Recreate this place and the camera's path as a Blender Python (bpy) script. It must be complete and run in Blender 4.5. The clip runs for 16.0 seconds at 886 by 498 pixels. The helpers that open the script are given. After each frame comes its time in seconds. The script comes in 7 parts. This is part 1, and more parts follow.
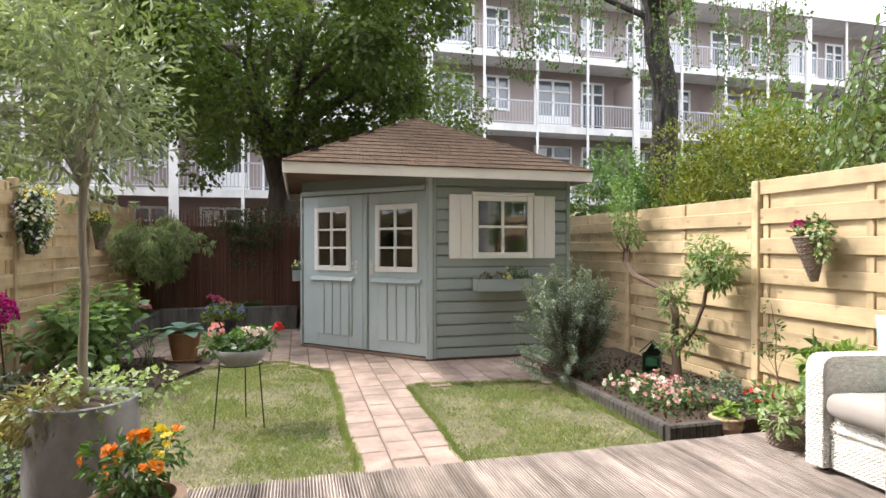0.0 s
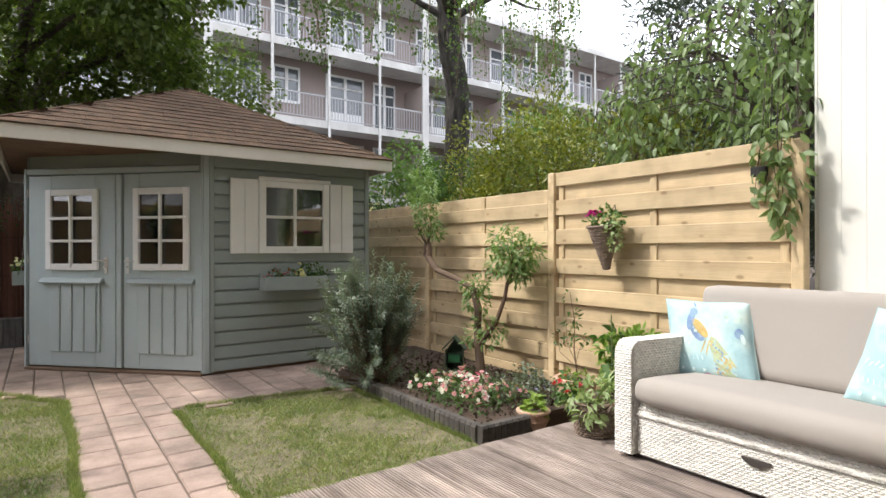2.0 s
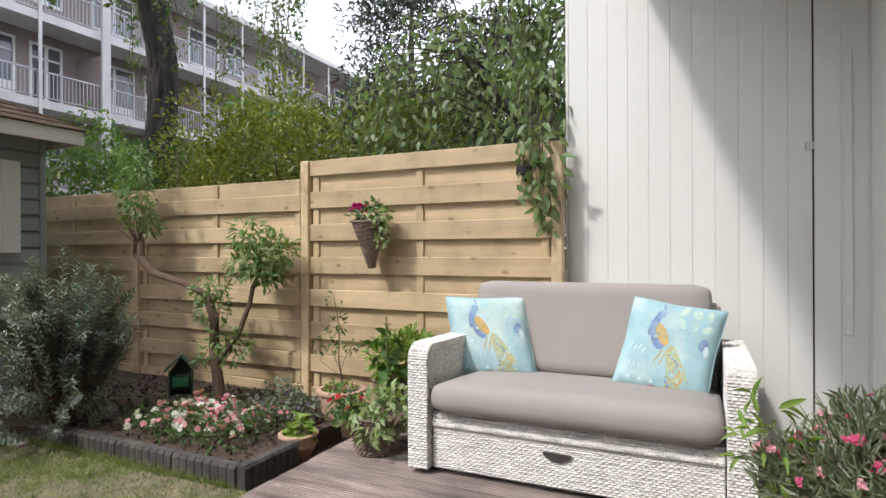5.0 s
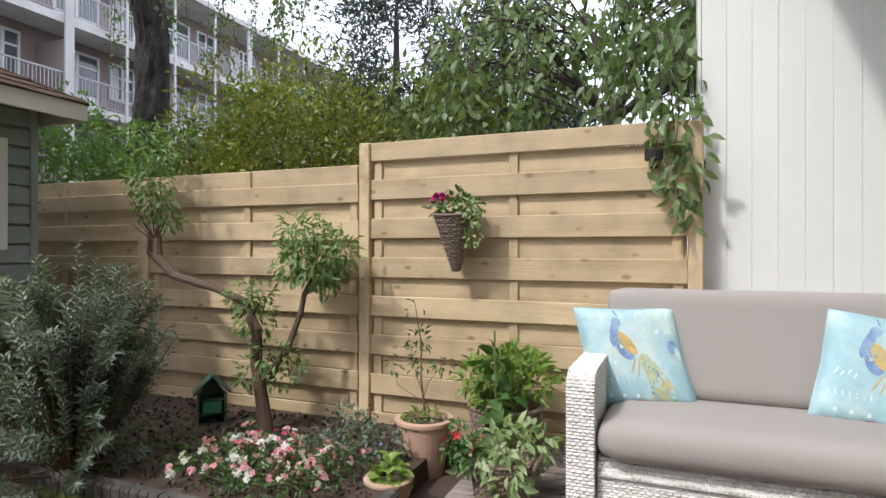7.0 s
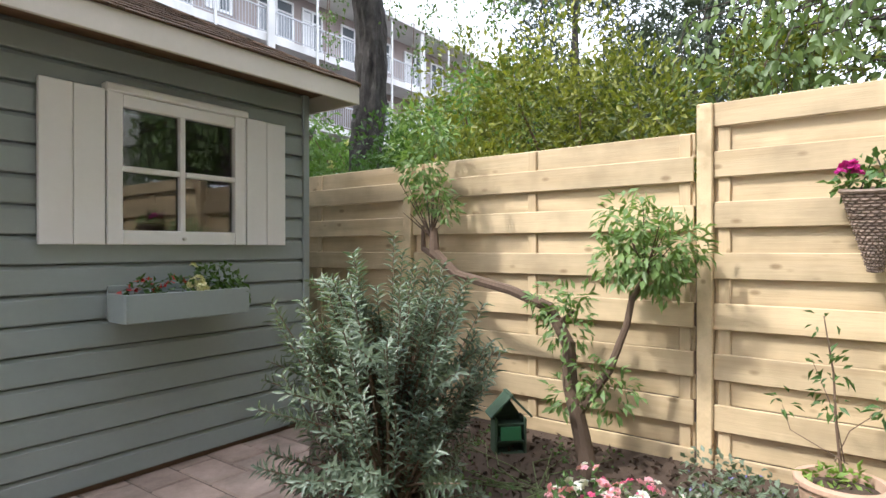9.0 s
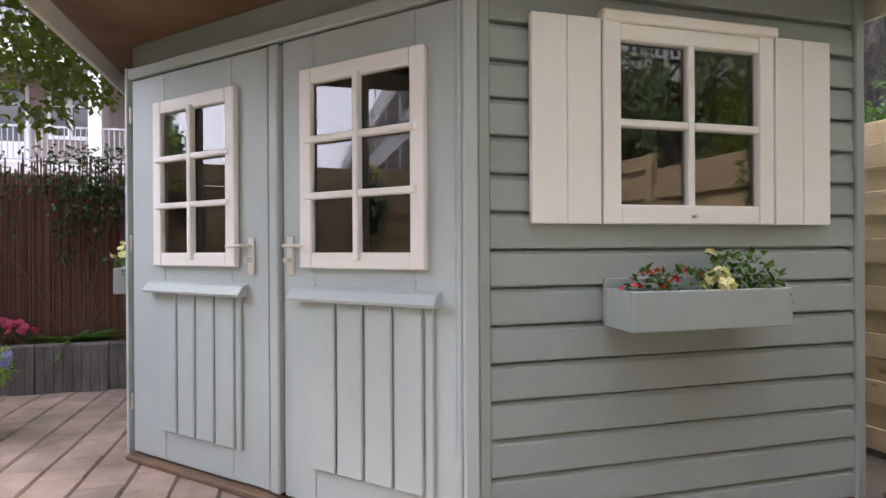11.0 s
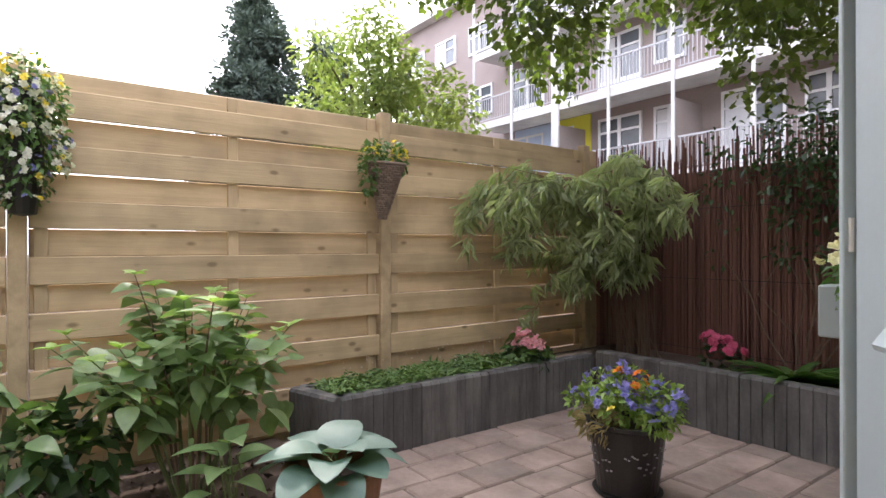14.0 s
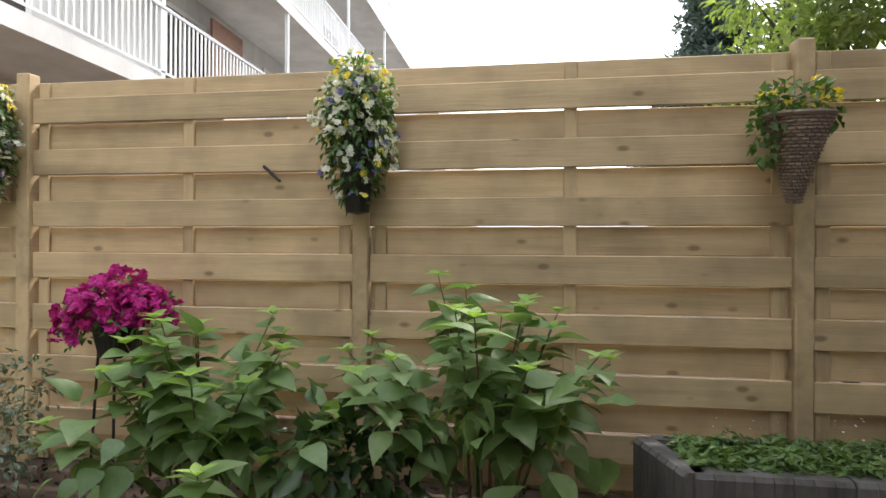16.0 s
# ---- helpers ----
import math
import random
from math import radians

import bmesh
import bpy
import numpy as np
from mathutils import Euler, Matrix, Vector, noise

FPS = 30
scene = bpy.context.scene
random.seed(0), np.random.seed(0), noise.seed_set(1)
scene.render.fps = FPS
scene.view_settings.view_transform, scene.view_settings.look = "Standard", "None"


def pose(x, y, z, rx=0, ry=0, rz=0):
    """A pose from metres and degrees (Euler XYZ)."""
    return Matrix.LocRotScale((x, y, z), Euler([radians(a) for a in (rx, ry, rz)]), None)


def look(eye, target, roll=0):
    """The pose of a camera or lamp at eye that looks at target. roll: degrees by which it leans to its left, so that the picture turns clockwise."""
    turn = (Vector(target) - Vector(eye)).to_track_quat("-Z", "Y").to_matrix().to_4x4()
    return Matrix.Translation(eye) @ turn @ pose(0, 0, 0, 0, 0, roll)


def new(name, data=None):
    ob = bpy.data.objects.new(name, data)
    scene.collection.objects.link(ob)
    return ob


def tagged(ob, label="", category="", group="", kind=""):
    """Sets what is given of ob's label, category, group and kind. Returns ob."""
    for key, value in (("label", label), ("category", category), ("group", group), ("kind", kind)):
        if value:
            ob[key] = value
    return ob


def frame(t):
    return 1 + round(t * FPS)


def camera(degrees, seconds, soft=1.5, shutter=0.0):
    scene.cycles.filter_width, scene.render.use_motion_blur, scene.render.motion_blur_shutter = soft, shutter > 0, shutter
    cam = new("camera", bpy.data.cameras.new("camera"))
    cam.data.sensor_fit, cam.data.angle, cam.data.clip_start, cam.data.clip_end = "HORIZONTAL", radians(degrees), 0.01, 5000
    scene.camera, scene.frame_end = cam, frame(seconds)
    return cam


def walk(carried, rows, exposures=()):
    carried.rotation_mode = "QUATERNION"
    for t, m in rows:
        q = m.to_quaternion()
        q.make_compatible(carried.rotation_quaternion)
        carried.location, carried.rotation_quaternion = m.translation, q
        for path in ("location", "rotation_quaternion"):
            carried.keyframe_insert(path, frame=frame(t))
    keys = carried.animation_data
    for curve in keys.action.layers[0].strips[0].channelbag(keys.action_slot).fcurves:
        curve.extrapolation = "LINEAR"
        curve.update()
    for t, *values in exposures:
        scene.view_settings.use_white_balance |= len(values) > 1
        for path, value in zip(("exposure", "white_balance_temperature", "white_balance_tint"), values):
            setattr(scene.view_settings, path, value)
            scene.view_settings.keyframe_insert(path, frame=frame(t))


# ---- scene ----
cam = camera(76.1, 16.0)
ROWS = [
    (0.0, -0.262, -0.113, 1.285, -14.39, -0.23, 0.02),
    (0.5, -0.242, 0.023, 1.255, -18.34, -0.15, -0.02),
    (1.0, -0.198, 0.169, 1.232, -24.74, -0.02, -0.04),
    (1.5, -0.133, 0.313, 1.221, -30.36, -0.02, 0.00),
    (2.0, -0.088, 0.439, 1.189, -35.36, 0.02, 0.08),
    (2.5, -0.061, 0.588, 1.168, -41.91, -0.08, 0.15),
    (3.0, -0.052, 0.680, 1.157, -49.86, 0.07, 0.12),
    (3.5, -0.047, 0.746, 1.157, -55.55, 0.14, 0.21),
    (4.0, -0.038, 0.817, 1.157, -59.63, 0.10, 0.26),
    (6.5, 0.201, 1.748, 1.167, -68.23, 0.06, -0.02),
    (7.0, 0.283, 2.043, 1.159, -68.54, 0.05, -0.11),
    (7.5, 0.324, 2.341, 1.156, -68.03, 0.05, -0.06),
    (8.0, 0.369, 2.639, 1.155, -66.02, 0.08, -0.05),
    (8.5, 0.431, 2.934, 1.145, -61.57, -0.00, -0.17),
    (9.0, 0.481, 3.191, 1.133, -53.25, -0.11, 0.04),
    (11.5, 0.603, 4.523, 1.062, -4.86, -0.07, 0.12),
    (12.0, 0.561, 4.807, 1.064, 5.65, -0.05, -0.09),
    (12.5, 0.494, 5.081, 1.066, 17.44, -0.06, 0.02),
    (13.0, 0.418, 5.328, 1.066, 28.90, -0.03, 0.01),
    (13.5, 0.345, 5.585, 1.075, 40.59, -0.01, -0.08),
    (14.0, 0.300, 5.879, 1.071, 53.59, -0.04, 0.19),
    (14.5, 0.179, 6.068, 1.063, 64.89, -0.02, 0.05),
    (15.0, 0.036, 6.280, 1.068, 75.92, 0.05, -0.11),
    (15.5, -0.120, 6.481, 1.070, 87.63, 0.00, -0.14),
    (16.0, -0.300, 6.575, 1.067, 98.24, -0.02, -0.28),
]
EXPOSURES = [(0.0, 1.62, 6500, 10), (1.0, 1.42, 6500, 10), (2.0, 1.16, 6500, 10), (3.5, 0.73, 6400, 11), (7.0, 0.68, 6100, 12), (9.0, 1.46, 6100, 10), (11.5, 2.11, 6350, 20), (12.0, 2.02, 6350, 18), (12.5, 2.28, 6300, 20), (13.5, 2.2, 6350, 19), (14.5, 1.68, 6400, 15), (16.0, 1.44, 6500, 9)]
walk(cam, [(t, pose(x, y, z, 90 + pitch, roll, yaw)) for t, x, y, z, yaw, pitch, roll in ROWS], EXPOSURES)

# ---- light ----
world = bpy.data.worlds.new("sky")
scene.world = world
world.use_nodes = True
wn = world.node_tree
sky = wn.nodes.new("ShaderNodeTexSky")
sky.sky_type, sky.sun_disc = "NISHITA", False
SUN_FROM = Vector((-0.80, 0.42, 1.05)).normalized()
sky.sun_elevation = math.asin(SUN_FROM.z)
sky.sun_rotation = math.atan2(SUN_FROM.x, SUN_FROM.y)
sky.air_density, sky.dust_density, sky.ozone_density = 1.0, 4.0, 1.0
veil = wn.nodes.new("ShaderNodeMix")
veil.data_type = "RGBA"
veil.inputs["Factor"].default_value = 0.75
veil.inputs["B"].default_value = (10.9, 11.2, 12.2, 1)
wn.links.new(sky.outputs[0], veil.inputs["A"])
wn.links.new(veil.outputs["Result"], wn.nodes["Background"].inputs["Color"])
wn.nodes["Background"].inputs["Strength"].default_value = 0.14
sun_data = bpy.data.lights.new("sun", "SUN")
sun_data.energy, sun_data.angle, sun_data.color = 1.6, radians(3.5), (1.0, 0.95, 0.87)
sun = new("sun", sun_data)
sun.matrix_world = look(SUN_FROM * 30, (0, 0, 0))

# ---- materials ----
def material(name, color, rough=0.8, metal=0.0, vary=0.15, scale=6.0, fine=60.0, bump=0.2, stretch=(1, 1, 1), rnd=0.0,
             island=0.0, stain=None, stain_amount=0.0, coord="Object", spec=0.5):
    """Colour with broad and fine variation, relief, a tint for each object or island, and stains."""
    m = bpy.data.materials.new(name)
    m.use_nodes = True
    nt = m.node_tree
    N, L = nt.nodes, nt.links
    bsdf = N["Principled BSDF"]
    tc, mp = N.new("ShaderNodeTexCoord"), N.new("ShaderNodeMapping")
    mp.inputs["Scale"].default_value = stretch
    info = N.new("ShaderNodeObjectInfo")
    far = N.new("ShaderNodeVectorMath")
    far.operation = "MULTIPLY_ADD"
    L.new(info.outputs["Random"], far.inputs[0])
    far.inputs[1].default_value = (37, 51, 73)
    L.new(tc.outputs[coord], far.inputs[2])
    L.new(far.outputs[0], mp.inputs["Vector"])
    a, b = N.new("ShaderNodeTexNoise"), N.new("ShaderNodeTexNoise")
    a.inputs["Scale"].default_value, b.inputs["Scale"].default_value = scale, fine
    a.inputs["Detail"].default_value = b.inputs["Detail"].default_value = 4
    for n in (a, b):
        L.new(mp.outputs[0], n.inputs["Vector"])
    total = None
    terms = [(a.outputs["Fac"], vary), (b.outputs["Fac"], vary * 0.8)]
    if rnd:
        terms.append((info.outputs["Random"], rnd))
    if island:
        geo = N.new("ShaderNodeNewGeometry")
        terms.append((geo.outputs["Random Per Island"], island))
    for out, amount in terms:
        f = N.new("ShaderNodeMath")
        f.operation = "MULTIPLY_ADD"
        L.new(out, f.inputs[0])
        f.inputs[1].default_value = 2 * amount
        if total is None:
            f.inputs[2].default_value = 1 - sum(t[1] for t in terms)
        else:
            L.new(total, f.inputs[2])
        total = f.outputs[0]
    mul = N.new("ShaderNodeVectorMath")
    mul.operation = "SCALE"
    mul.inputs[0].default_value = color
    L.new(total, mul.inputs["Scale"])
    col = mul.outputs[0]
    if stain:
        c = N.new("ShaderNodeTexNoise")
        c.inputs["Scale"].default_value, c.inputs["Detail"].default_value = scale * 0.6, 6
        L.new(mp.outputs[0], c.inputs["Vector"])
        ramp = N.new("ShaderNodeMapRange")
        ramp.inputs["From Min"].default_value, ramp.inputs["From Max"].default_value = 0.5, 0.7
        ramp.inputs["To Max"].default_value = stain_amount
        L.new(c.outputs["Fac"], ramp.inputs["Value"])
        mix = N.new("ShaderNodeMix")
        mix.data_type = "RGBA"
        L.new(ramp.outputs[0], mix.inputs["Factor"])
        L.new(col, mix.inputs["A"])
        mix.inputs["B"].default_value = (*stain, 1)
        col = mix.outputs["Result"]
    L.new(col, bsdf.inputs["Base Color"])
    bsdf.inputs["Roughness"].default_value, bsdf.inputs["Metallic"].default_value = rough, metal
    bsdf.inputs["Specular IOR Level"].default_value = spec
    if bump:
        bp = N.new("ShaderNodeBump")
        bp.inputs["Strength"].default_value, bp.inputs["Distance"].default_value = bump, 0.004
        L.new(b.outputs["Fac"], bp.inputs["Height"])
        L.new(bp.outputs[0], bsdf.inputs["Normal"])
    return m


def wood(name, color, dark, rough=0.7, rnd=0.12, grain=1.0, knots=True, axis=0):
    """Boards with grain along one local axis and a few knots."""
    st = [22.0, 22.0, 22.0]
    st[axis] = 1.3
    m = material(name, color, rough, 0, 0.11 * grain, 1.0, 5.0, 0.3, tuple(st), rnd, stain=dark, stain_amount=0.45 * grain)
    if knots:
        N, L = m.node_tree.nodes, m.node_tree.links
        bsdf = N["Principled BSDF"]
        src = bsdf.inputs["Base Color"].links[0].from_socket
        far = [n for n in N if n.type == "VECT_MATH" and n.operation == "MULTIPLY_ADD"][0]
        mp = N.new("ShaderNodeMapping")
        sc = [9.0, 9.0, 9.0]
        sc[axis] = 4.6
        mp.inputs["Scale"].default_value = sc
        L.new(far.outputs[0], mp.inputs["Vector"])
        v = N.new("ShaderNodeTexVoronoi")
        v.inputs["Scale"].default_value = 1.0
        L.new(mp.outputs[0], v.inputs["Vector"])
        r = N.new("ShaderNodeMapRange")
        r.inputs["From Min"].default_value, r.inputs["From Max"].default_value = 0.15, 0.07
        r.inputs["To Max"].default_value = 0.7
        L.new(v.outputs["Distance"], r.inputs["Value"])
        mix = N.new("ShaderNodeMix")
        mix.data_type = "RGBA"
        L.new(r.outputs[0], mix.inputs["Factor"])
        L.new(src, mix.inputs["A"])
        mix.inputs["B"].default_value = (dark[0] * 0.6, dark[1] * 0.55, dark[2] * 0.5, 1)
        bl = N.new("ShaderNodeTexNoise")
        bl.inputs["Scale"].default_value, bl.inputs["Detail"].default_value = 4.5, 3
        L.new(far.outputs[0], bl.inputs["Vector"])
        br = N.new("ShaderNodeMapRange")
        br.inputs["From Min"].default_value, br.inputs["From Max"].default_value = 0.42, 0.72
        br.inputs["To Min"].default_value, br.inputs["To Max"].default_value = 1.04, 0.78
        L.new(bl.outputs["Fac"], br.inputs["Value"])
        sc2 = N.new("ShaderNodeVectorMath")
        sc2.operation = "SCALE"
        L.new(mix.outputs["Result"], sc2.inputs[0])
        L.new(br.outputs[0], sc2.inputs["Scale"])
        L.new(sc2.outputs[0], bsdf.inputs["Base Color"])
    return m


def leafy(name, color, light, gloss=0.45, through_amount=0.35, island=0.35):
    """Leaves: two greens mixed leaf by leaf, with light shining through the blade."""
    m = bpy.data.materials.new(name)
    m.use_nodes = True
    N, L = m.node_tree.nodes, m.node_tree.links
    bsdf, out = N["Principled BSDF"], N["Material Output"]
    geo = N.new("ShaderNodeNewGeometry")
    tc, no = N.new("ShaderNodeTexCoord"), N.new("ShaderNodeTexNoise")
    no.inputs["Scale"].default_value = 2.2
    L.new(tc.outputs["Object"], no.inputs["Vector"])
    add = N.new("ShaderNodeMath")
    add.operation = "MULTIPLY_ADD"
    fine, both = N.new("ShaderNodeTexNoise"), N.new("ShaderNodeMath")
    fine.inputs["Scale"].default_value, fine.inputs["Detail"].default_value = 38.0, 4
    L.new(tc.outputs["Object"], fine.inputs["Vector"])
    both.operation = "MULTIPLY_ADD"
    L.new(fine.outputs["Fac"], both.inputs[0])
    both.inputs[1].default_value = 0.7
    half = N.new("ShaderNodeMath")
    half.operation = "MULTIPLY_ADD"
    L.new(no.outputs["Fac"], half.inputs[0])
    half.inputs[1].default_value, half.inputs[2].default_value = 0.8, -0.35
    L.new(half.outputs[0], both.inputs[2])
    L.new(both.outputs[0], add.inputs[0])
    add.inputs[1].default_value = 1.0
    bp = N.new("ShaderNodeBump")
    bp.inputs["Strength"].default_value, bp.inputs["Distance"].default_value = 0.4, 0.004
    L.new(fine.outputs["Fac"], bp.inputs["Height"])
    L.new(bp.outputs[0], bsdf.inputs["Normal"])
    sub = N.new("ShaderNodeMath")
    sub.operation = "MULTIPLY_ADD"
    L.new(geo.outputs["Random Per Island"], sub.inputs[0])
    sub.inputs[1].default_value, sub.inputs[2].default_value = island * 1.4, -island
    own, more = N.new("ShaderNodeObjectInfo"), N.new("ShaderNodeMath")
    more.operation = "MULTIPLY_ADD"
    L.new(own.outputs["Random"], more.inputs[0])
    more.inputs[1].default_value = island * 0.6
    L.new(sub.outputs[0], more.inputs[2])
    L.new(more.outputs[0], add.inputs[2])
    add.use_clamp = True
    mix = N.new("ShaderNodeMix")
    mix.data_type = "RGBA"
    L.new(add.outputs[0], mix.inputs["Factor"])
    mix.inputs["A"].default_value, mix.inputs["B"].default_value = (*color, 1), (*light, 1)
    L.new(mix.outputs["Result"], bsdf.inputs["Base Color"])
    bsdf.inputs["Roughness"].default_value = gloss
    tr = N.new("ShaderNodeBsdfTranslucent")
    warm = N.new("ShaderNodeVectorMath")
    warm.operation = "MULTIPLY"
    warm.inputs[1].default_value = (1.25, 1.35, 0.6)
    L.new(mix.outputs["Result"], warm.inputs[0])
    L.new(warm.outputs[0], tr.inputs["Color"])
    sh = N.new("ShaderNodeMixShader")
    sh.inputs[0].default_value = through_amount
    L.new(bsdf.outputs[0], sh.inputs[1])
    L.new(tr.outputs[0], sh.inputs[2])
    L.new(sh.outputs[0], out.inputs["Surface"])
    return m


def glass(name, tint=(0.50, 0.52, 0.51), rough=0.02):
    m = bpy.data.materials.new(name)
    m.use_nodes = True
    N, L = m.node_tree.nodes, m.node_tree.links
    g, t, f, s = N.new("ShaderNodeBsdfGlossy"), N.new("ShaderNodeBsdfTransparent"), N.new("ShaderNodeFresnel"), N.new("ShaderNodeMixShader")
    g.inputs["Roughness"].default_value = rough
    t.inputs["Color"].default_value = (*tint, 1)
    f.inputs["IOR"].default_value = 2.0
    L.new(f.outputs[0], s.inputs[0])
    L.new(t.outputs[0], s.inputs[1])
    L.new(g.outputs[0], s.inputs[2])
    L.new(s.outputs[0], N["Material Output"].inputs["Surface"])
    return m


def blotch(m, scale, low, high, squash=(1, 1, 1), depth=None):
    """Broad dirt and weathering that runs on from piece to piece, and deeper relief."""
    N, L = m.node_tree.nodes, m.node_tree.links
    bsdf = N["Principled BSDF"]
    src = bsdf.inputs["Base Color"].links[0].from_socket
    geo, mp, no, r = N.new("ShaderNodeNewGeometry"), N.new("ShaderNodeMapping"), N.new("ShaderNodeTexNoise"), N.new("ShaderNodeMapRange")
    mp.inputs["Scale"].default_value = squash
    L.new(geo.outputs["Position"], mp.inputs["Vector"])
    L.new(mp.outputs[0], no.inputs["Vector"])
    no.inputs["Scale"].default_value, no.inputs["Detail"].default_value, no.inputs["Roughness"].default_value = scale, 7, 0.65
    r.inputs["From Min"].default_value, r.inputs["From Max"].default_value = 0.32, 0.68
    r.inputs["To Min"].default_value, r.inputs["To Max"].default_value = low, high
    L.new(no.outputs["Fac"], r.inputs["Value"])
    sc = N.new("ShaderNodeVectorMath")
    sc.operation = "SCALE"
    L.new(src, sc.inputs[0])
    L.new(r.outputs[0], sc.inputs["Scale"])
    L.new(sc.outputs[0], bsdf.inputs["Base Color"])
    if depth:
        for n in N:
            if n.type == "BUMP":
                n.inputs["Distance"].default_value = depth
    return m


PINE = wood("pine_fence", (0.58, 0.445, 0.27), (0.36, 0.25, 0.13))
PINE_LEFT = wood("pine_fence_weathered", (0.52, 0.385, 0.22), (0.24, 0.17, 0.085))
DECK = blotch(wood("weathered_deck", (0.37, 0.305, 0.268), (0.15, 0.115, 0.095), 0.85, 0.2, 1.9, False, 1), 5.0, 0.56, 1.28, (1.6, 0.5, 1), 0.008)
GREY_PAINT = material("grey_green_paint", (0.295, 0.338, 0.328), 0.55, 0, 0.05, 2.5, 40, 0.12, (1, 1, 1), 0.02, stain=(0.17, 0.21, 0.20), stain_amount=0.25)
GREY_DOOR = material("blue_grey_paint", (0.42, 0.485, 0.495), 0.5, 0, 0.04, 2.5, 40, 0.1, stain=(0.32, 0.375, 0.38), stain_amount=0.25)
WHITE = material("white_paint", (0.80, 0.80, 0.79), 0.5, 0, 0.03, 3, 40, 0.08, rnd=0.015)
CREAM = material("cream_paint", (0.68, 0.64, 0.57), 0.6, 0, 0.05, 3, 40, 0.1, stain=(0.45, 0.42, 0.36), stain_amount=0.3)
WALL_WHITE = material("white_boards_paint", (0.76, 0.76, 0.71), 0.55, 0, 0.03, 1.2, 25, 0.06, (1, 1, 0.4), 0.02, stain=(0.62, 0.62, 0.55), stain_amount=0.25)
SHINGLE = material("mossy_brown_shingle", (0.092, 0.052, 0.028), 0.95, 0, 0.40, 22, 110, 1.0, rnd=0.07, island=0.06, stain=(0.055, 0.043, 0.024), stain_amount=0.8)
blotch(SHINGLE, 9.0, 0.62, 1.4, (1, 1, 1), 0.016)
BRICK_DARK = material("brown_grey_brick", (0.30, 0.245, 0.225), 0.9, 0, 0.12, 1.2, 14, 0.3)
CONCRETE = blotch(material("white_concrete", (0.63, 0.62, 0.595), 0.8, 0, 0.06, 0.8, 10, 0.1, stain=(0.45, 0.43, 0.40), stain_amount=0.5), 1.4, 0.8, 1.06, (1, 1, 0.3))
FRAME_WHITE = material("white_frames", (0.74, 0.74, 0.73), 0.5, 0, 0.03, 2, 20, 0.05)
RAIL = material("grey_railing", (0.42, 0.42, 0.43), 0.5, 0.2, 0.05, 2, 20, 0.05)
PAVER = blotch(material("pinkish_paver", (0.375, 0.275, 0.225), 0.9, 0, 0.16, 5, 60, 0.6, rnd=0.15, stain=(0.25, 0.21, 0.17), stain_amount=0.6), 2.6, 0.55, 1.16)
EDGE = blotch(material("dark_brown_edging", (0.075, 0.066, 0.058), 0.9, 0, 0.25, 6, 50, 0.7, rnd=0.12, stain=(0.13, 0.12, 0.09), stain_amount=0.5), 8.0, 0.6, 1.35)
JOINT = material("sandy_joint", (0.13, 0.10, 0.075), 1.0, 0, 0.3, 14, 90, 1.0)
SOIL = material("dark_soil", (0.075, 0.05, 0.035), 1.0, 0, 0.3, 14, 90, 1.0)
TURF = material("turf_ground", (0.17, 0.15, 0.085), 1.0, 0, 0.3, 3, 60, 1.0, stain=(0.25, 0.20, 0.13), stain_amount=0.8)
blotch(TURF, 14.0, 0.6, 1.25, (1, 1, 1), 0.012)
PALISADE = material("dark_concrete_edging", (0.115, 0.107, 0.10), 0.9, 0, 0.2, 5, 50, 0.6, rnd=0.1, stain=(0.2, 0.19, 0.17), stain_amount=0.5)
blotch(PALISADE, 7.0, 0.55, 1.35, (1.5, 1.5, 0.25))
TERRACOTTA = material("terracotta", (0.52, 0.34, 0.24), 0.85, 0, 0.14, 5, 50, 0.3, stain=(0.5, 0.38, 0.29), stain_amount=0.6)
ZINC = blotch(material("weathered_zinc", (0.29, 0.285, 0.29), 0.8, 0.1, 0.16, 6, 45, 0.5, stain=(0.42, 0.41, 0.40), stain_amount=0.7), 8.0, 0.72, 1.2, (1, 1, 0.6))
BLACK_METAL = material("black_metal", (0.03, 0.028, 0.026), 0.5, 0.5, 0.1, 8, 60, 0.1)
STEEL = material("brushed_steel", (0.66, 0.65, 0.62), 0.42, 0.55, 0.04, 8, 80, 0.05)
WICKER_WHITE = material("whitewashed_wicker", (0.74, 0.72, 0.68), 0.7, 0, 0.08, 6, 90, 0.4, island=0.13)
WICKER = material("brown_wicker", (0.20, 0.145, 0.11), 0.75, 0, 0.2, 6, 80, 0.4, island=0.25)
FABRIC = material("taupe_fabric", (0.37, 0.335, 0.305), 0.95, 0, 0.05, 3, 300, 0.35)
BARK = material("rough_bark", (0.085, 0.068, 0.055), 0.95, 0, 0.3, 5, 25, 1.0, (2.5, 2.5, 0.6))
blotch(BARK, 6.0, 0.6, 1.4, (1, 1, 0.3), 0.03)
BIRCH_BARK = blotch(material("dark_birch_bark", (0.05, 0.044, 0.04), 0.95, 0, 0.4, 5, 14, 1.0, (2.5, 2.5, 0.8), stain=(0.115, 0.108, 0.098), stain_amount=0.6), 9.0, 0.5, 1.5, (1, 1, 0.5), 0.04)
TWIG = material("brown_twig", (0.16, 0.105, 0.07), 0.9, 0, 0.2, 10, 60, 0.5)
STEM = material("green_stem", (0.13, 0.16, 0.06), 0.7, 0, 0.15, 10, 60, 0.2)
REED = material("reed_screen", (0.15, 0.068, 0.048), 0.85, 0, 0.2, 6, 50, 0.4, (1, 1, 0.2), island=0.3)
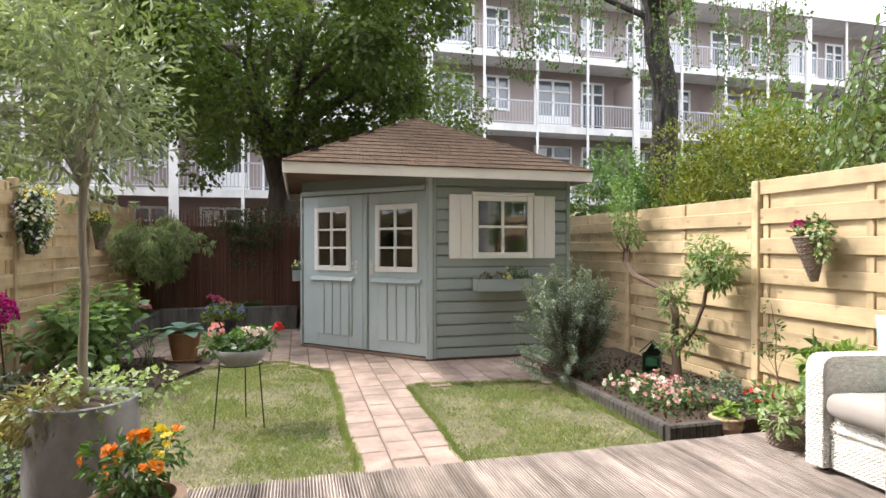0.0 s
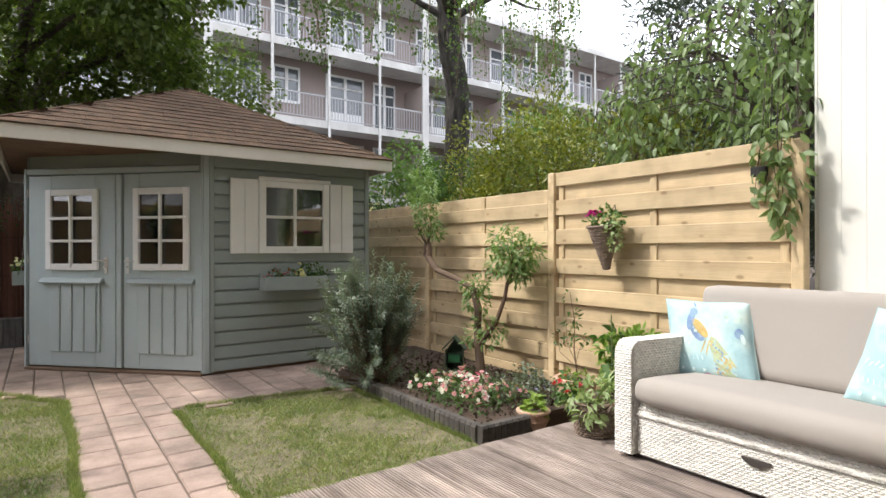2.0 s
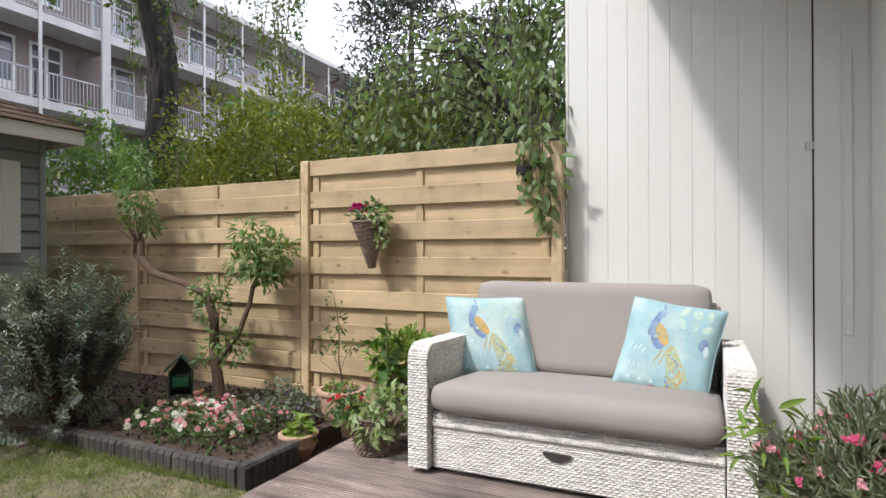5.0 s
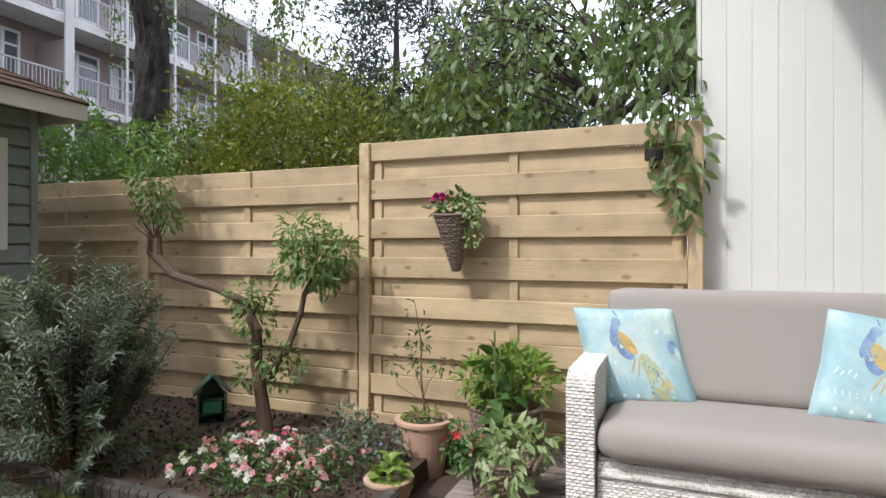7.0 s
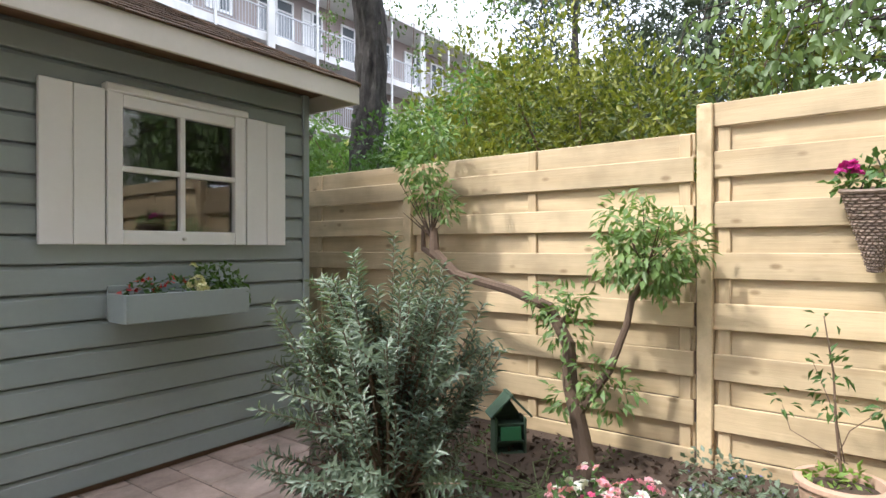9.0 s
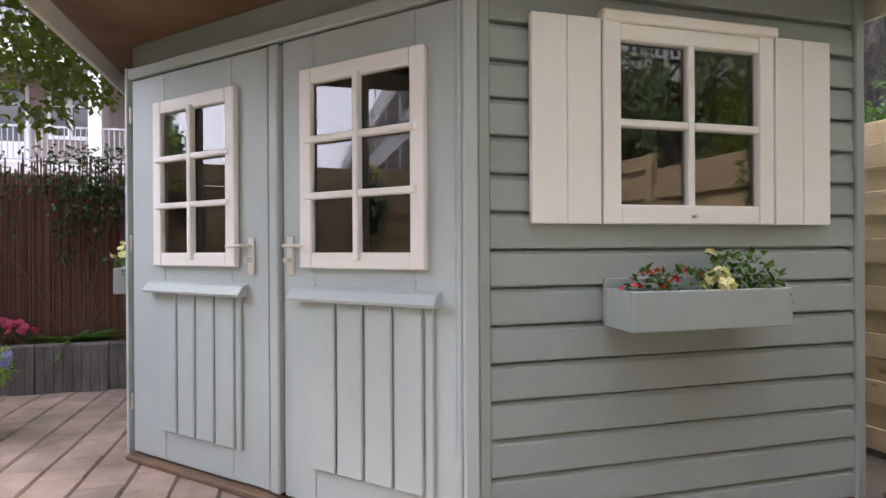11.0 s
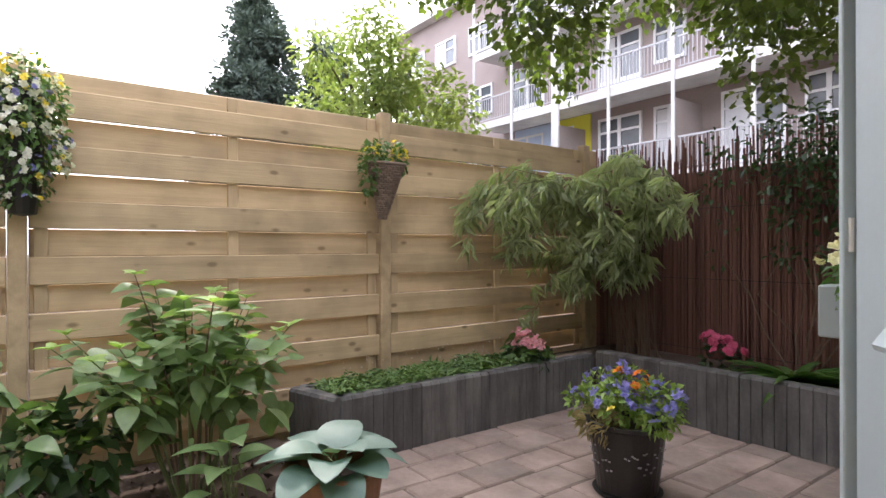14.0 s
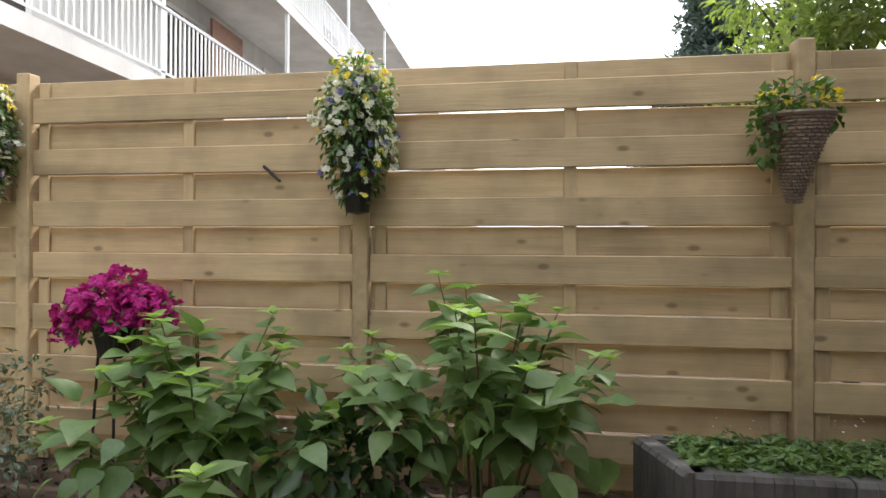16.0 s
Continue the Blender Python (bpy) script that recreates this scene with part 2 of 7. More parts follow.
PANE = glass("window_pane")
DARK_ROOM = material("dark_interior", (0.06, 0.05, 0.045), 0.9, 0, 0.2, 3, 20, 0.1)

# ---- mesh helpers ----
class Geo:
    """Collects vertices and faces of one mesh."""

    def __init__(self):
        self.v, self.f, self.n = [], [], 0

    def add(self, verts, faces):
        verts = np.asarray(verts, dtype=float)
        self.v.append(verts)
        self.f.extend([tuple(i + self.n for i in f) for f in faces])
        self.n += len(verts)
        return self

    def box(self, x0, x1, y0, y1, z0, z1):
        v = [(x, y, z) for x in (x0, x1) for y in (y0, y1) for z in (z0, z1)]
        return self.add(v, [(0, 1, 3, 2), (4, 6, 7, 5), (0, 4, 5, 1), (2, 3, 7, 6), (0, 2, 6, 4), (1, 5, 7, 3)])

    def soft(self, x0, x1, y0, y1, z0, z1, c=0.006):
        """A box with chamfered edges."""
        (bx, by, bz), (hx, hy, hz) = ((x0 + x1) / 2, (y0 + y1) / 2, (z0 + z1) / 2), ((x1 - x0) / 2, (y1 - y0) / 2, (z1 - z0) / 2)
        c = min(c, hx * 0.8, hy * 0.8, hz * 0.8)
        v, index = [], {}
        for sx in (-1, 1):
            for sy in (-1, 1):
                for sz in (-1, 1):
                    for ax in range(3):
                        index[sx, sy, sz, ax] = len(v)
                        h = [hx - c, hy - c, hz - c]
                        h[ax] += c
                        v.append((bx + sx * h[0], by + sy * h[1], bz + sz * h[2]))
        f = []
        for ax in range(3):
            o = [i for i in range(3) if i != ax]
            for s in (-1, 1):
                ring = []
                for p, q in ((-1, -1), (1, -1), (1, 1), (-1, 1)):
                    k = [0, 0, 0]
                    k[ax], k[o[0]], k[o[1]] = s, p, q
                    ring.append(index[(*k, ax)])
                f.append(tuple(ring) if (s > 0) == (ax != 1) else tuple(reversed(ring)))
            for p in (-1, 1):
                for q in (-1, 1):
                    k0, k1 = [0, 0, 0], [0, 0, 0]
                    k0[ax], k1[ax] = -1, 1
                    k0[o[0]] = k1[o[0]] = p
                    k0[o[1]] = k1[o[1]] = q
                    f.append((index[(*k0, o[0])], index[(*k1, o[0])], index[(*k1, o[1])], index[(*k0, o[1])]))
        for sx in (-1, 1):
            for sy in (-1, 1):
                for sz in (-1, 1):
                    f.append(tuple(index[sx, sy, sz, a] for a in range(3)))
        return self.add(v, f)

    def tube(self, points, radii, n=8, cap=True):
        pts = [Vector(p) for p in points]
        radii = [radii] * len(pts) if not hasattr(radii, "__len__") else radii
        verts, faces, up = [], [], None
        for i, p in enumerate(pts):
            d = (pts[min(i + 1, len(pts) - 1)] - pts[max(i - 1, 0)]).normalized()
            if up is None:
                up = d.orthogonal().normalized()
            up = (up - d * up.dot(d))
            up = up.normalized() if up.length > 1e-5 else d.orthogonal().normalized()
            side = d.cross(up)
            for k in range(n):
                a = 2 * math.pi * k / n
                verts.append(p + radii[i] * (math.cos(a) * up + math.sin(a) * side))
        for i in range(len(pts) - 1):
            for k in range(n):
                a, b = i * n + k, i * n + (k + 1) % n
                faces.append((a, b, b + n, a + n))
        if cap:
            faces += [tuple(reversed(range(n))), tuple(range(len(verts) - n, len(verts)))]
        return self.add([tuple(v) for v in verts], faces)

    def trunk(self, points, radii, n=18, rings=46, rough=0.10, seed=0.0):
        """A limb with a lumpy, furrowed skin."""
        pts = [Vector(p) for p in points]
        c, r = [], []
        for i in range(rings):
            s = i / (rings - 1) * (len(pts) - 1)
            j = min(int(s), len(pts) - 2)
            c.append(pts[j].lerp(pts[j + 1], s - j))
            r.append(radii[j] + (radii[j + 1] - radii[j]) * (s - j))
        v, f = [], []
        for i, (p, q) in enumerate(zip(c, r)):
            for k in range(n):
                a = 2 * math.pi * k / n
                w = 1 + rough * noise.noise((3 * math.cos(a) + seed, 3 * math.sin(a), p.z * 2.2)) + rough * 0.6 * noise.noise((7 * math.cos(a), 7 * math.sin(a) + seed, p.z * 6))
                v.append((p.x + q * w * math.cos(a), p.y + q * w * math.sin(a), p.z))
        for i in range(rings - 1):
            for k in range(n):
                a, b = i * n + k, i * n + (k + 1) % n
                f.append((a, b, b + n, a + n))
        return self.add(v, f)

    def lathe(self, profile, n=24, at=(0, 0, 0)):
        """Turns (radius, height) pairs round the z axis."""
        verts, faces = [], []
        for r, z in profile:
            for k in range(n):
                a = 2 * math.pi * k / n
                verts.append((at[0] + r * math.cos(a), at[1] + r * math.sin(a), at[2] + z))
        for i in range(len(profile) - 1):
            for k in range(n):
                a, b = i * n + k, i * n + (k + 1) % n
                faces.append((a, b, b + n, a + n))
        return self.add(verts, faces)

    def mesh(self, name, smooth=False):
        me = bpy.data.meshes.new(name)
        v = np.concatenate(self.v)
        me.from_pydata(v.tolist(), [], self.f)
        me.update()
        if smooth:
            me.polygons.foreach_set("use_smooth", np.ones(len(me.polygons), dtype=bool))
        return me


def part(name, geo, mat, parent=None, label="", at=None, smooth=False):
    """One mesh object under a thing or under a part."""
    me = geo.mesh(name, smooth) if isinstance(geo, Geo) else geo
    if not me.materials:
        me.materials.append(mat)
    ob = new(name, me)
    if parent is not None:
        ob.parent = parent
    if at is not None:
        ob.matrix_local = at if isinstance(at, Matrix) else Matrix.Translation(at)
    return tagged(ob, label) if label else ob


def thing(name, label, category, at=(0, 0, 0), turn=0.0, group="", kind=""):
    """An empty at the base of a thing; its parts hang under it."""
    ob = new(name)
    ob.empty_display_size = 0.1
    ob.matrix_world = pose(*at, 0, 0, turn)
    return tagged(ob, label, category, group, kind)


def structure(name, geo, mat, label, smooth=False, category="structure"):
    return tagged(part(name, geo, mat, smooth=smooth), label, category, "", "structure")


def stuff(name, geo, mat, label, category):
    return tagged(part(name, geo, mat), label, category, "", "stuff")


def leaf_shape(kind="leaf", n=1, fold=0.25, droop=0.15):
    """One leaf, 1 long along x: rows of left, middle and right points."""
    if n == 1:
        v = [(0, 0, 0), (0.45, 0.5, fold * 0.5), (0.45, -0.5, fold * 0.5), (1, 0, -droop)]
        return np.array(v), [(0, 2, 3), (0, 3, 1)]
    v, f = [(0, 0, 0)], []
    for i in range(1, n):
        s = i / n
        w = math.sin(math.pi * s ** (0.75 if kind == "leaf" else 0.6)) ** 0.8 * 0.5
        if kind == "ovate":
            w = math.sin(math.pi * s ** 0.62) ** 1.05 * 0.5
        if kind == "heart":
            w = math.sin(math.pi * (0.2 + 0.8 * s)) ** 0.55 * 0.5
        z = -droop * s * s
        v += [(s, w, z + fold * w), (s, 0, z), (s, -w, z + fold * w)]
    v.append((1, 0, -droop))
    f += [(0, 2, 1), (0, 3, 2)]
    for i in range(n - 2):
        a = 1 + 3 * i
        f += [(a, a + 1, a + 4, a + 3), (a + 1, a + 2, a + 5, a + 4)]
    a = 1 + 3 * (n - 2)
    f += [(a, a + 1, len(v) - 1), (a + 1, a + 2, len(v) - 1)]
    return np.array(v, dtype=float), f


def petal_star(n=5, inner=0.45):
    """A flat flower of n petals, 1 across, a little cupped."""
    v, f = [(0, 0, 0)], []
    for i in range(2 * n):
        a = math.pi * i / n
        r = 0.5 if i % 2 == 0 else inner * 0.5
        v.append((r * math.cos(a), r * math.sin(a), 0.12 if i % 2 == 0 else 0.05))
    for i in range(2 * n):
        f.append((0, 1 + i, 1 + (i + 1) % (2 * n)))
    return np.array(v), f


def ruffled():
    """A full flower of two frilled rings of petals, 1 across."""
    v, f = [], []
    for n, r0, z0, tw in ((7, 0.5, 0.03, 0.0), (5, 0.32, 0.14, 0.4)):
        b = len(v)
        v.append((0, 0, z0 - 0.03))
        for i in range(2 * n):
            a = math.pi * i / n + tw
            r = r0 * (1.0 if i % 2 == 0 else 0.74) * (1 + 0.1 * math.sin(i * 2.7))
            v.append((r * math.cos(a), r * math.sin(a), z0 + 0.09 * math.sin(i * 1.9 + tw) + 0.05))
        f += [(b, b + 1 + i, b + 1 + (i + 1) % (2 * n)) for i in range(2 * n)]
    return np.array(v), f


def scatter_mesh(name, centers, dirs, norms, length, width, shape):
    """Many copies of one small shape joined into one mesh; arrays of places, directions and normals."""
    tv, tf = shape
    c = np.asarray(centers, dtype=float)
    d = np.asarray(dirs, dtype=float)
    d = d / np.maximum(np.linalg.norm(d, axis=1, keepdims=True), 1e-6)
    nn = np.asarray(norms, dtype=float)
    nn = nn - d * (nn * d).sum(1, keepdims=True)
    nn = nn / np.maximum(np.linalg.norm(nn, axis=1, keepdims=True), 1e-6)
    s = np.cross(nn, d)
    k = len(c)
    length = np.broadcast_to(np.asarray(length, dtype=float), (k,))[:, None, None]
    width = np.broadcast_to(np.asarray(width, dtype=float), (k,))[:, None, None]
    V = c[:, None, :] + length * (tv[None, :, 0:1] * d[:, None, :] + tv[None, :, 2:3] * nn[:, None, :]) + width * tv[None, :, 1:2] * s[:, None, :]
    me = bpy.data.meshes.new(name)
    me.vertices.add(k * len(tv))
    me.vertices.foreach_set("co", V.reshape(-1))
    sizes = np.tile([len(q) for q in tf], k)
    flat = np.array([i for q in tf for i in q])
    loops = (flat[None, :] + (np.arange(k) * len(tv))[:, None]).reshape(-1)
    me.loops.add(len(loops))
    me.loops.foreach_set("vertex_index", loops.astype(np.int32))
    me.polygons.add(len(sizes))
    starts = np.concatenate([[0], np.cumsum(sizes)[:-1]])
    me.polygons.foreach_set("loop_start", starts.astype(np.int32))
    me.update(calc_edges=True)
    me.validate()
    return me


RNG = np.random.default_rng(7)


def scatter_parts(name, centers, dirs, norms, length, width, shape, mat, parent, smooth=False):
    """Pieces large enough to tell apart: one object each on one shared mesh."""
    tv, tf = shape
    me = Geo().add(tv, tf).mesh(name, smooth)
    me.materials.append(mat)
    k = len(centers)
    length, width = np.broadcast_to(length, (k,)), np.broadcast_to(width, (k,))
    for c_, d_, n_, l_, w_ in zip(centers, dirs, norms, length, width):
        d_ = Vector(d_).normalized()
        n_ = Vector(n_) - d_ * Vector(n_).dot(d_)
        n_ = n_.normalized() if n_.length > 1e-6 else d_.orthogonal().normalized()
        s_ = n_.cross(d_)
        m = Matrix((d_ * l_, s_ * w_, n_ * l_)).transposed().to_4x4()
        m.translation = Vector(c_)
        part(name, me, mat, parent).matrix_local = m


def unit(k):
    v = RNG.normal(size=(k, 3))
    return v / np.linalg.norm(v, axis=1, keepdims=True)


def in_blobs(blobs, count, shell=0.55):
    """Places spread through balls (x, y, z, r), denser near their skins, and the way outward."""
    b = np.array(blobs, dtype=float)
    w = b[:, 3] ** 2
    pick = RNG.choice(len(b), size=count, p=w / w.sum())
    o = unit(count)
    r = b[pick, 3] * (shell + (1 - shell) * RNG.random(count) ** 0.6) * (0.85 + 0.3 * RNG.random(count))
    return b[pick, :3] + o * r[:, None], o


def foliage(name, blobs, count, length, width, mat, parent=None, shape=None, down=0.3, label="", flat=0.6, at=None, shell=0.55):
    p, o = in_blobs(blobs, count, shell)
    d = o + 0.8 * unit(count) + np.array([0, 0, -down])
    nn = unit(count) * (1 - flat) + np.array([0, 0, 1.0]) * flat + 0.4 * o
    ls = length * (0.65 + 0.6 * RNG.random(count))
    me = scatter_mesh(name, p, d, nn, ls, ls * width / length, shape or leaf_shape())
    return tagged(part(name, me, mat, parent, label, at), kind="stuff" if parent else "")

# ---- ground ----
DECK_Y, DECK_Z = 2.95, 0.08
LEFT_X, RIGHT_X, BACK_Y = -2.80, 3.46, 9.75

ground = structure("ground", Geo().box(-160, 160, -60, 200, -0.30, -0.05), SOIL, "dark bare earth running on beyond the garden")
lawn = thing("lawn", "short patchy garden lawn with yellowed spots", "lawn", kind="structure")
LAWN_LEFT = [(-1.55, 2.96), (0.06, 2.96), (0.06, 5.75), (-0.45, 6.45), (-1.2, 6.3), (-1.5, 5.6)]
LAWN_RIGHT = [(0.72, 2.96), (2.10, 2.96), (2.10, 4.9), (0.80, 5.05), (0.72, 4.95)]


def slab(outline, z0, z1):
    n = len(outline)
    v = [(x, y, z0) for x, y in outline] + [(x, y, z1) for x, y in outline]
    f = [tuple(reversed(range(n))), tuple(range(n, 2 * n))] + [(i, (i + 1) % n, n + (i + 1) % n, n + i) for i in range(n)]
    return Geo().add(v, f)


def inside(pts, outline):
    x, y = pts[:, 0], pts[:, 1]
    hit = np.zeros(len(pts), dtype=bool)
    for (x0, y0), (x1, y1) in zip(outline, outline[1:] + outline[:1]):
        cross = (y0 > y) != (y1 > y)
        hit ^= cross & (x < (x1 - x0) * (y - y0) / ((y1 - y0) or 1e-9) + x0)
    return hit


for outline in (LAWN_LEFT, LAWN_RIGHT):
    part("turf", slab(outline, -0.06, -0.012), TURF, lawn)
bed_soil = structure("garden_bed", slab([(LEFT_X, 2.96), (-1.55, 2.96), (-1.5, 5.6), (-1.25, 6.3), (-1.6, 7.0), (LEFT_X, 7.0)], -0.06, 0.02), SOIL, "dark crumbly soil of the planted border")
bed_right = structure("flower_bed", slab([(2.12, 3.2), (RIGHT_X, 3.2), (RIGHT_X, 6.0), (2.9, 6.0), (2.12, 5.2)], -0.06, 0.07), SOIL, "dark soil of the edged flower bed")
structure("sand_bed", slab([(0.06, 2.96), (0.72, 2.96), (0.80, 5.05), (2.12, 4.9), (2.9, 6.0), (RIGHT_X, 6.0), (RIGHT_X, BACK_Y), (LEFT_X, BACK_Y), (LEFT_X, 7.0), (-1.6, 7.0), (-1.2, 6.3), (-0.45, 6.45), (0.06, 5.75)], -0.06, -0.008), JOINT, "dark sandy joints under the paving")

# grass blades, thinner in the worn spots
def grass():
    pts = np.column_stack([RNG.uniform(-1.6, 2.12, 230000), RNG.uniform(2.96, 6.5, 230000)])
    keep = inside(pts, LAWN_LEFT) | inside(pts, LAWN_RIGHT)
    pts = pts[keep]
    wear = np.array([1.4 * noise.noise((x * 1.7, y * 1.7, 3.0)) + 0.6 * noise.noise((x * 6, y * 6, 9.0)) for x, y in pts])
    pts = pts[((wear + RNG.normal(0, 0.25, len(pts))) < -0.06) | (RNG.random(len(pts)) < 0.16)]
    k = len(pts)
    c = np.column_stack([pts, np.full(k, -0.015)])
    lean = np.column_stack([RNG.normal(0, 0.9, k), RNG.normal(0, 0.9, k), np.ones(k)])
    clump = np.array([noise.noise((x * 16, y * 16, 2.0)) for x, y in pts])
    tall = (0.014 + 0.026 * RNG.random(k)) * (1 + 0.9 * clump)
    # longer tufts along the edges, leaning over the paving and the deck
    for (x0, y0), (x1, y1), w in (((0.06, 2.97), (0.06, 5.75), 1), ((0.72, 2.97), (0.73, 4.98), -1), ((0.78, 5.05), (2.10, 4.9), 0), ((0.06, 5.75), (-0.45, 6.45), 0), ((-0.45, 6.45), (-1.2, 6.3), 0), ((-1.5, 2.98), (0.05, 2.98), 2), ((0.73, 2.98), (2.08, 2.98), 2), ((2.09, 3.2), (2.09, 4.85), 2)):
        m = int(1500 * math.hypot(x1 - x0, y1 - y0))
        s = RNG.random(m)
        off = np.array([noise.noise((q * 4.0 + x0, y0, 5.0)) for q in s]) * 0.025
        e = np.column_stack([x0 + (x1 - x0) * s + RNG.normal(0, 0.012, m) + off, y0 + (y1 - y0) * s + np.abs(RNG.normal(0, 0.02, m)) * (w == 2) + RNG.normal(0, 0.012, m) * (w != 2), np.full(m, -0.015)])
        c = np.concatenate([c, e])
        lean = np.concatenate([lean, np.column_stack([RNG.normal(0.35 * (w if abs(w) == 1 else 0), 0.5, m), RNG.normal(0, 0.5, m), np.ones(m)])])
        tall = np.concatenate([tall, 0.025 + 0.035 * RNG.random(m)])
    k = len(c)
    tri = (np.array([(0, 0.5, 0), (0, -0.5, 0), (1, 0, 0.12)]), [(0, 1, 2)])
    return scatter_mesh("grass", c, lean, unit(k), tall, 0.0058, tri)


GRASS = leafy("grass_blades", (0.13, 0.215, 0.055), (0.40, 0.39, 0.18), 0.6, 0.3, 0.6)
stuff("grass", grass(), GRASS, "fine green and straw-coloured grass blades", "grass")

# ---- deck ----
deck = thing("deck", "grooved weathered brown timber deck boards", "deck", kind="structure")
def deck_board(length):
    """A grooved board, 0.14 wide, along y."""
    w, t, g = 0.138, 0.030, 0.016
    top = [(-w / 2, -t), (-w / 2, -0.003), (-w / 2 + 0.003, 0)]
    for i in range(8):
        x = -w / 2 + 0.011 + i * (w - 0.022) / 7
        top += [(x - 0.0056, 0), (x - 0.0046, -g), (x + 0.0046, -g), (x + 0.0056, 0)]
    top += [(w / 2 - 0.003, 0), (w / 2, -0.003), (w / 2, -t)]
    n = len(top)
    v = [(x, 0, z) for x, z in top] + [(x, length, z) for x, z in top]
    f = [(i, i + n, i + n + 1, i + 1) for i in range(n - 1)] + [tuple(range(n)), tuple(reversed(range(n, 2 * n)))]
    return Geo().add(v, f).mesh("deck_board")


board_mesh = deck_board(2.48)
i = 0
x = -2.72
while x < 3.56:
    part("deck_board", board_mesh, DECK, deck, at=(x, 0.46, DECK_Z - 0.002 * (i % 3)))
    x += 0.1435
    i += 1
part("joist", Geo().box(-2.78, 3.58, 2.88, 2.925, -0.05, DECK_Z - 0.03), DECK, deck)
part("joist", Geo().box(-2.78, 3.58, 0.5, 0.56, -0.05, DECK_Z - 0.03), DECK, deck)

# clods and litter on the bare soil
k = 2600
pp = np.column_stack([RNG.uniform(LEFT_X + 0.05, -1.5, k), RNG.uniform(3.0, 6.95, k), np.full(k, 0.02)])
more = 1800
pp = np.concatenate([pp, np.column_stack([RNG.uniform(2.18, RIGHT_X - 0.05, more), RNG.uniform(3.25, 5.4, more), np.full(more, 0.072)])])
k += more
stuff("soil_clods", scatter_mesh("soil_clods", pp, unit(k), unit(k) + np.array([0, 0, 0.6]), 0.03 * (0.4 + RNG.random(k)), 0.02, leaf_shape("leaf", 1, 0.6, 0.3)), SOIL, "loose clods and bark litter on the border soil", "soil")

# ---- fences ----
_boards = {}


def plank(length, height, depth, c=0.004):
    key = (round(length, 3), round(height, 3), round(depth, 3))
    if key not in _boards:
        _boards[key] = Geo().soft(-length / 2, length / 2, -depth / 2, depth / 2, -height / 2, height / 2, c).mesh("plank")
    return _boards[key].copy()


def fence_panel(parent, x, y0, y1, top, mat, inward, front_first=True, bottom=0.03, pitch=0.244, h=0.127, trim=0.0):
    """One panel along y: two layers of boards on upright battens. inward: +1 if the garden lies towards +x."""
    ln, mid = y1 - y0, (y0 + y1) / 2
    rnd = random.Random(int(y0 * 100) + int(x * 10))
    front, back = plank(ln, h, 0.017), plank(ln, h, 0.017)
    z = top
    k = 0
    turn90 = Matrix.Rotation(radians(90), 4, "Z")
    while z > bottom + 0.06:
        is_front = (k % 2 == 0) == front_first
        zz = z - h / 2
        cut = max(0, bottom - (zz - h / 2))
        over = trim if k == 0 else 0.0
        off = inward * (0.036 if is_front else 0.0) + rnd.uniform(-0.0015, 0.0015)
        ob = part("board", (front if is_front else back) if cut + over < 0.01 else plank(ln, h - cut - over, 0.017), mat, parent)
        ob.matrix_local = Matrix.Translation((x + off, mid, zz + cut / 2 - over / 2)) @ turn90 @ Matrix.Rotation(rnd.uniform(-0.0015, 0.0015), 4, "Y")
        z -= pitch / 2
        k += 1
    top -= trim
    up = plank(top - bottom - 0.005, 0.055, 0.017)
    for y in (y0 + 0.045, mid, y1 - 0.045):
        part("batten", up, mat, parent).matrix_local = Matrix.Translation((x + inward * 0.018, y, (top + bottom - 0.005) / 2)) @ Matrix.Rotation(radians(90), 4, "Y") @ Matrix.Rotation(radians(90), 4, "X")


def fence_post(parent, x, y, top, mat):
    g = Geo().soft(-0.036, 0.036, -0.036, 0.036, 0, top + 0.05, 0.006)
    part("post", g, mat, parent, at=(x, y, -0.05))


left_fence = thing("left_fence", "weathered pine board fence with staggered horizontal planks", "fence", kind="structure")
LEFT_POSTS = (0.48, 2.31, 4.147, 5.85, 7.68, 9.59)
for y0, y1 in zip(LEFT_POSTS, LEFT_POSTS[1:]):
    fence_panel(left_fence, LEFT_X, y0 + 0.038, y1 - 0.038, 1.918, PINE_LEFT, 1, False, 0.03, 0.2506, 0.1252, 0.040)
for y0 in LEFT_POSTS:
    fence_post(left_fence, LEFT_X + 0.03, y0, 1.915, PINE_LEFT)

right_fence = thing("right_fence", "fresh pine board fence with staggered planks and a stepped top", "fence", kind="structure")
fence_panel(right_fence, RIGHT_X + 0.03, 1.937, 3.78, 1.842, PINE, -1, True, trim=0.012)
for y0 in (3.83, 5.70, 7.57):
    fence_panel(right_fence, RIGHT_X + 0.03, y0 + 0.038, y0 + 1.832, 1.703, PINE, -1, False, 0.03, 0.240, 0.125)
for y, t in ((1.90, 1.82), (3.815, 1.83), (5.70, 1.70), (7.57, 1.70), (9.44, 1.70)):
    fence_post(right_fence, RIGHT_X, y, t, PINE)
part("plinth", Geo().soft(RIGHT_X + 0.0, RIGHT_X + 0.06, 2.0, 9.4, -0.1, 0.03, 0.005), PALISADE, right_fence, "grey concrete gravel board")

part("post", Geo().soft(LEFT_X - 0.045, LEFT_X + 0.045, BACK_Y - 0.13, BACK_Y - 0.02, -0.05, 1.88, 0.004), PINE_LEFT, left_fence)
# made-up board, added to block the sunlit strip below the left fence
part("gravel_board", Geo().soft(LEFT_X - 0.045, LEFT_X - 0.012, 2.0, BACK_Y - 0.14, -0.05, 0.16, 0.003), PINE_LEFT, left_fence)

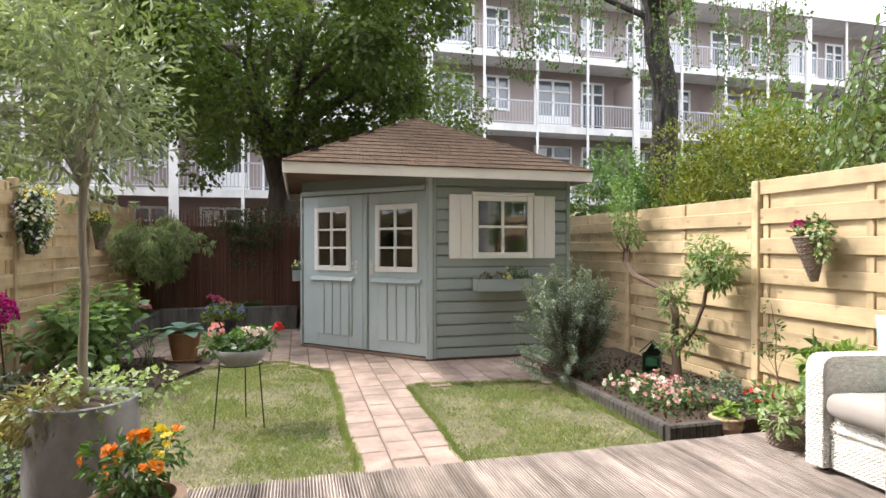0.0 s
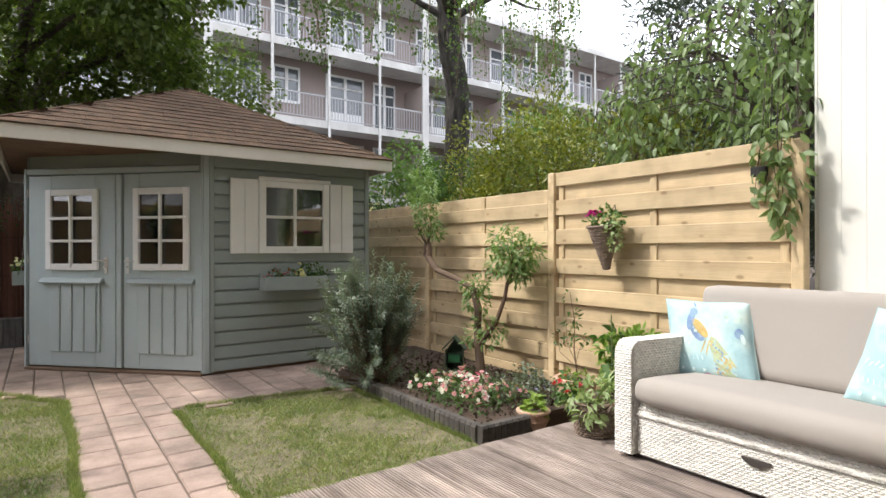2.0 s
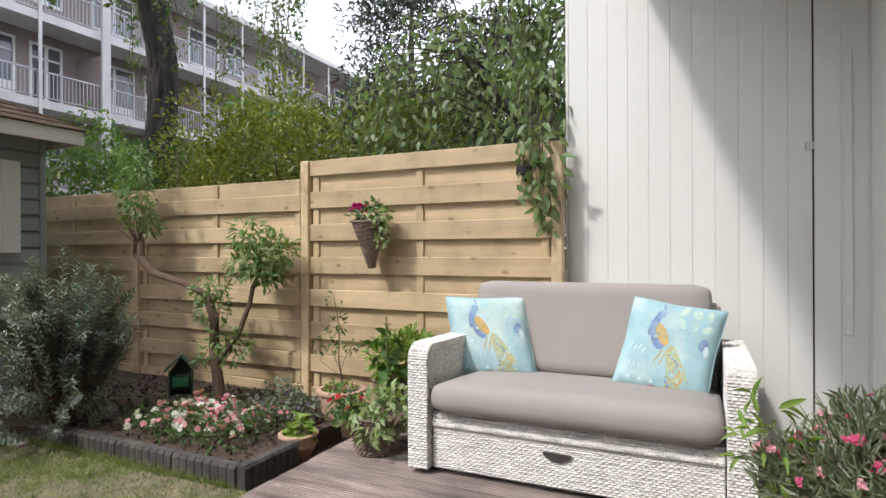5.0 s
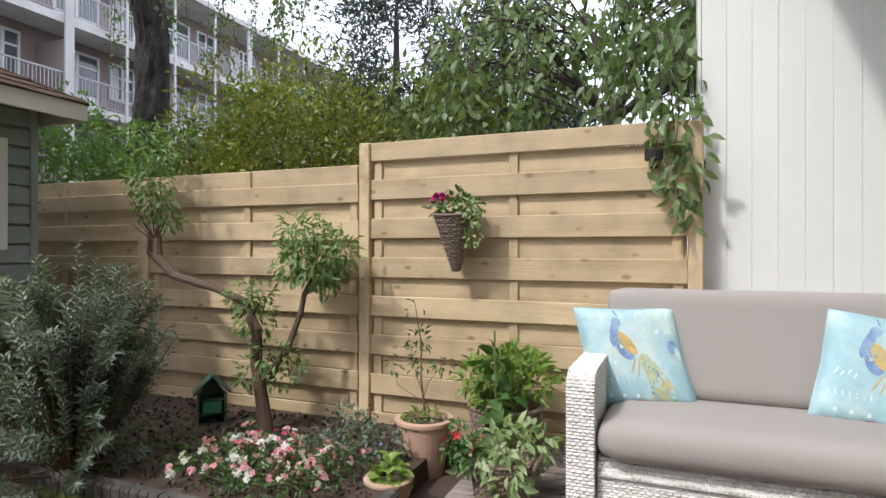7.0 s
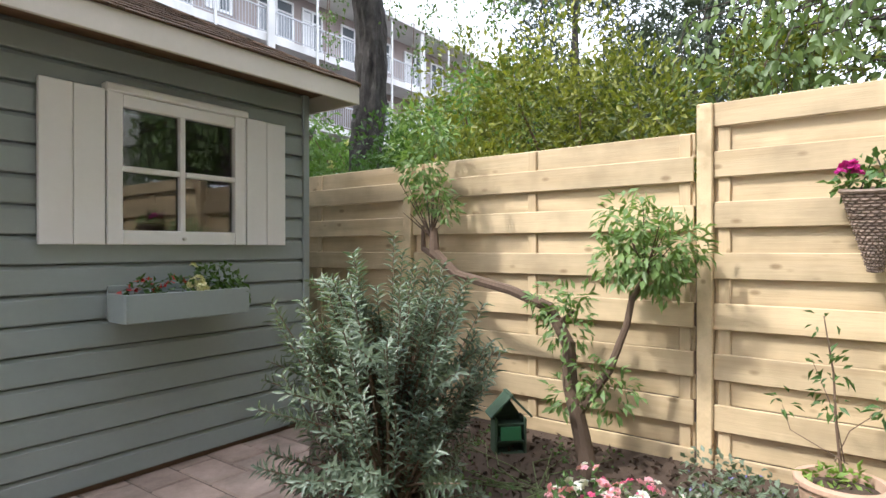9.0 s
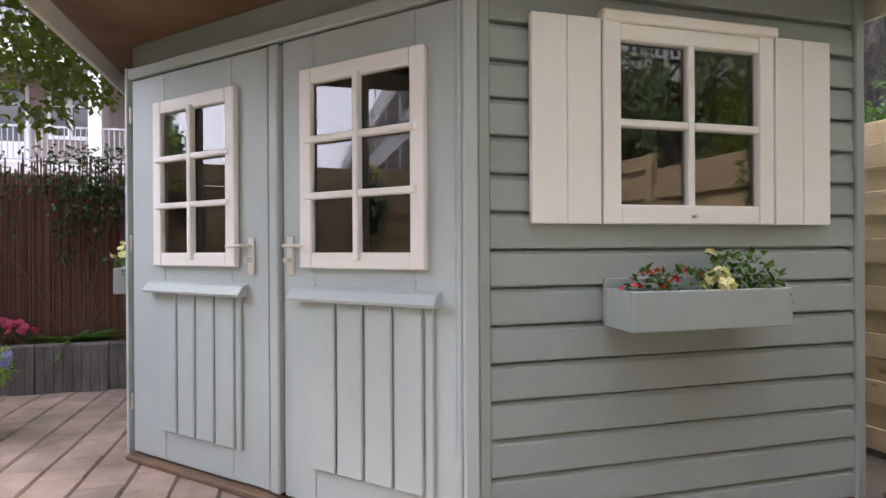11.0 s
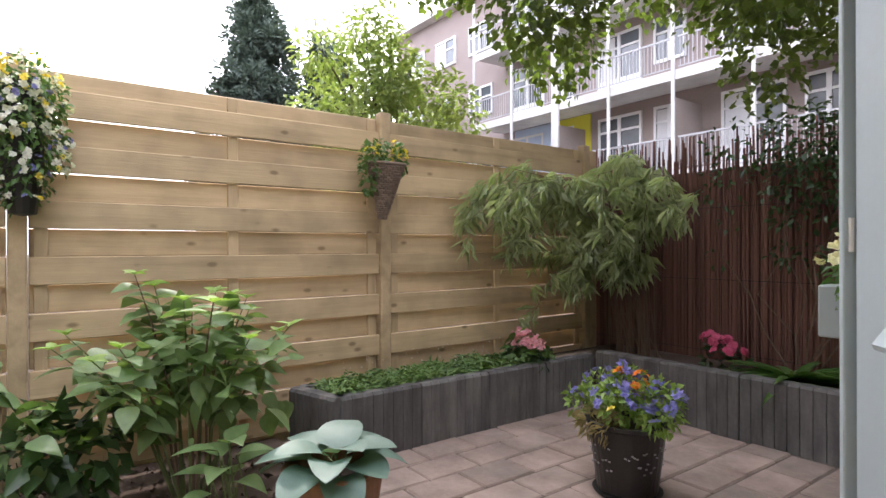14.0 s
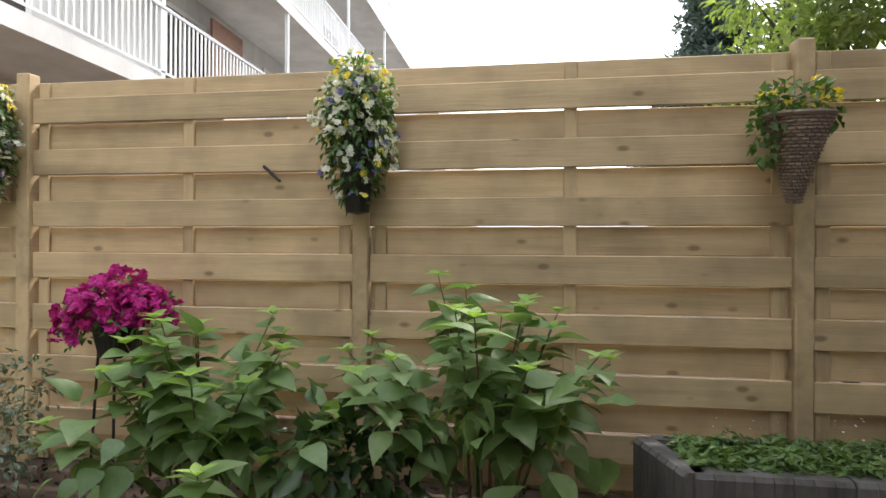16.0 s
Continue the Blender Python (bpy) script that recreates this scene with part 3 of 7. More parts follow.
# reed screen at the back
screen = thing("reed_fence", "dark red-brown reed screen with a ragged top", "fence", kind="structure")
g = Geo()
rr = random.Random(3)
x = LEFT_X
while x < RIGHT_X:
    h = 1.80 + rr.uniform(-0.12, 0.10)
    w = rr.uniform(0.006, 0.011)
    yy = BACK_Y + rr.uniform(-0.008, 0.008)
    g.tube([(x, yy, -0.02), (x + rr.uniform(-0.01, 0.01), yy, h * 0.6), (x + rr.uniform(-0.015, 0.015), yy, h)], [w, w, w * 0.7], 5, False)
    x += w * 1.75
tagged(part("reeds", g, REED, screen), kind="stuff")
for z in (0.35, 0.85, 1.35):
    part("wire", Geo().tube([(LEFT_X, BACK_Y - 0.014, z), (RIGHT_X, BACK_Y - 0.014, z)], 0.002, 5), BLACK_METAL, screen)
part("backing", Geo().box(LEFT_X, RIGHT_X, BACK_Y + 0.03, BACK_Y + 0.05, 0, 1.62), REED, screen)
for x in (-2.7, -0.9, 0.9, 2.7):
    part("post", Geo().soft(x - 0.035, x + 0.035, BACK_Y + 0.055, BACK_Y + 0.12, -0.05, 1.75), PINE_LEFT, screen)

# ---- white board wall beside the sofa, and the house ----
HOUSE_Y = 0.30
wall_right = thing("wall_right", "white painted vertical board wall of the extension", "wall", kind="structure")
WALL_X = 3.606
part("backing", Geo().box(WALL_X + 0.021, WALL_X + 0.18, HOUSE_Y - 0.2, 1.84, -0.05, 3.3), WALL_WHITE, wall_right)
y = 1.864
bw = plank(3.3, 0.1184, 0.02, 0.0012)
while y > HOUSE_Y - 0.15:
    part("board", bw, WALL_WHITE, wall_right).matrix_local = Matrix.Translation((WALL_X + 0.01, y - 0.0597, 1.6)) @ Matrix.Rotation(radians(90), 4, "Y") @ Matrix.Rotation(radians(90), 4, "X")
    y -= 0.1194
part("end_board", Geo().soft(WALL_X + 0.002, WALL_X + 0.18, 1.866, 1.884, -0.05, 3.3, 0.003), WALL_WHITE, wall_right)
# no opening here: a proud dark strip gives the shade of the door gap
part("gap", Geo().box(WALL_X - 0.002, WALL_X + 0.002, 0.551, 0.559, 0.0, 3.2), DARK_ROOM, wall_right, "dark strip painted for the shaded gap beside the side door")
part("moulding", Geo().soft(WALL_X - 0.013, WALL_X - 0.001, 0.38, 0.42, 0.7, 2.2, 0.004), WALL_WHITE, wall_right)
part("bracket", Geo().soft(WALL_X - 0.018, WALL_X - 0.001, 0.552, 0.592, 1.69, 1.73, 0.003), STEEL, wall_right, "small grey metal catch")

wall_house = Geo()
wall_house.box(-6, -1.35, HOUSE_Y - 0.3, HOUSE_Y, -0.05, 3.3)
wall_house.box(0.345, 3.60, HOUSE_Y - 0.3, HOUSE_Y, -0.05, 3.3)
wall_house.box(-1.35, 0.345, HOUSE_Y - 0.3, HOUSE_Y, 2.25, 3.3)
structure("wall_house", wall_house, WALL_WHITE, "white rendered back wall of the house")
jamb = thing("door_frame", "white frame of the open garden door", "door frame", kind="structure")
part("jamb", Geo().soft(0.295, 0.343, HOUSE_Y - 0.2, HOUSE_Y + 0.02, 0.0, 2.2), FRAME_WHITE, jamb)
part("jamb", Geo().soft(-1.348, -1.30, HOUSE_Y - 0.2, HOUSE_Y + 0.02, 0.0, 2.2), FRAME_WHITE, jamb)
part("head", Geo().soft(-1.348, 0.343, HOUSE_Y - 0.2, HOUSE_Y + 0.02, 2.2, 2.248), FRAME_WHITE, jamb)
structure("room_floor", Geo().box(-4, 3.4, -3.5, HOUSE_Y, -0.05, 0.09), DECK, "plain floor of the room behind the garden door")
room = Geo()
room.box(-4.1, -4, -3.5, HOUSE_Y - 0.3, 0.09, 2.6).box(3.4, 3.5, -3.5, HOUSE_Y - 0.3, 0.09, 2.6).box(-4, 3.4, -3.6, -3.5, 0.09, 2.6)
structure("wall_room", room, WALL_WHITE, "plain walls of the room behind")
structure("ceiling", Geo().box(-4.1, 3.5, -3.6, HOUSE_Y - 0.3, 2.6, 2.7), WALL_WHITE, "plain white room ceiling")

# ---- row of houses on the garden's own side: upper storeys ----
row = thing("terraced_houses", "white terraced houses with galleries and slatted balcony railings", "building", kind="structure")
part("wall", Geo().box(-60, 14, -9, HOUSE_Y - 0.31, 3.3, 11.6), CONCRETE, row)
part("wall", Geo().box(-60, -6.0, -9, HOUSE_Y - 0.31, -0.05, 3.3), CONCRETE, row)
part("roof", Geo().box(-60, 14, -9.3, HOUSE_Y + 0.4, 11.6, 11.9), CONCRETE, row)
for fl in range(3):
    z = 3.42 + 2.85 * fl
    part("balcony_slab", Geo().box(-60, 14, HOUSE_Y - 0.3, HOUSE_Y + 1.3, z - 0.22, z), CONCRETE, row)
    rail = part("railing", Geo().box(-60, 14, HOUSE_Y + 1.24, HOUSE_Y + 1.28, z + 0.98, z + 1.03), RAIL, row)
    bars = Geo()
    bars.box(-60, 14, HOUSE_Y + 1.25, HOUSE_Y + 1.27, z + 0.08, z + 0.11)
    x = -60
    while x < 14:
        bars.box(x, x + 0.028, HOUSE_Y + 1.25, HOUSE_Y + 1.27, z + 0.1, z + 0.98)
        x += 0.11
    tagged(part("bars", bars, FRAME_WHITE, rail), kind="stuff")
    x = -58.0
    while x < 13:
        part("post", Geo().box(x, x + 0.07, HOUSE_Y + 1.2, HOUSE_Y + 1.27, z, z + 2.63), FRAME_WHITE, row)
        w = part("window", Geo().box(x + 0.6, x + 2.2, HOUSE_Y - 0.33, HOUSE_Y - 0.27, z + 0.2, z + 2.2), FRAME_WHITE, row)
        part("pane", Geo().box(x + 0.7, x + 1.36, HOUSE_Y - 0.29, HOUSE_Y - 0.262, z + 0.3, z + 2.1), DARK_ROOM, w)
        part("pane", Geo().box(x + 1.44, x + 2.1, HOUSE_Y - 0.29, HOUSE_Y - 0.262, z + 0.3, z + 2.1), DARK_ROOM, w)
        x += 4.2
part("partition", Geo().soft(-11.9, -10.7, HOUSE_Y + 0.1, HOUSE_Y + 0.16, 3.42, 5.6), wood("brown_cladding", (0.24, 0.13, 0.08), (0.15, 0.08, 0.05), axis=0), row, "brown timber partition")

# ---- shed ----
S_L, S_R, S_F, S_B, S_H = -0.205, 2.87, 6.09, 8.95, 2.06
CORNER, DOOR_END = Vector((1.15, 6.09, 0)), Vector((-0.24, 7.48, 0))
shed = thing("garden_shed", "grey-green painted corner shed with brown shingle roof", "shed", kind="structure")


w = part("front_wall", Geo().box(CORNER.x + 0.04, 1.70, S_F + 0.02, S_F + 0.05, 0.03, S_H + 0.06).box(2.32, S_R, S_F + 0.02, S_F + 0.05, 0.03, S_H + 0.06)
         .box(1.70, 2.32, S_F + 0.02, S_F + 0.05, 0.03, 1.20).box(1.70, 2.32, S_F + 0.02, S_F + 0.05, 1.80, S_H + 0.06), GREY_PAINT, shed)
WIN_X0, WIN_X1, WIN_Z0, WIN_Z1 = 1.665, 2.405, 1.15, 1.90
pitch = 0.131
for k in range(16):
    z0 = 0.016 + k * pitch
    spans = [(CORNER.x + 0.10, S_R - 0.03)] if (z0 + pitch < 1.2 or z0 > 1.8) else [(CORNER.x + 0.10, 1.70), (2.36, S_R - 0.03)]
    for x0, x1 in spans:
        z1 = z0 + pitch
        y = S_F
        z_low = 0.03 if k == 0 else z0
        v = [(x, yy, z) for x in (x0, x1) for yy, z in ((y + 0.02, z_low), (y - 0.018, z_low), (y - 0.020, z_low + 0.006), (y - 0.014, z1 - 0.026), (y - 0.001, z1 - 0.009), (y + 0.02, z1 - 0.009))]
        f = [(i, (i + 1) % 6, 6 + (i + 1) % 6, 6 + i) for i in range(6)] + [tuple(reversed(range(6))), tuple(range(6, 12))]
        part("siding_board", Geo().add(v, f), GREY_PAINT, w)
part("corner_trim", Geo().soft(CORNER.x + 0.055, CORNER.x + 0.098, S_F - 0.026, S_F + 0.018, 0.02, S_H + 0.05), GREY_PAINT, shed)
part("corner_trim", Geo().soft(CORNER.x + 0.0, CORNER.x + 0.053, S_F - 0.034, S_F + 0.018, 0.02, S_H + 0.05), GREY_DOOR, shed)
part("corner_trim", Geo().soft(S_R - 0.03, S_R + 0.02, S_F - 0.03, S_F + 0.05, 0.02, S_H + 0.05), GREY_PAINT, shed)
part("side_wall", Geo().box(S_R - 0.03, S_R, S_F + 0.055, S_B, 0.02, S_H + 0.06), GREY_PAINT, shed)
part("side_wall", Geo().box(S_L, S_L + 0.03, DOOR_END.y + 0.03, S_B, 0.02, S_H + 0.06), GREY_PAINT, shed)
part("back_wall", Geo().box(S_L, S_R, S_B, S_B + 0.03, 0.02, S_H + 0.06), GREY_PAINT, shed)
part("floor", slab([(CORNER.x, S_F), (S_R, S_F), (S_R, S_B), (S_L, S_B), (S_L, DOOR_END.y)], 0.0, 0.035), TWIG, shed, "dark timber floor rim")
part("plinth", slab([(CORNER.x + 0.02, S_F + 0.03), (S_R - 0.03, S_F + 0.03), (S_R - 0.03, S_B), (S_L + 0.02, S_B), (S_L + 0.02, DOOR_END.y + 0.03)], -0.03, 0.0), DARK_ROOM, shed)

# window in the front wall
win = part("window", Geo().soft(WIN_X0, WIN_X0 + 0.07, S_F - 0.055, S_F - 0.005, WIN_Z0, WIN_Z1, 0.004).soft(WIN_X1 - 0.07, WIN_X1, S_F - 0.055, S_F - 0.005, WIN_Z0, WIN_Z1, 0.004)
           .soft(WIN_X0 + 0.07, WIN_X1 - 0.07, S_F - 0.052, S_F - 0.005, WIN_Z0, WIN_Z0 + 0.07, 0.004).soft(WIN_X0 + 0.07, WIN_X1 - 0.07, S_F - 0.052, S_F - 0.005, WIN_Z1 - 0.09, WIN_Z1 - 0.03, 0.004), WHITE, shed, "white four-pane window")
part("head", Geo().soft(WIN_X0 - 0.01, WIN_X1 + 0.01, S_F - 0.07, S_F - 0.003, WIN_Z1 - 0.028, WIN_Z1 + 0.012), WHITE, win)
mx, mz = (WIN_X0 + WIN_X1) / 2, (WIN_Z0 + WIN_Z1 - 0.02) / 2
part("glazing_bar", Geo().soft(mx - 0.015, mx + 0.015, S_F - 0.048, S_F - 0.012, WIN_Z0 + 0.02, WIN_Z1 - 0.07, 0.004), WHITE, win)
part("glazing_bar", Geo().soft(WIN_X0 + 0.05, mx - 0.016, S_F - 0.05, S_F - 0.012, mz - 0.014, mz + 0.014, 0.004).soft(mx + 0.016, WIN_X1 - 0.05, S_F - 0.05, S_F - 0.012, mz - 0.014, mz + 0.014, 0.004), WHITE, win)
pane = part("pane", Geo().box(WIN_X0 + 0.06, WIN_X1 - 0.06, S_F - 0.024, S_F - 0.020, WIN_Z0 + 0.06, WIN_Z1 - 0.08), PANE, win)
pane.visible_shadow = False
for x0, x1 in ((1.391, 1.658), (2.415, 2.684)):
    sh = part("shutter", Geo().soft(x0, (x0 + x1) / 2 - 0.001, S_F - 0.05, S_F - 0.022, 1.15, 1.88, 0.003).soft((x0 + x1) / 2 + 0.001, x1, S_F - 0.05, S_F - 0.022, 1.15, 1.88, 0.003), WHITE, shed, "white two-board shutter")
part("knob", Geo().lathe([(0.0, 0.02), (0.008, 0.018), (0.008, 0.0)], 10), STEEL, win, at=pose(mx, S_F - 0.055, WIN_Z0 + 0.03, 90, 0, 0))

# the door wall: local x runs along it from the left end to the corner, local -y faces out
face = (CORNER - DOOR_END)
DOOR_W = face.length
door_turn = math.degrees(math.atan2(face.y, face.x))
DOOR_POSE = pose(DOOR_END.x, DOOR_END.y, 0, 0, 0, door_turn)
door_wall = part("door_wall", Geo().box(0.045, DOOR_W, 0.04, 0.07, 1.93, S_H + 0.06).box(0.045, 0.07, 0.03, 0.07, 0.03, 1.93).box(DOOR_W - 0.035, DOOR_W, 0.03, 0.07, 0.03, 1.93), GREY_PAINT, shed,
                 at=DOOR_POSE)
part("trim", Geo().soft(0.030, 0.05, -0.015, 0.028, 0.02, 1.99, 0.003), GREY_DOOR, door_wall)
part("trim", Geo().soft(1.951, 1.959, -0.012, 0.028, 0.02, S_H), GREY_DOOR, door_wall)
part("trim", Geo().soft(DOOR_W - 0.006, DOOR_W + 0.012, -0.022, 0.028, 0.02, S_H + 0.02), GREY_DOOR, door_wall)
part("trim", Geo().soft(0.052, DOOR_W - 0.03, -0.012, 0.038, 1.93, 1.985), GREY_DOOR, door_wall)
part("threshold", Geo().soft(0.04, DOOR_W, -0.03, 0.06, 0.0, 0.028), TWIG, door_wall, "dark wooden threshold")


def shed_door(x0, x1, handle_x, lever_dir, c0, half, board0):
    g = Geo()
    wx0, wx1, wz0, wz1 = c0 - 0.24, c0 + 0.24, 1.03, 1.74
    g.soft(x0, wx0, 0.0, 0.04, 0.045, 1.92, 0.004).soft(wx1, x1, 0.0, 0.04, 0.045, 1.92, 0.004)
    g.soft(wx0, wx1, 0.001, 0.039, 0.045, wz0, 0.002).soft(wx0, wx1, 0.001, 0.039, wz1, 1.92, 0.002)
    d = part("door", g, GREY_DOOR, shed, "blue-grey shed door with a six-pane window", at=DOOR_POSE)
    f0, f1, fz0, fz1 = c0 - half, c0 + half, 0.990, 1.780
    t = 0.062
    fr = Geo().soft(f0, f0 + t, -0.03, -0.001, fz0, fz1, 0.005).soft(f1 - t, f1, -0.03, -0.001, fz0, fz1, 0.005)
    fr.soft(f0 + t, f1 - t, -0.029, -0.001, fz0, fz0 + t, 0.004).soft(f0 + t, f1 - t, -0.029, -0.001, fz1 - t, fz1, 0.004)
    part("window_frame", fr, WHITE, d, "white window frame")
    m = (f0 + f1) / 2
    part("glazing_bar", Geo().soft(m - 0.013, m + 0.013, -0.046, -0.012, fz0 + 0.03, fz1 - 0.05, 0.004), WHITE, d)
    hgt = (fz1 - fz0 - 2 * t) / 3
    for i in (1, 2):
        z = fz0 + t + i * hgt
        part("glazing_bar", Geo().soft(f0 + t - 0.03, f1 - t + 0.03, -0.042, -0.010, z - 0.013, z + 0.013, 0.004), WHITE, d)
    p = part("pane", Geo().box(f0 + t - 0.005, f1 - t + 0.005, -0.008, -0.004, fz0 + t - 0.005, fz1 - t + 0.005), PANE, d)
    p.visible_shadow = False
    # drip ledge and boards below it
    l0, l1 = f0 - 0.05, f1 + 0.05
    v = [(x, y, z) for x in (l0, l1) for y, z in ((0.0, 0.86), (-0.05, 0.86), (-0.055, 0.872), (-0.03, 0.905), (0.0, 0.915))]
    part("drip_ledge", Geo().add(v, [(i, (i + 1) % 5, 5 + (i + 1) % 5, 5 + i) for i in range(5)] + [(4, 3, 2, 1, 0), (5, 6, 7, 8, 9)]), GREY_DOOR, d)
    for i in range(5):
        a = board0 + i * 0.1345
        b = a + (0.1345 if i < 4 else 0.046)
        part("panel_board", Geo().soft(a + 0.006, b - 0.006, -0.016, -0.001, 0.19, 0.858, 0.005), GREY_DOOR, d)
    # handle plate with lever and knob
    part("handle_plate", Geo().soft(handle_x - 0.02, handle_x + 0.02, -0.008, -0.001, 0.957, 1.117, 0.004), STEEL, d, "brushed steel lock plate")
    part("door_handle", Geo().tube([(handle_x, -0.008, 1.08), (handle_x, -0.045, 1.08), (handle_x + lever_dir * 0.03, -0.052, 1.08), (handle_x + lever_dir * 0.105, -0.052, 1.078)], [0.008, 0.008, 0.008, 0.007], 8), STEEL, d, "steel lever handle", smooth=True)
    part("lock_knob", Geo().tube([(handle_x, -0.008, 1.022), (handle_x, -0.03, 1.022)], [0.011, 0.011], 10).soft(handle_x - 0.005, handle_x + 0.02, -0.045, -0.03, 1.013, 1.031, 0.003), STEEL, d)
    for z in (0.3, 1.1, 1.75):
        hx = x0 - 0.006 if handle_x > (x0 + x1) / 2 else x1 + 0.006
        part("hinge", Geo().tube([(hx, -0.004, z - 0.04), (hx, -0.004, z + 0.04)], 0.007, 8), STEEL, d)
    return d


shed_door(0.072, 1.056, 0.943, -1, 0.575, 0.291, 0.305)
shed_door(1.130, 1.948, 1.174, 1, 1.543, 0.295, 1.284)
part("door_batten", Geo().soft(1.066, 1.120, -0.022, 0.030, 0.05, 1.915, 0.006), GREY_DOOR, door_wall)
part("door_batten", Geo().soft(1.012, 1.052, -0.010, -0.002, 0.05, 1.915, 0.003), GREY_DOOR, door_wall)

# hipped roof with shingles, overhanging in a square over the door corner
R_L, R_R, R_F, R_B, R_Z, APEX = -0.41, 2.98, 5.70, 9.20, 2.135, Vector((1.285, 7.42, 3.02))
fas = 0.115
part("fascia", Geo().soft(R_L, R_R, R_F, R_F + 0.022, R_Z - fas, R_Z, 0.003), CREAM, shed, "cream painted fascia board")
part("fascia", Geo().soft(R_L, R_L + 0.022, R_F + 0.023, R_B, R_Z - fas, R_Z, 0.003), CREAM, shed)
part("fascia", Geo().soft(R_R - 0.022, R_R, R_F + 0.023, R_B, R_Z - fas, R_Z, 0.003), CREAM, shed)
part("fascia", Geo().soft(R_L + 0.023, R_R - 0.023, R_B - 0.022, R_B, R_Z - fas, R_Z, 0.003), CREAM, shed)
SOFFIT = wood("brown_soffit", (0.20, 0.12, 0.075), (0.12, 0.07, 0.04))
part("soffit", Geo().box(R_L + 0.023, R_R - 0.023, R_F + 0.023, R_B - 0.023, S_H + 0.062, S_H + 0.075), SOFFIT, shed, "brown wooden soffit")
c = [Vector((R_L, R_F, R_Z + 0.002)), Vector((R_R, R_F, R_Z + 0.002)), Vector((R_R, R_B, R_Z + 0.002)), Vector((R_L, R_B, R_Z + 0.002))]
roof_g = Geo().add([tuple(q) for q in c] + [tuple(APEX)], [(0, 1, 4), (1, 2, 4), (2, 3, 4), (3, 0, 4), (3, 2, 1, 0)])
roof = part("roof", roof_g, SHINGLE, shed, "mossy brown felt shingle roof")
rs = random.Random(11)
rows = 15
for side in range(4):
    a, b = c[side], c[(side + 1) % 4]
    e = (b - a).normalized()
    foot = a + e * (APEX - a).dot(e)
    up = (APEX - foot)
    slope = up.length
    up.normalize()
    out = e.cross(up).normalized()
    joined = Geo()
    for r in range(rows):
        s0, s1 = r / rows, min(1.0, (r + 1.25) / rows)
        l0 = (a + (APEX - a) * s0 - foot).dot(e)
        l1 = (b + (APEX - b) * s0 - foot).dot(e)
        x = l0 - (r % 2) * 0.1
        while x < l1:
            wdt = 0.2
            x0, x1 = max(x, l0), min(x + wdt - 0.003, l1)
            if x1 - x0 > 0.02:
                lift = 0.010 + rs.uniform(0, 0.004)
                z0, z1 = slope * s0 - 0.012, slope * s1
                p = [foot + e * x0 + up * z0, foot + e * x1 + up * z0, foot + e * min(x1, l1 - (z1 - z0) * (l1 / max(slope - z0, 0.05))) + up * z1, foot + e * max(x0, l0 - (z1 - z0) * (l0 / max(slope - z0, 0.05))) + up * z1]
                v = [tuple(q + out * lift) for q in p[:2]] + [tuple(q + out * 0.003) for q in p[2:]] + [tuple(q - out * 0.002) for q in p]
                f = [(0, 1, 2, 3), (4, 5, 1, 0), (5, 6, 2, 1), (7, 4, 0, 3)]
                if side == 0:
                    part("shingle", Geo().add(v, f), SHINGLE, roof)
                else:
                    joined.add(v, f)
            x += wdt
    if side:
        tagged(part("shingles", joined, SHINGLE, roof), kind="stuff")
    ridge = Geo().tube([a + out * 0.0, APEX], 0.018, 6)
    part("hip_cap", ridge, SHINGLE, roof)

# ---- apartment block behind the gardens ----
B_Y, B_W, B_X0, B_X1 = 20.7, 22.2, -17.5, 60.0
flats = thing("apartment_building", "brown brick apartment block with white balconies and posts", "building", kind="structure")
part("wall", Geo().box(-26, B_X1, B_W + 0.06, B_W + 9, -0.05, 12.3), BRICK_DARK, flats)
part("roof", Geo().box(-26.3, B_X1, B_W - 0.45, B_W + 9.3, 12.3, 12.6), CONCRETE, flats, "white roof edge")
FLOORS = [0.40, 3.25, 6.08, 8.92]
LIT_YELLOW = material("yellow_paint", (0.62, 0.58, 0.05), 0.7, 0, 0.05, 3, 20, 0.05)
rb = random.Random(5)


def flat_window(x, z, w, h, sill, kind):
    """Framed window or glazed door pair in the far facade."""
    fr = part("window", Geo().box(x, x + 0.08, B_W - 0.02, B_W + 0.07, z + sill, z + h).box(x + w - 0.08, x + w, B_W - 0.02, B_W + 0.07, z + sill, z + h)
              .box(x + 0.08, x + w - 0.08, B_W - 0.02, B_W + 0.07, z + sill, z + sill + 0.1).box(x + 0.08, x + w - 0.08, B_W - 0.02, B_W + 0.07, z + h - 0.09, z + h)
              .box(x + 0.08, x + w - 0.08, B_W - 0.015, B_W + 0.07, z + h - 0.55, z + h - 0.48)
              .box(x + w / 2 - 0.06, x + w / 2 + 0.06, B_W - 0.018, B_W + 0.07, z + sill + 0.1, z + h - 0.09), FRAME_WHITE, flats)
    part("pane", Geo().box(x + 0.07, x + w - 0.07, B_W + 0.03, B_W + 0.05, z + sill + 0.09, z + h - 0.08), FAR_GLASS, fr)
    if kind == "door":
        part("sill", Geo().box(x + 0.1, x + w - 0.1, B_W - 0.01, B_W + 0.06, z + sill + 0.1, z + sill + 0.75), FRAME_WHITE, fr)
    if rb.random() < 0.45:
        part("curtain", Geo().box(x + 0.1, x + w * rb.uniform(0.3, 0.5), B_W + 0.021, B_W + 0.028, z + sill + 0.12, z + h - 0.12), CURTAIN, fr)


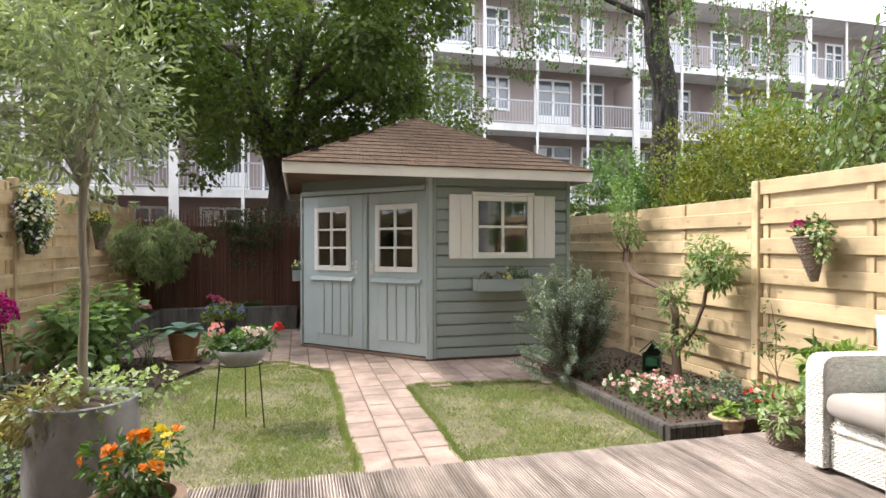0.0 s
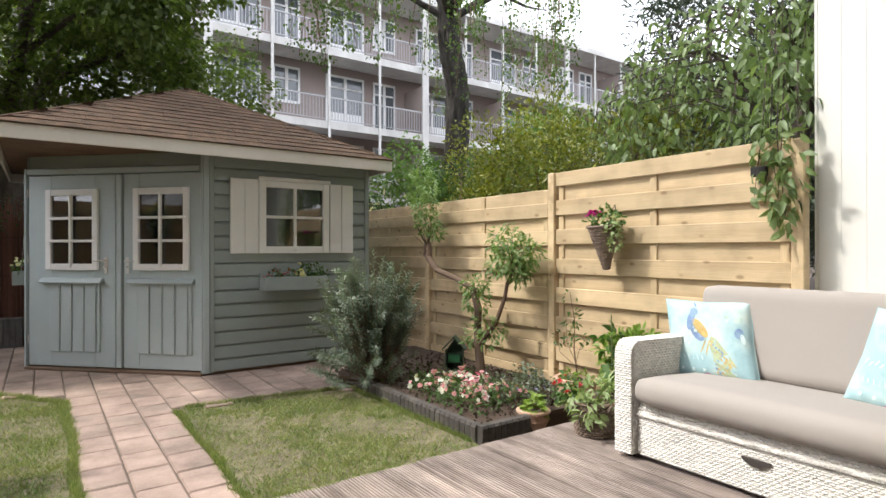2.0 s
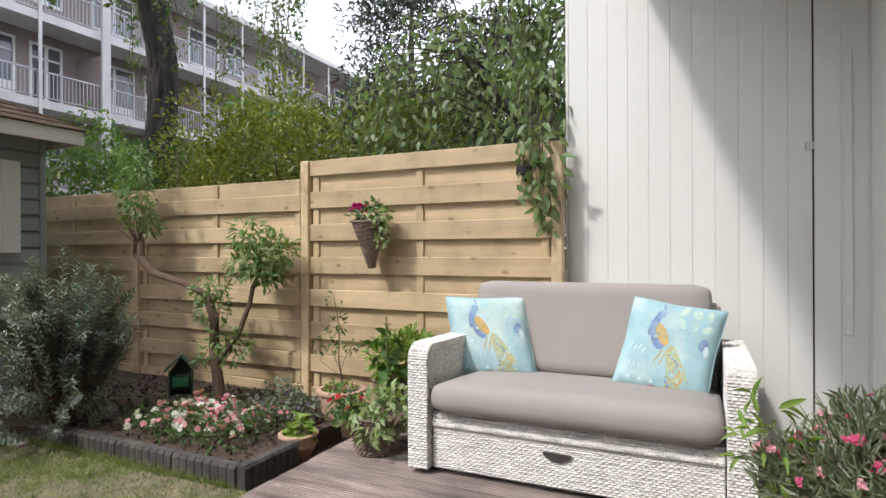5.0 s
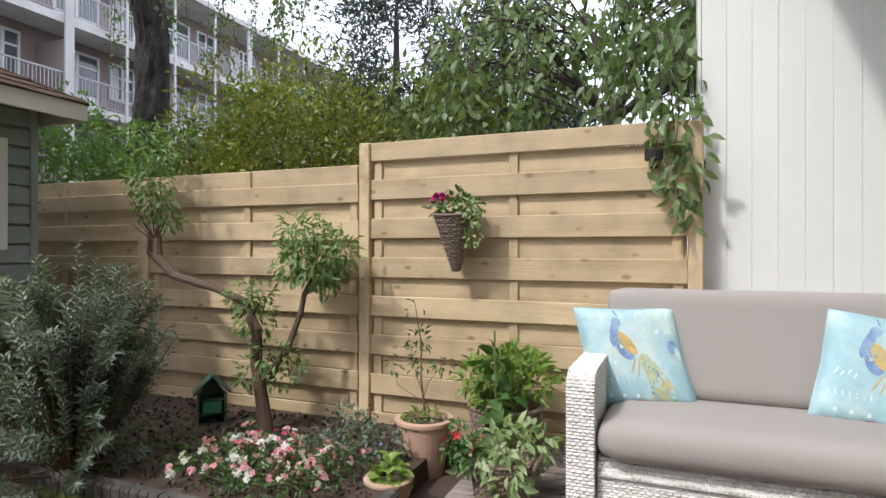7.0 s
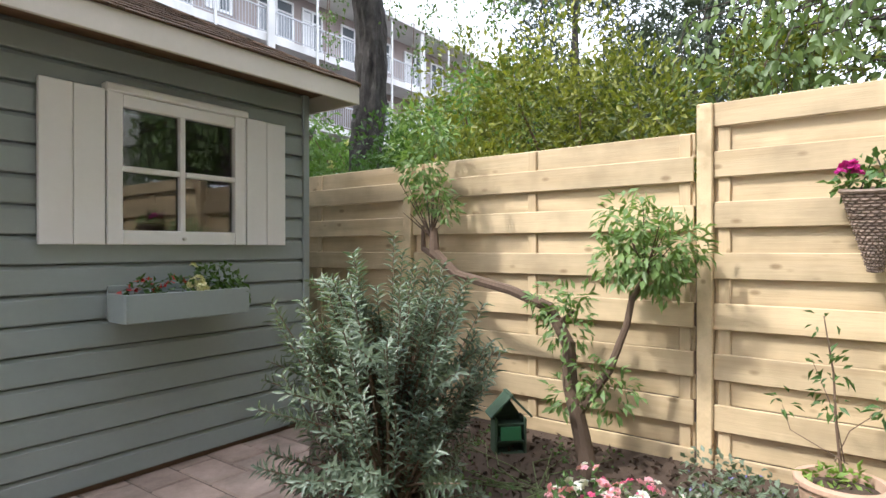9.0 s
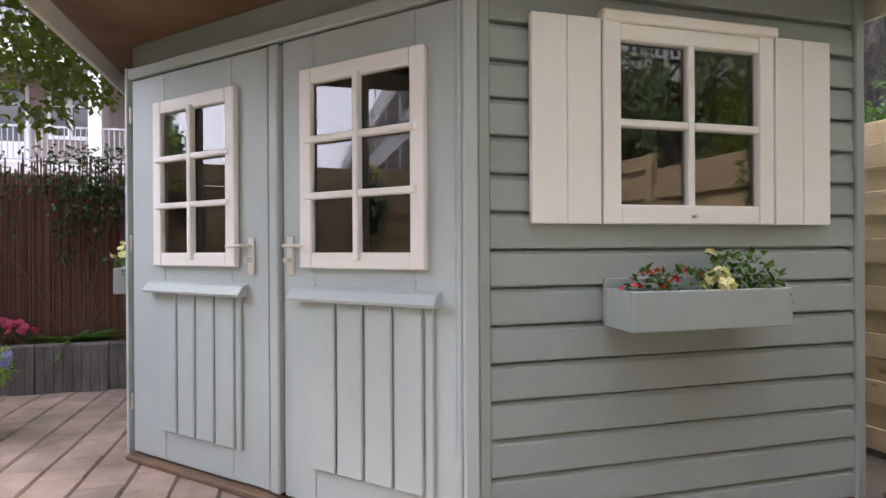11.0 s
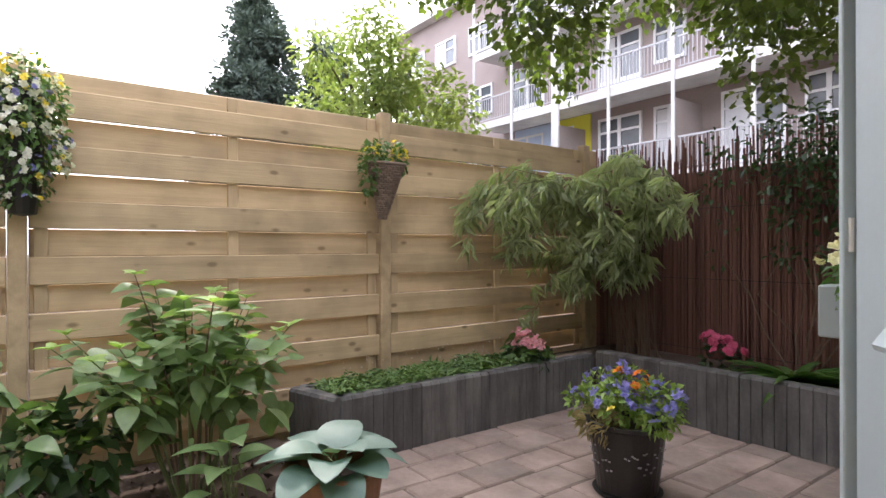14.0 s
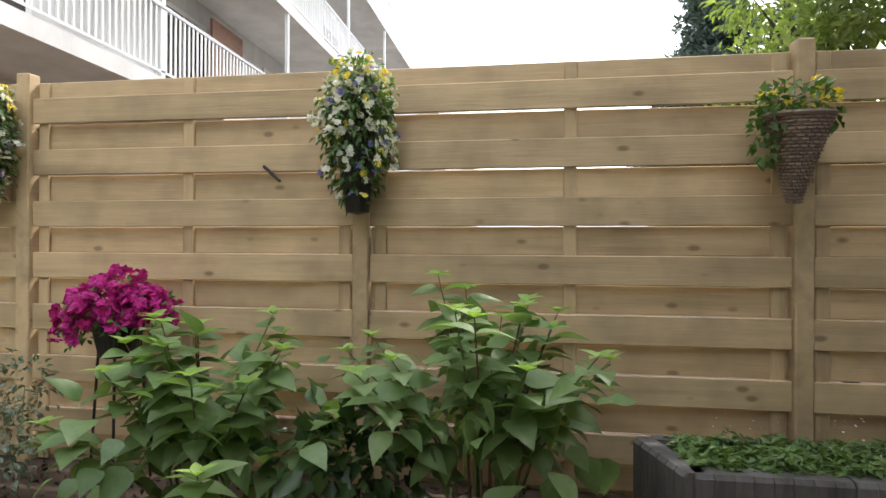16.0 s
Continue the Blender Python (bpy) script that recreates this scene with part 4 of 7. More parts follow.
FAR_GLASS = material("dark_far_glass", (0.10, 0.115, 0.125), 0.08, 0, 0.2, 0.6, 6, 0.0, spec=0.9)
CURTAIN = material("pale_curtain", (0.62, 0.62, 0.62), 0.9, 0, 0.1, 3, 20, 0.1)
BAY = 4.4
for fl, z in enumerate(FLOORS):
    if fl:
        part("balcony_slab", Geo().box(B_X0, B_X1, B_Y, B_W, z - 0.16, z), CONCRETE, flats)
        part("slab_edge", Geo().box(B_X0, B_X1, B_Y - 0.06, B_Y - 0.002, z - 0.26, z + 0.02), CONCRETE, flats)
    x = B_X0
    bay = 0
    while x < B_X1 - 1:
        if fl:
            rail = part("railing", Geo().box(x + 0.1, x + BAY - 0.1, B_Y - 0.02, B_Y + 0.03, z + 0.93, z + 0.98).box(x + 0.1, x + BAY - 0.1, B_Y - 0.01, B_Y + 0.02, z + 0.1, z + 0.13), RAIL, flats)
            if x < 40:
                bars = Geo()
                q = x + 0.15
                while q < x + BAY - 0.1:
                    bars.box(q, q + 0.022, B_Y - 0.005, B_Y + 0.016, z + 0.12, z + 0.94)
                    q += 0.125
                tagged(part("bars", bars, RAIL, rail), kind="stuff")
            if rb.random() < 0.5:
                part("partition", Geo().box(x + BAY - 0.06, x + BAY - 0.02, B_Y + 0.05, B_W, z, z + 2.1), BRICK_DARK, flats)
        if x < 45:
            flat_window(x + 0.55, z, 1.75, 2.35, 0.05, "door")
            flat_window(x + 2.75, z, 1.1, 2.35, 0.9 if (bay + fl) % 2 else 0.05, "window")
        x += BAY
        bay += 1
part("painted_wall", Geo().box(-14.6, -12.9, B_W + 0.0, B_W + 0.055, 3.25, 5.9), LIT_YELLOW, flats, "yellow painted balcony wall")
part("painted_wall", Geo().box(-16.8, -14.7, B_W + 0.0, B_W + 0.055, 3.25, 5.9), material("light_blue_paint", (0.45, 0.55, 0.70), 0.7, 0, 0.05, 3, 20, 0.05), flats, "light blue painted balcony wall")
x = B_X0
k = 0
while x < B_X1:
    wide = 0.15 if k % 4 == 2 else 0.05
    part("post", Geo().box(x - wide, x + wide, B_Y - 0.10 - wide * 0.4, B_Y - 0.07, -0.05, 12.2), CONCRETE, flats)
    x += BAY / 2
    k += 1
x = -25
while x < B_X0 - 1:
    for z in FLOORS:
        flat_window(x, z, 1.6, 2.2, 0.9, "window")
    x += 2.6
# eaves balcony roof over the top storey
part("canopy", Geo().box(B_X0, B_X1, B_Y - 0.25, B_W, 11.62, 11.86), CONCRETE, flats)

# ---- woven surfaces ----
def weave(g, place, nu, nv, depth=0.004):
    """Staggered pillow-shaped strands over a surface place(u, v), u and v from 0 to 1."""
    def normal(u, v):
        e = 0.004
        a = np.array(place(min(u + e, 1), v)) - np.array(place(max(u - e, 0), v))
        b = np.array(place(u, min(v + e, 1))) - np.array(place(u, max(v - e, 0)))
        n = np.cross(a, b)
        return n / max(np.linalg.norm(n), 1e-9)
    for j in range(nv):
        v0, v1 = j / nv, (j + 1) / nv
        for i in range(nu + (j % 2)):
            u0 = max(0.0, (i - 0.5 * (j % 2)) / nu)
            u1 = min(1.0, (i + 1 - 0.5 * (j % 2)) / nu)
            um, vm = (u0 + u1) / 2, (v0 + v1) / 2
            n = normal(um, vm) * depth
            n += normal(um, vm) * depth * 0.35 * math.sin(7.1 * i + 3.7 * j)
            q = u1 - u0
            c = [np.array(place(u0, v0 + 0.0)), np.array(place(u1, v0)), np.array(place(u1, v1)), np.array(place(u0, v1))]
            m0, m1 = np.array(place(u0 + 0.28 * q, vm)) + n, np.array(place(u1 - 0.28 * q, vm)) + n
            g.add([*c, m0, m1], [(0, 1, 5, 4), (1, 2, 5), (2, 3, 4, 5), (3, 0, 4)])
    return g


def pillow(w, h, t, n=10, sag=0.0, skew=0.0):
    """A stuffed cushion in the xz plane, thick along y."""
    verts, faces = [], []
    for side in (-1, 1):
        for j in range(n + 1):
            for i in range(n + 1):
                u, v = 2 * i / n - 1, 2 * j / n - 1
                puff = ((1 - u ** 4) * (1 - v ** 4)) ** 0.5
                pin = 1 - 0.05 * (1 - abs(u * v)) * (max(abs(u), abs(v)) ** 3)
                crease = 0.006 * noise.noise((5 * u, 5 * v, 3.0 * w)) + 0.004 * noise.noise((11 * u, 9 * v, 7.0 * w))
                verts.append((u * w / 2 * pin + skew * v * h / 2, side * (t / 2 * puff + 0.002 + crease * puff), v * h / 2 * pin - sag * (1 - u * u) * (v > 0.5)))
    m = (n + 1) ** 2
    for s in (0, 1):
        for j in range(n):
            for i in range(n):
                a = s * m + j * (n + 1) + i
                q = (a, a + 1, a + n + 2, a + n + 1)
                faces.append(q if s == 0 else tuple(reversed(q)))
    rim = [i for i in range(n)] + [n + (n + 1) * j for j in range(n)] + [(n + 1) * n + n - i for i in range(n)] + [(n + 1) * (n - j) for j in range(n)]
    for k in range(len(rim)):
        a, b = rim[k], rim[(k + 1) % len(rim)]
        faces.append((b, a, a + m, b + m))
    return Geo().add(verts, faces)


def rounded(x0, x1, y0, y1, z0, z1, r=0.05, puff=0.0, n=14):
    """A soft upholstered block: a superellipsoid-like box."""
    verts, faces = [], []
    hx, hy, hz = (x1 - x0) / 2, (y1 - y0) / 2, (z1 - z0) / 2
    cx, cy, cz = (x0 + x1) / 2, (y0 + y1) / 2, (z0 + z1) / 2
    bm = bmesh.new()
    bmesh.ops.create_cube(bm, size=2)
    bmesh.ops.subdivide_edges(bm, edges=bm.edges[:], cuts=n, use_grid_fill=True)
    for v in bm.verts:
        p = Vector((v.co.x * hx, v.co.y * hy, v.co.z * hz))
        q = Vector((max(-hx + r, min(hx - r, p.x)), max(-hy + r, min(hy - r, p.y)), max(-hz + r, min(hz - r, p.z))))
        d = p - q
        if d.length > 1e-6:
            p = q + d.normalized() * min(r, d.length)
        p.z += puff * (1 - (p.x / hx) ** 2) * (1 - (p.y / hy) ** 4) * (1 if p.z > 0 else 0.2)
        v.co = p + Vector((cx, cy, cz))
    bm.verts.index_update()
    verts = [tuple(v.co) for v in bm.verts]
    faces = [tuple(v.index for v in f.verts) for f in bm.faces]
    bm.free()
    return Geo().add(verts, faces)


# ---- sofa ----
sofa = thing("wicker_sofa", "white-washed wicker garden sofa with taupe cushions", "sofa", (0, 0, DECK_Z))
SX0, SX1, SY0, SY1 = 2.43, 3.39, 0.90, 2.39
base = part("base", Geo().box(2.495, SX1, SY0 + 0.11, SY1 - 0.11, 0.02, 0.244), WICKER_WHITE, sofa)
g = Geo()
weave(g, lambda u, v: (2.48, SY0 + 0.11 + u * (SY1 - SY0 - 0.22), 0.03 + v * 0.205), 48, 20, -0.0065)
tagged(part("front_weave", g, WICKER_WHITE, base), kind="stuff")
part("frame_rail", weave(Geo().box(2.505, SX1, SY0 + 0.11, SY1 - 0.11, 0.245, 0.295), lambda u, v: (2.462 + 0.045 * v, SY0 + 0.11 + u * (SY1 - SY0 - 0.22), 0.235 + v * 0.062), 64, 5, -0.008), WICKER_WHITE, sofa, "woven front rail under the seat")
# hand notch as a raised dark plate: its shade is colour, nothing is cut
notch = [(1.605, 0.182), (1.735, 0.182), (1.725, 0.165), (1.69, 0.148), (1.65, 0.148), (1.615, 0.165)]
part("pull_notch", Geo().add([(2.466, yy, zz) for yy, zz in notch] + [(2.485, yy, zz) for yy, zz in notch], [(5, 4, 3, 2, 1, 0)] + [(i, (i + 1) % 6, 6 + (i + 1) % 6, 6 + i) for i in range(6)]), DARK_ROOM, base, "dark plate painted as the shaded hand notch of the drawer front")


def arm(y0, y1, outer):
    """A boxy arm with a rounded top front edge, woven all over."""
    top, r = 0.62, 0.07
    prof = [(SX0, 0.03), (SX0, top - r)] + [(SX0 + r - r * math.cos(a), top - r + r * math.sin(a)) for a in [math.pi / 2 * k / 5 for k in range(1, 6)]] + [(SX1, top - 0.03)]
    ln = [0.0]
    for (a, b), (c_, d) in zip(prof, prof[1:]):
        ln.append(ln[-1] + math.hypot(c_ - a, d - b))

    def along(s):
        s *= ln[-1]
        for k in range(len(ln) - 1):
            if s <= ln[k + 1] + 1e-9:
                f = (s - ln[k]) / (ln[k + 1] - ln[k])
                return (prof[k][0] + f * (prof[k + 1][0] - prof[k][0]), prof[k][1] + f * (prof[k + 1][1] - prof[k][1]))
        return prof[-1]

    def edge_z(q):
        return top - r + math.sqrt(max(0.0, r * r - (r - q) ** 2)) if q < r else top - 0.03 * (q - r) / (SX1 - SX0 - r)
    a = part("arm", Geo().soft(SX0 + 0.012, SX1, y0 + 0.008, y1 - 0.008, 0.02, top - 0.03, 0.05), WICKER_WHITE, sofa)
    g = Geo()
    weave(g, lambda u, v: (along(v)[0], y0 + u * (y1 - y0), along(v)[1]), 4, 120, -0.007)
    tagged(part("weave", g, WICKER_WHITE, a), kind="stuff")
    g = Geo()
    for yy, sgn in ((y0, 1), (y1, -1)):
        weave(g, lambda u, v: (SX0 + u * (SX1 - SX0), yy, 0.03 + v * (edge_z(u * (SX1 - SX0)) - 0.03)), 34, 42, -0.008 * sgn)
    tagged(part("weave", g, WICKER_WHITE, a), kind="stuff")
    part("foot", Geo().lathe([(0.0, 0), (0.02, 0), (0.02, 0.03)], 10, (SX0 + 0.07, (y0 + y1) / 2, 0)), BLACK_METAL, sofa)
    part("foot", Geo().lathe([(0.0, 0), (0.02, 0), (0.02, 0.03)], 10, (SX1 - 0.07, (y0 + y1) / 2, 0)), BLACK_METAL, sofa)


arm(SY0, SY0 + 0.105, -1)
arm(SY1 - 0.105, SY1, 1)
part("back_frame", weave(Geo().soft(3.26, 3.39, SY0 + 0.107, SY1 - 0.107, 0.03, 0.80, 0.02), lambda u, v: (3.392, SY0 + 0.11 + u * (SY1 - SY0 - 0.22), 0.05 + v * 0.74), 10, 10, 0.004), WICKER_WHITE, sofa)
part("seat_cushion", rounded(-0.02, 0.74, SY0 + 0.108, SY1 - 0.108, 0.0, 0.150, 0.070, 0.008), FABRIC, sofa, "taupe seat cushion", at=pose(2.42, 0, 0.303, 0, 4.5, 0), smooth=True)
part("back_cushion", rounded(-0.09, 0.09, SY0 + 0.150, SY1 - 0.085, -0.06, 0.445, 0.055, 0.0), FABRIC, sofa, "taupe back cushion", at=pose(3.14, 0, 0.45, 0, 9, 0), smooth=True)

# printed cushions
PRINT = material("turquoise_print", (0.36, 0.55, 0.59), 0.9, 0, 0.16, 7, 30, 0.25, stain=(0.66, 0.76, 0.70), stain_amount=1.0)
P_BLUE = material("print_blue", (0.20, 0.29, 0.47), 0.9, 0, 0.25, 25, 90, 0.2, stain=(0.33, 0.50, 0.60), stain_amount=0.8)
P_OCHRE = material("print_ochre", (0.60, 0.43, 0.16), 0.9, 0, 0.25, 40, 120, 0.2, stain=(0.42, 0.48, 0.34), stain_amount=0.8)
P_PALE = material("print_pale_green", (0.50, 0.66, 0.60), 0.9, 0, 0.2, 18, 60, 0.2, stain=(0.62, 0.70, 0.56), stain_amount=0.8)
P_WHITE = material("print_white", (0.63, 0.76, 0.76), 0.9, 0, 0.1, 20, 90, 0.2)
P_PINK = material("print_pink", (0.45, 0.12, 0.25), 0.9, 0, 0.2, 20, 90, 0.2)
P_GREEN = material("print_olive", (0.44, 0.52, 0.33), 0.9, 0, 0.3, 40, 120, 0.2, stain=(0.58, 0.54, 0.28), stain_amount=0.8)


def printed(name, pts, w, h, t, mat, parent, lift=0.0015, skew=0.0):
    """A flat printed patch that follows the cushion's swell; pts run from -1 to 1."""
    def on(u, v):
        puff = max(0.0, (1 - u ** 4) * (1 - v ** 4)) ** 0.5
        crease = 0.006 * noise.noise((5 * u, 5 * v, 3.0 * w)) + 0.004 * noise.noise((11 * u, 9 * v, 7.0 * w))
        return (u * w / 2 + skew * v * h / 2, -(t / 2 * puff + 0.002 + lift + crease * puff), v * h / 2)
    cx, cy = sum(p[0] for p in pts) / len(pts), sum(p[1] for p in pts) / len(pts)
    n = len(pts)
    v = [on(cx, cy)]
    for f in (0.5, 1.0):
        v += [on(cx + (p[0] - cx) * f, cy + (p[1] - cy) * f) for p in pts]
    fc = [(0, 1 + (i + 1) % n, 1 + i) for i in range(n)] + [(1 + i, 1 + (i + 1) % n, 1 + n + (i + 1) % n, 1 + n + i) for i in range(n)]
    return part(name, Geo().add(v, fc), mat, parent)


def oval(cx, cy, rx, ry, tilt=0.0, n=14):
    ct, st = math.cos(radians(tilt)), math.sin(radians(tilt))
    return [(cx + rx * math.cos(a) * ct - ry * math.sin(a) * st, cy + rx * math.cos(a) * st + ry * math.sin(a) * ct) for a in [2 * math.pi * k / n for k in range(n)]]


def cushion(at, turn, lean, roll, w, h, skew):
    t = 0.13
    c_ = thing("throw_cushion", "turquoise throw cushion with a printed peacock, leaning on the sofa", "cushion", group="cushions on the sofa")
    c_.matrix_world = pose(*at, 0, 0, turn) @ pose(0, 0, 0, lean, 0, 0) @ pose(0, 0, 0, 0, roll, 0)
    body = part("cover", pillow(w, h, t, 18, skew=skew), PRINT, c_, smooth=True)
    rim = [(-1, -1), (0, -0.95), (1, -1), (0.95, 0), (1, 1), (0, 0.95), (-1, 1), (-0.95, 0), (-1, -1)]
    part("seam", Geo().tube([(u * w / 2 + skew * v * h / 2, 0, v * h / 2) for u, v in rim], 0.004, 5), PRINT, c_)
    for pts, m, lift in ((oval(-0.27, 0.66, 0.09, 0.10), P_BLUE, 0.0015), (oval(-0.36, 0.42, 0.085, 0.26, -14), P_BLUE, 0.0018), (oval(-0.22, 0.12, 0.13, 0.22, 30), P_BLUE, 0.0017), (oval(-0.15, 0.24, 0.11, 0.26, 32), P_OCHRE, 0.0022),
                         (oval(0.70, 0.18, 0.09, 0.13, -20), P_BLUE, 0.0018), (oval(0.78, 0.05, 0.05, 0.12, 10), P_WHITE, 0.0018),
                         (oval(-0.02, -0.22, 0.015, 0.20, -15), P_OCHRE, 0.0014), (oval(-0.12, -0.20, 0.015, 0.18, -25), P_OCHRE, 0.0014), (oval(-0.1, -0.88, 0.12, 0.05), P_PINK, 0.0014), (oval(-0.24, 0.84, 0.02, 0.08, 20), P_BLUE, 0.0015)):
        printed("print", pts, w, h, t, m, body, lift, skew)
    printed("print", [(0.06, 0.06), (0.18, 0.02), (0.40, -0.30), (0.58, -0.62), (0.50, -0.88), (0.30, -0.92), (0.12, -0.55), (0.02, -0.15)], w, h, t, P_GREEN, body, 0.0014, skew)
    for k in range(64):
        s = (k + 0.5) / 64
        u, v = 0.10 + 0.28 * s + (0.05 + 0.17 * s) * math.sin(k * 2.4), -0.04 - 0.84 * s + 0.05 * math.cos(k * 2.4)
        printed("print", oval(u, v, 0.018 + 0.014 * s, 0.026 + 0.012 * s, 30, 6), w, h, t, (P_OCHRE, P_GREEN, P_OCHRE, PRINT, P_BLUE)[k % 5], body, 0.0022 + 0.0002 * (k % 3), skew)
    for k in range(7):
        printed("print", oval(0.46 + 0.30 * math.sin(k * 2.1), 0.66 + 0.16 * math.cos(k * 3.3), 0.10 + 0.02 * (k % 3), 0.07, 25 * k, 9), w, h, t, P_PALE, body, 0.0010 + 0.0002 * k, skew)
    # unreadable script: plain pale bars, and rings
    for k in range(7):
        printed("print", [(-0.82 + 0.105 * k, -0.42), (-0.795 + 0.105 * k, -0.43), (-0.775 + 0.105 * k, -0.53), (-0.80 + 0.105 * k, -0.52)], w, h, t, P_WHITE, body, 0.0016, skew)
    for k in range(4):
        printed("print", oval(-0.74 + 0.10 * k, -0.10 - 0.03 * (k % 2), 0.018, 0.07, -25), w, h, t, P_WHITE, body, 0.0016, skew)
    for k in range(3):
        printed("print", oval(-0.65 + 0.25 * k, -0.76, 0.035, 0.04), w, h, t, P_WHITE, body, 0.0016, skew)
    return c_


cushion((3.00, 2.175, DECK_Z + 0.590), -74, -17, 0, 0.455, 0.455, -0.16)
cushion((2.985, 1.245, DECK_Z + 0.590), -94, -17, 8, 0.435, 0.46, 0.06)

# ---- pots, stands and hangers ----
LEAF = leaf_shape()
BIG_LEAF = leaf_shape("leaf", 5, 0.3, 0.25)
STAR = petal_star()
ROUND = ruffled()
G_MID = leafy("leaf_mid_green", (0.055, 0.12, 0.03), (0.12, 0.21, 0.05))
G_BRIGHT = leafy("leaf_bright_green", (0.15, 0.27, 0.05), (0.36, 0.46, 0.12), 0.4)
G_DARK = leafy("leaf_dark_green", (0.028, 0.06, 0.022), (0.065, 0.12, 0.035), 0.35)
G_GREY = leafy("leaf_grey_green", (0.10, 0.135, 0.085), (0.22, 0.27, 0.19), 0.45, 0.2)
G_OLIVE = leafy("leaf_olive", (0.20, 0.25, 0.15), (0.52, 0.56, 0.42), 0.42, 0.3, 0.5)
G_PALE = leafy("leaf_pale_variegated", (0.25, 0.345, 0.145), (0.50, 0.56, 0.34), 0.45)
G_HOSTA = leafy("leaf_blue_green", (0.065, 0.13, 0.095), (0.155, 0.235, 0.19), 0.5, 0.2)
def petal(name, a, b):
    return leafy(name, a, b, 0.6, 0.25, 0.45)


F_WHITE = petal("petal_white", (0.70, 0.68, 0.66), (0.85, 0.84, 0.82))
F_PINK = petal("petal_pink", (0.72, 0.28, 0.36), (0.85, 0.55, 0.60))
F_ROSE = petal("petal_rose", (0.62, 0.06, 0.18), (0.80, 0.22, 0.38))
F_MAGENTA = petal("petal_magenta", (0.42, 0.010, 0.20), (0.62, 0.03, 0.34))
F_RED = petal("petal_red", (0.55, 0.02, 0.03), (0.70, 0.06, 0.06))
F_ORANGE = petal("petal_orange", (0.78, 0.20, 0.02), (0.88, 0.40, 0.03))
F_YELLOW = petal("petal_yellow", (0.80, 0.58, 0.03), (0.85, 0.74, 0.20))
F_BLUE = petal("petal_violet_blue", (0.16, 0.15, 0.50), (0.38, 0.36, 0.70))
F_CREAM = petal("petal_cream", (0.80, 0.74, 0.42), (0.86, 0.84, 0.62))


def blooms(blobs, count, size, mat, parent, name="flowers", shape=None, outward=0.7, top_only=0.0, at=None):
    """Flowers on the skins of balls, facing outward and up."""
    p, o = in_blobs(blobs, count * 3, 0.95)
    ok = np.nonzero(o[:, 2] > top_only)[0][:count]
    p, o = p[ok], o[ok]
    k = len(p)
    nn = o * outward + np.array([0, 0, 0.5]) + 0.3 * unit(k)
    if count <= 300 and size > 0.028:
        s = size * (0.75 + 0.5 * RNG.random(k))
        return scatter_parts("flower", p, unit(k), nn, s, s, shape or STAR, mat, parent)
    return tagged(part(name, scatter_mesh(name, p, unit(k), nn, size * (0.75 + 0.5 * RNG.random(k)), size, shape or STAR), mat, parent, at=at), kind="stuff")


def stalks(parent, base, tips, r, mat, name="stem", bend=0.12):
    for tip in tips:
        g = Geo()
        b, t = Vector(base) + Vector((RNG.normal(0, r * 6), RNG.normal(0, r * 6), 0)), Vector(tip)
        m = (b + t) / 2 + Vector((RNG.normal(0, bend), RNG.normal(0, bend), 0)) * (t - b).length
        g.tube([b, m, t], [r, r * 0.8, r * 0.45], 5, False)
        part(name, g, mat, parent)


def pot(parent, r0, r1, h, mat, rim=0.018, belly=1.0, n=28):
    prof = [(0.0, 0.0), (r0, 0.0), (r0 * 0.4 + r1 * 0.6 * belly, h * 0.5), (r1, h * 0.82), (r1, h - rim * 1.4), (r1 + rim, h - rim * 1.2), (r1 + rim, h - 0.004), (r1 + rim * 0.6, h), (r1 - 0.012, h), (r1 - 0.018, h - 0.05), (0.0, h - 0.05)]
    p = part("pot", Geo().lathe(prof, n), mat, parent, smooth=False)
    part("soil", Geo().lathe([(r1 - 0.012, h - 0.04), (r1 * 0.5, h - 0.02), (0.0, h - 0.015)], 16), SOIL, parent)
    return p


def wicker_pot(parent, r0, r1, h, mat=None, cells=30, rows=18):
    prof = lambda v: r0 + (r1 - r0) * v
    g = Geo().lathe([(0, 0.004), (r0 - 0.006, 0.0), (r1 - 0.006, h), (r1 - 0.02, h), (r0 * 0.7, 0.03), (0, 0.02)], 20)
    weave(g, lambda u, v: (prof(v) * math.cos(2 * math.pi * u), prof(v) * math.sin(2 * math.pi * u), v * h), cells, rows, 0.007)
    b = part("basket", g, mat or WICKER, parent)
    part("rim", Geo().tube([(r1 * math.cos(a), r1 * math.sin(a), h) for a in [2 * math.pi * k / 24 for k in range(25)]], 0.011, 6, False), mat or WICKER, b)
    return b


OLIVE_BARK = material("pale_olive_bark", (0.30, 0.255, 0.20), 0.9, 0, 0.2, 8, 60, 0.5)
# tall zinc pot with an olive standard
olive = thing("olive_tree", "clipped olive tree standard in a tall weathered zinc pot", "potted tree", (-1.03, 2.25, DECK_Z))
z = part("pot", Geo().lathe([(0, 0), (0.150, 0), (0.163, 0.02), (0.188, 0.28), (0.192, 0.40), (0.178, 0.62), (0.181, 0.640), (0.173, 0.645), (0.167, 0.62), (0.175, 0.5), (0, 0.5)], 36), ZINC, olive, "bulging grey zinc pot", smooth=True)
part("soil", Geo().lathe([(0.168, 0.61), (0.08, 0.635), (0, 0.64)], 18), SOIL, olive)
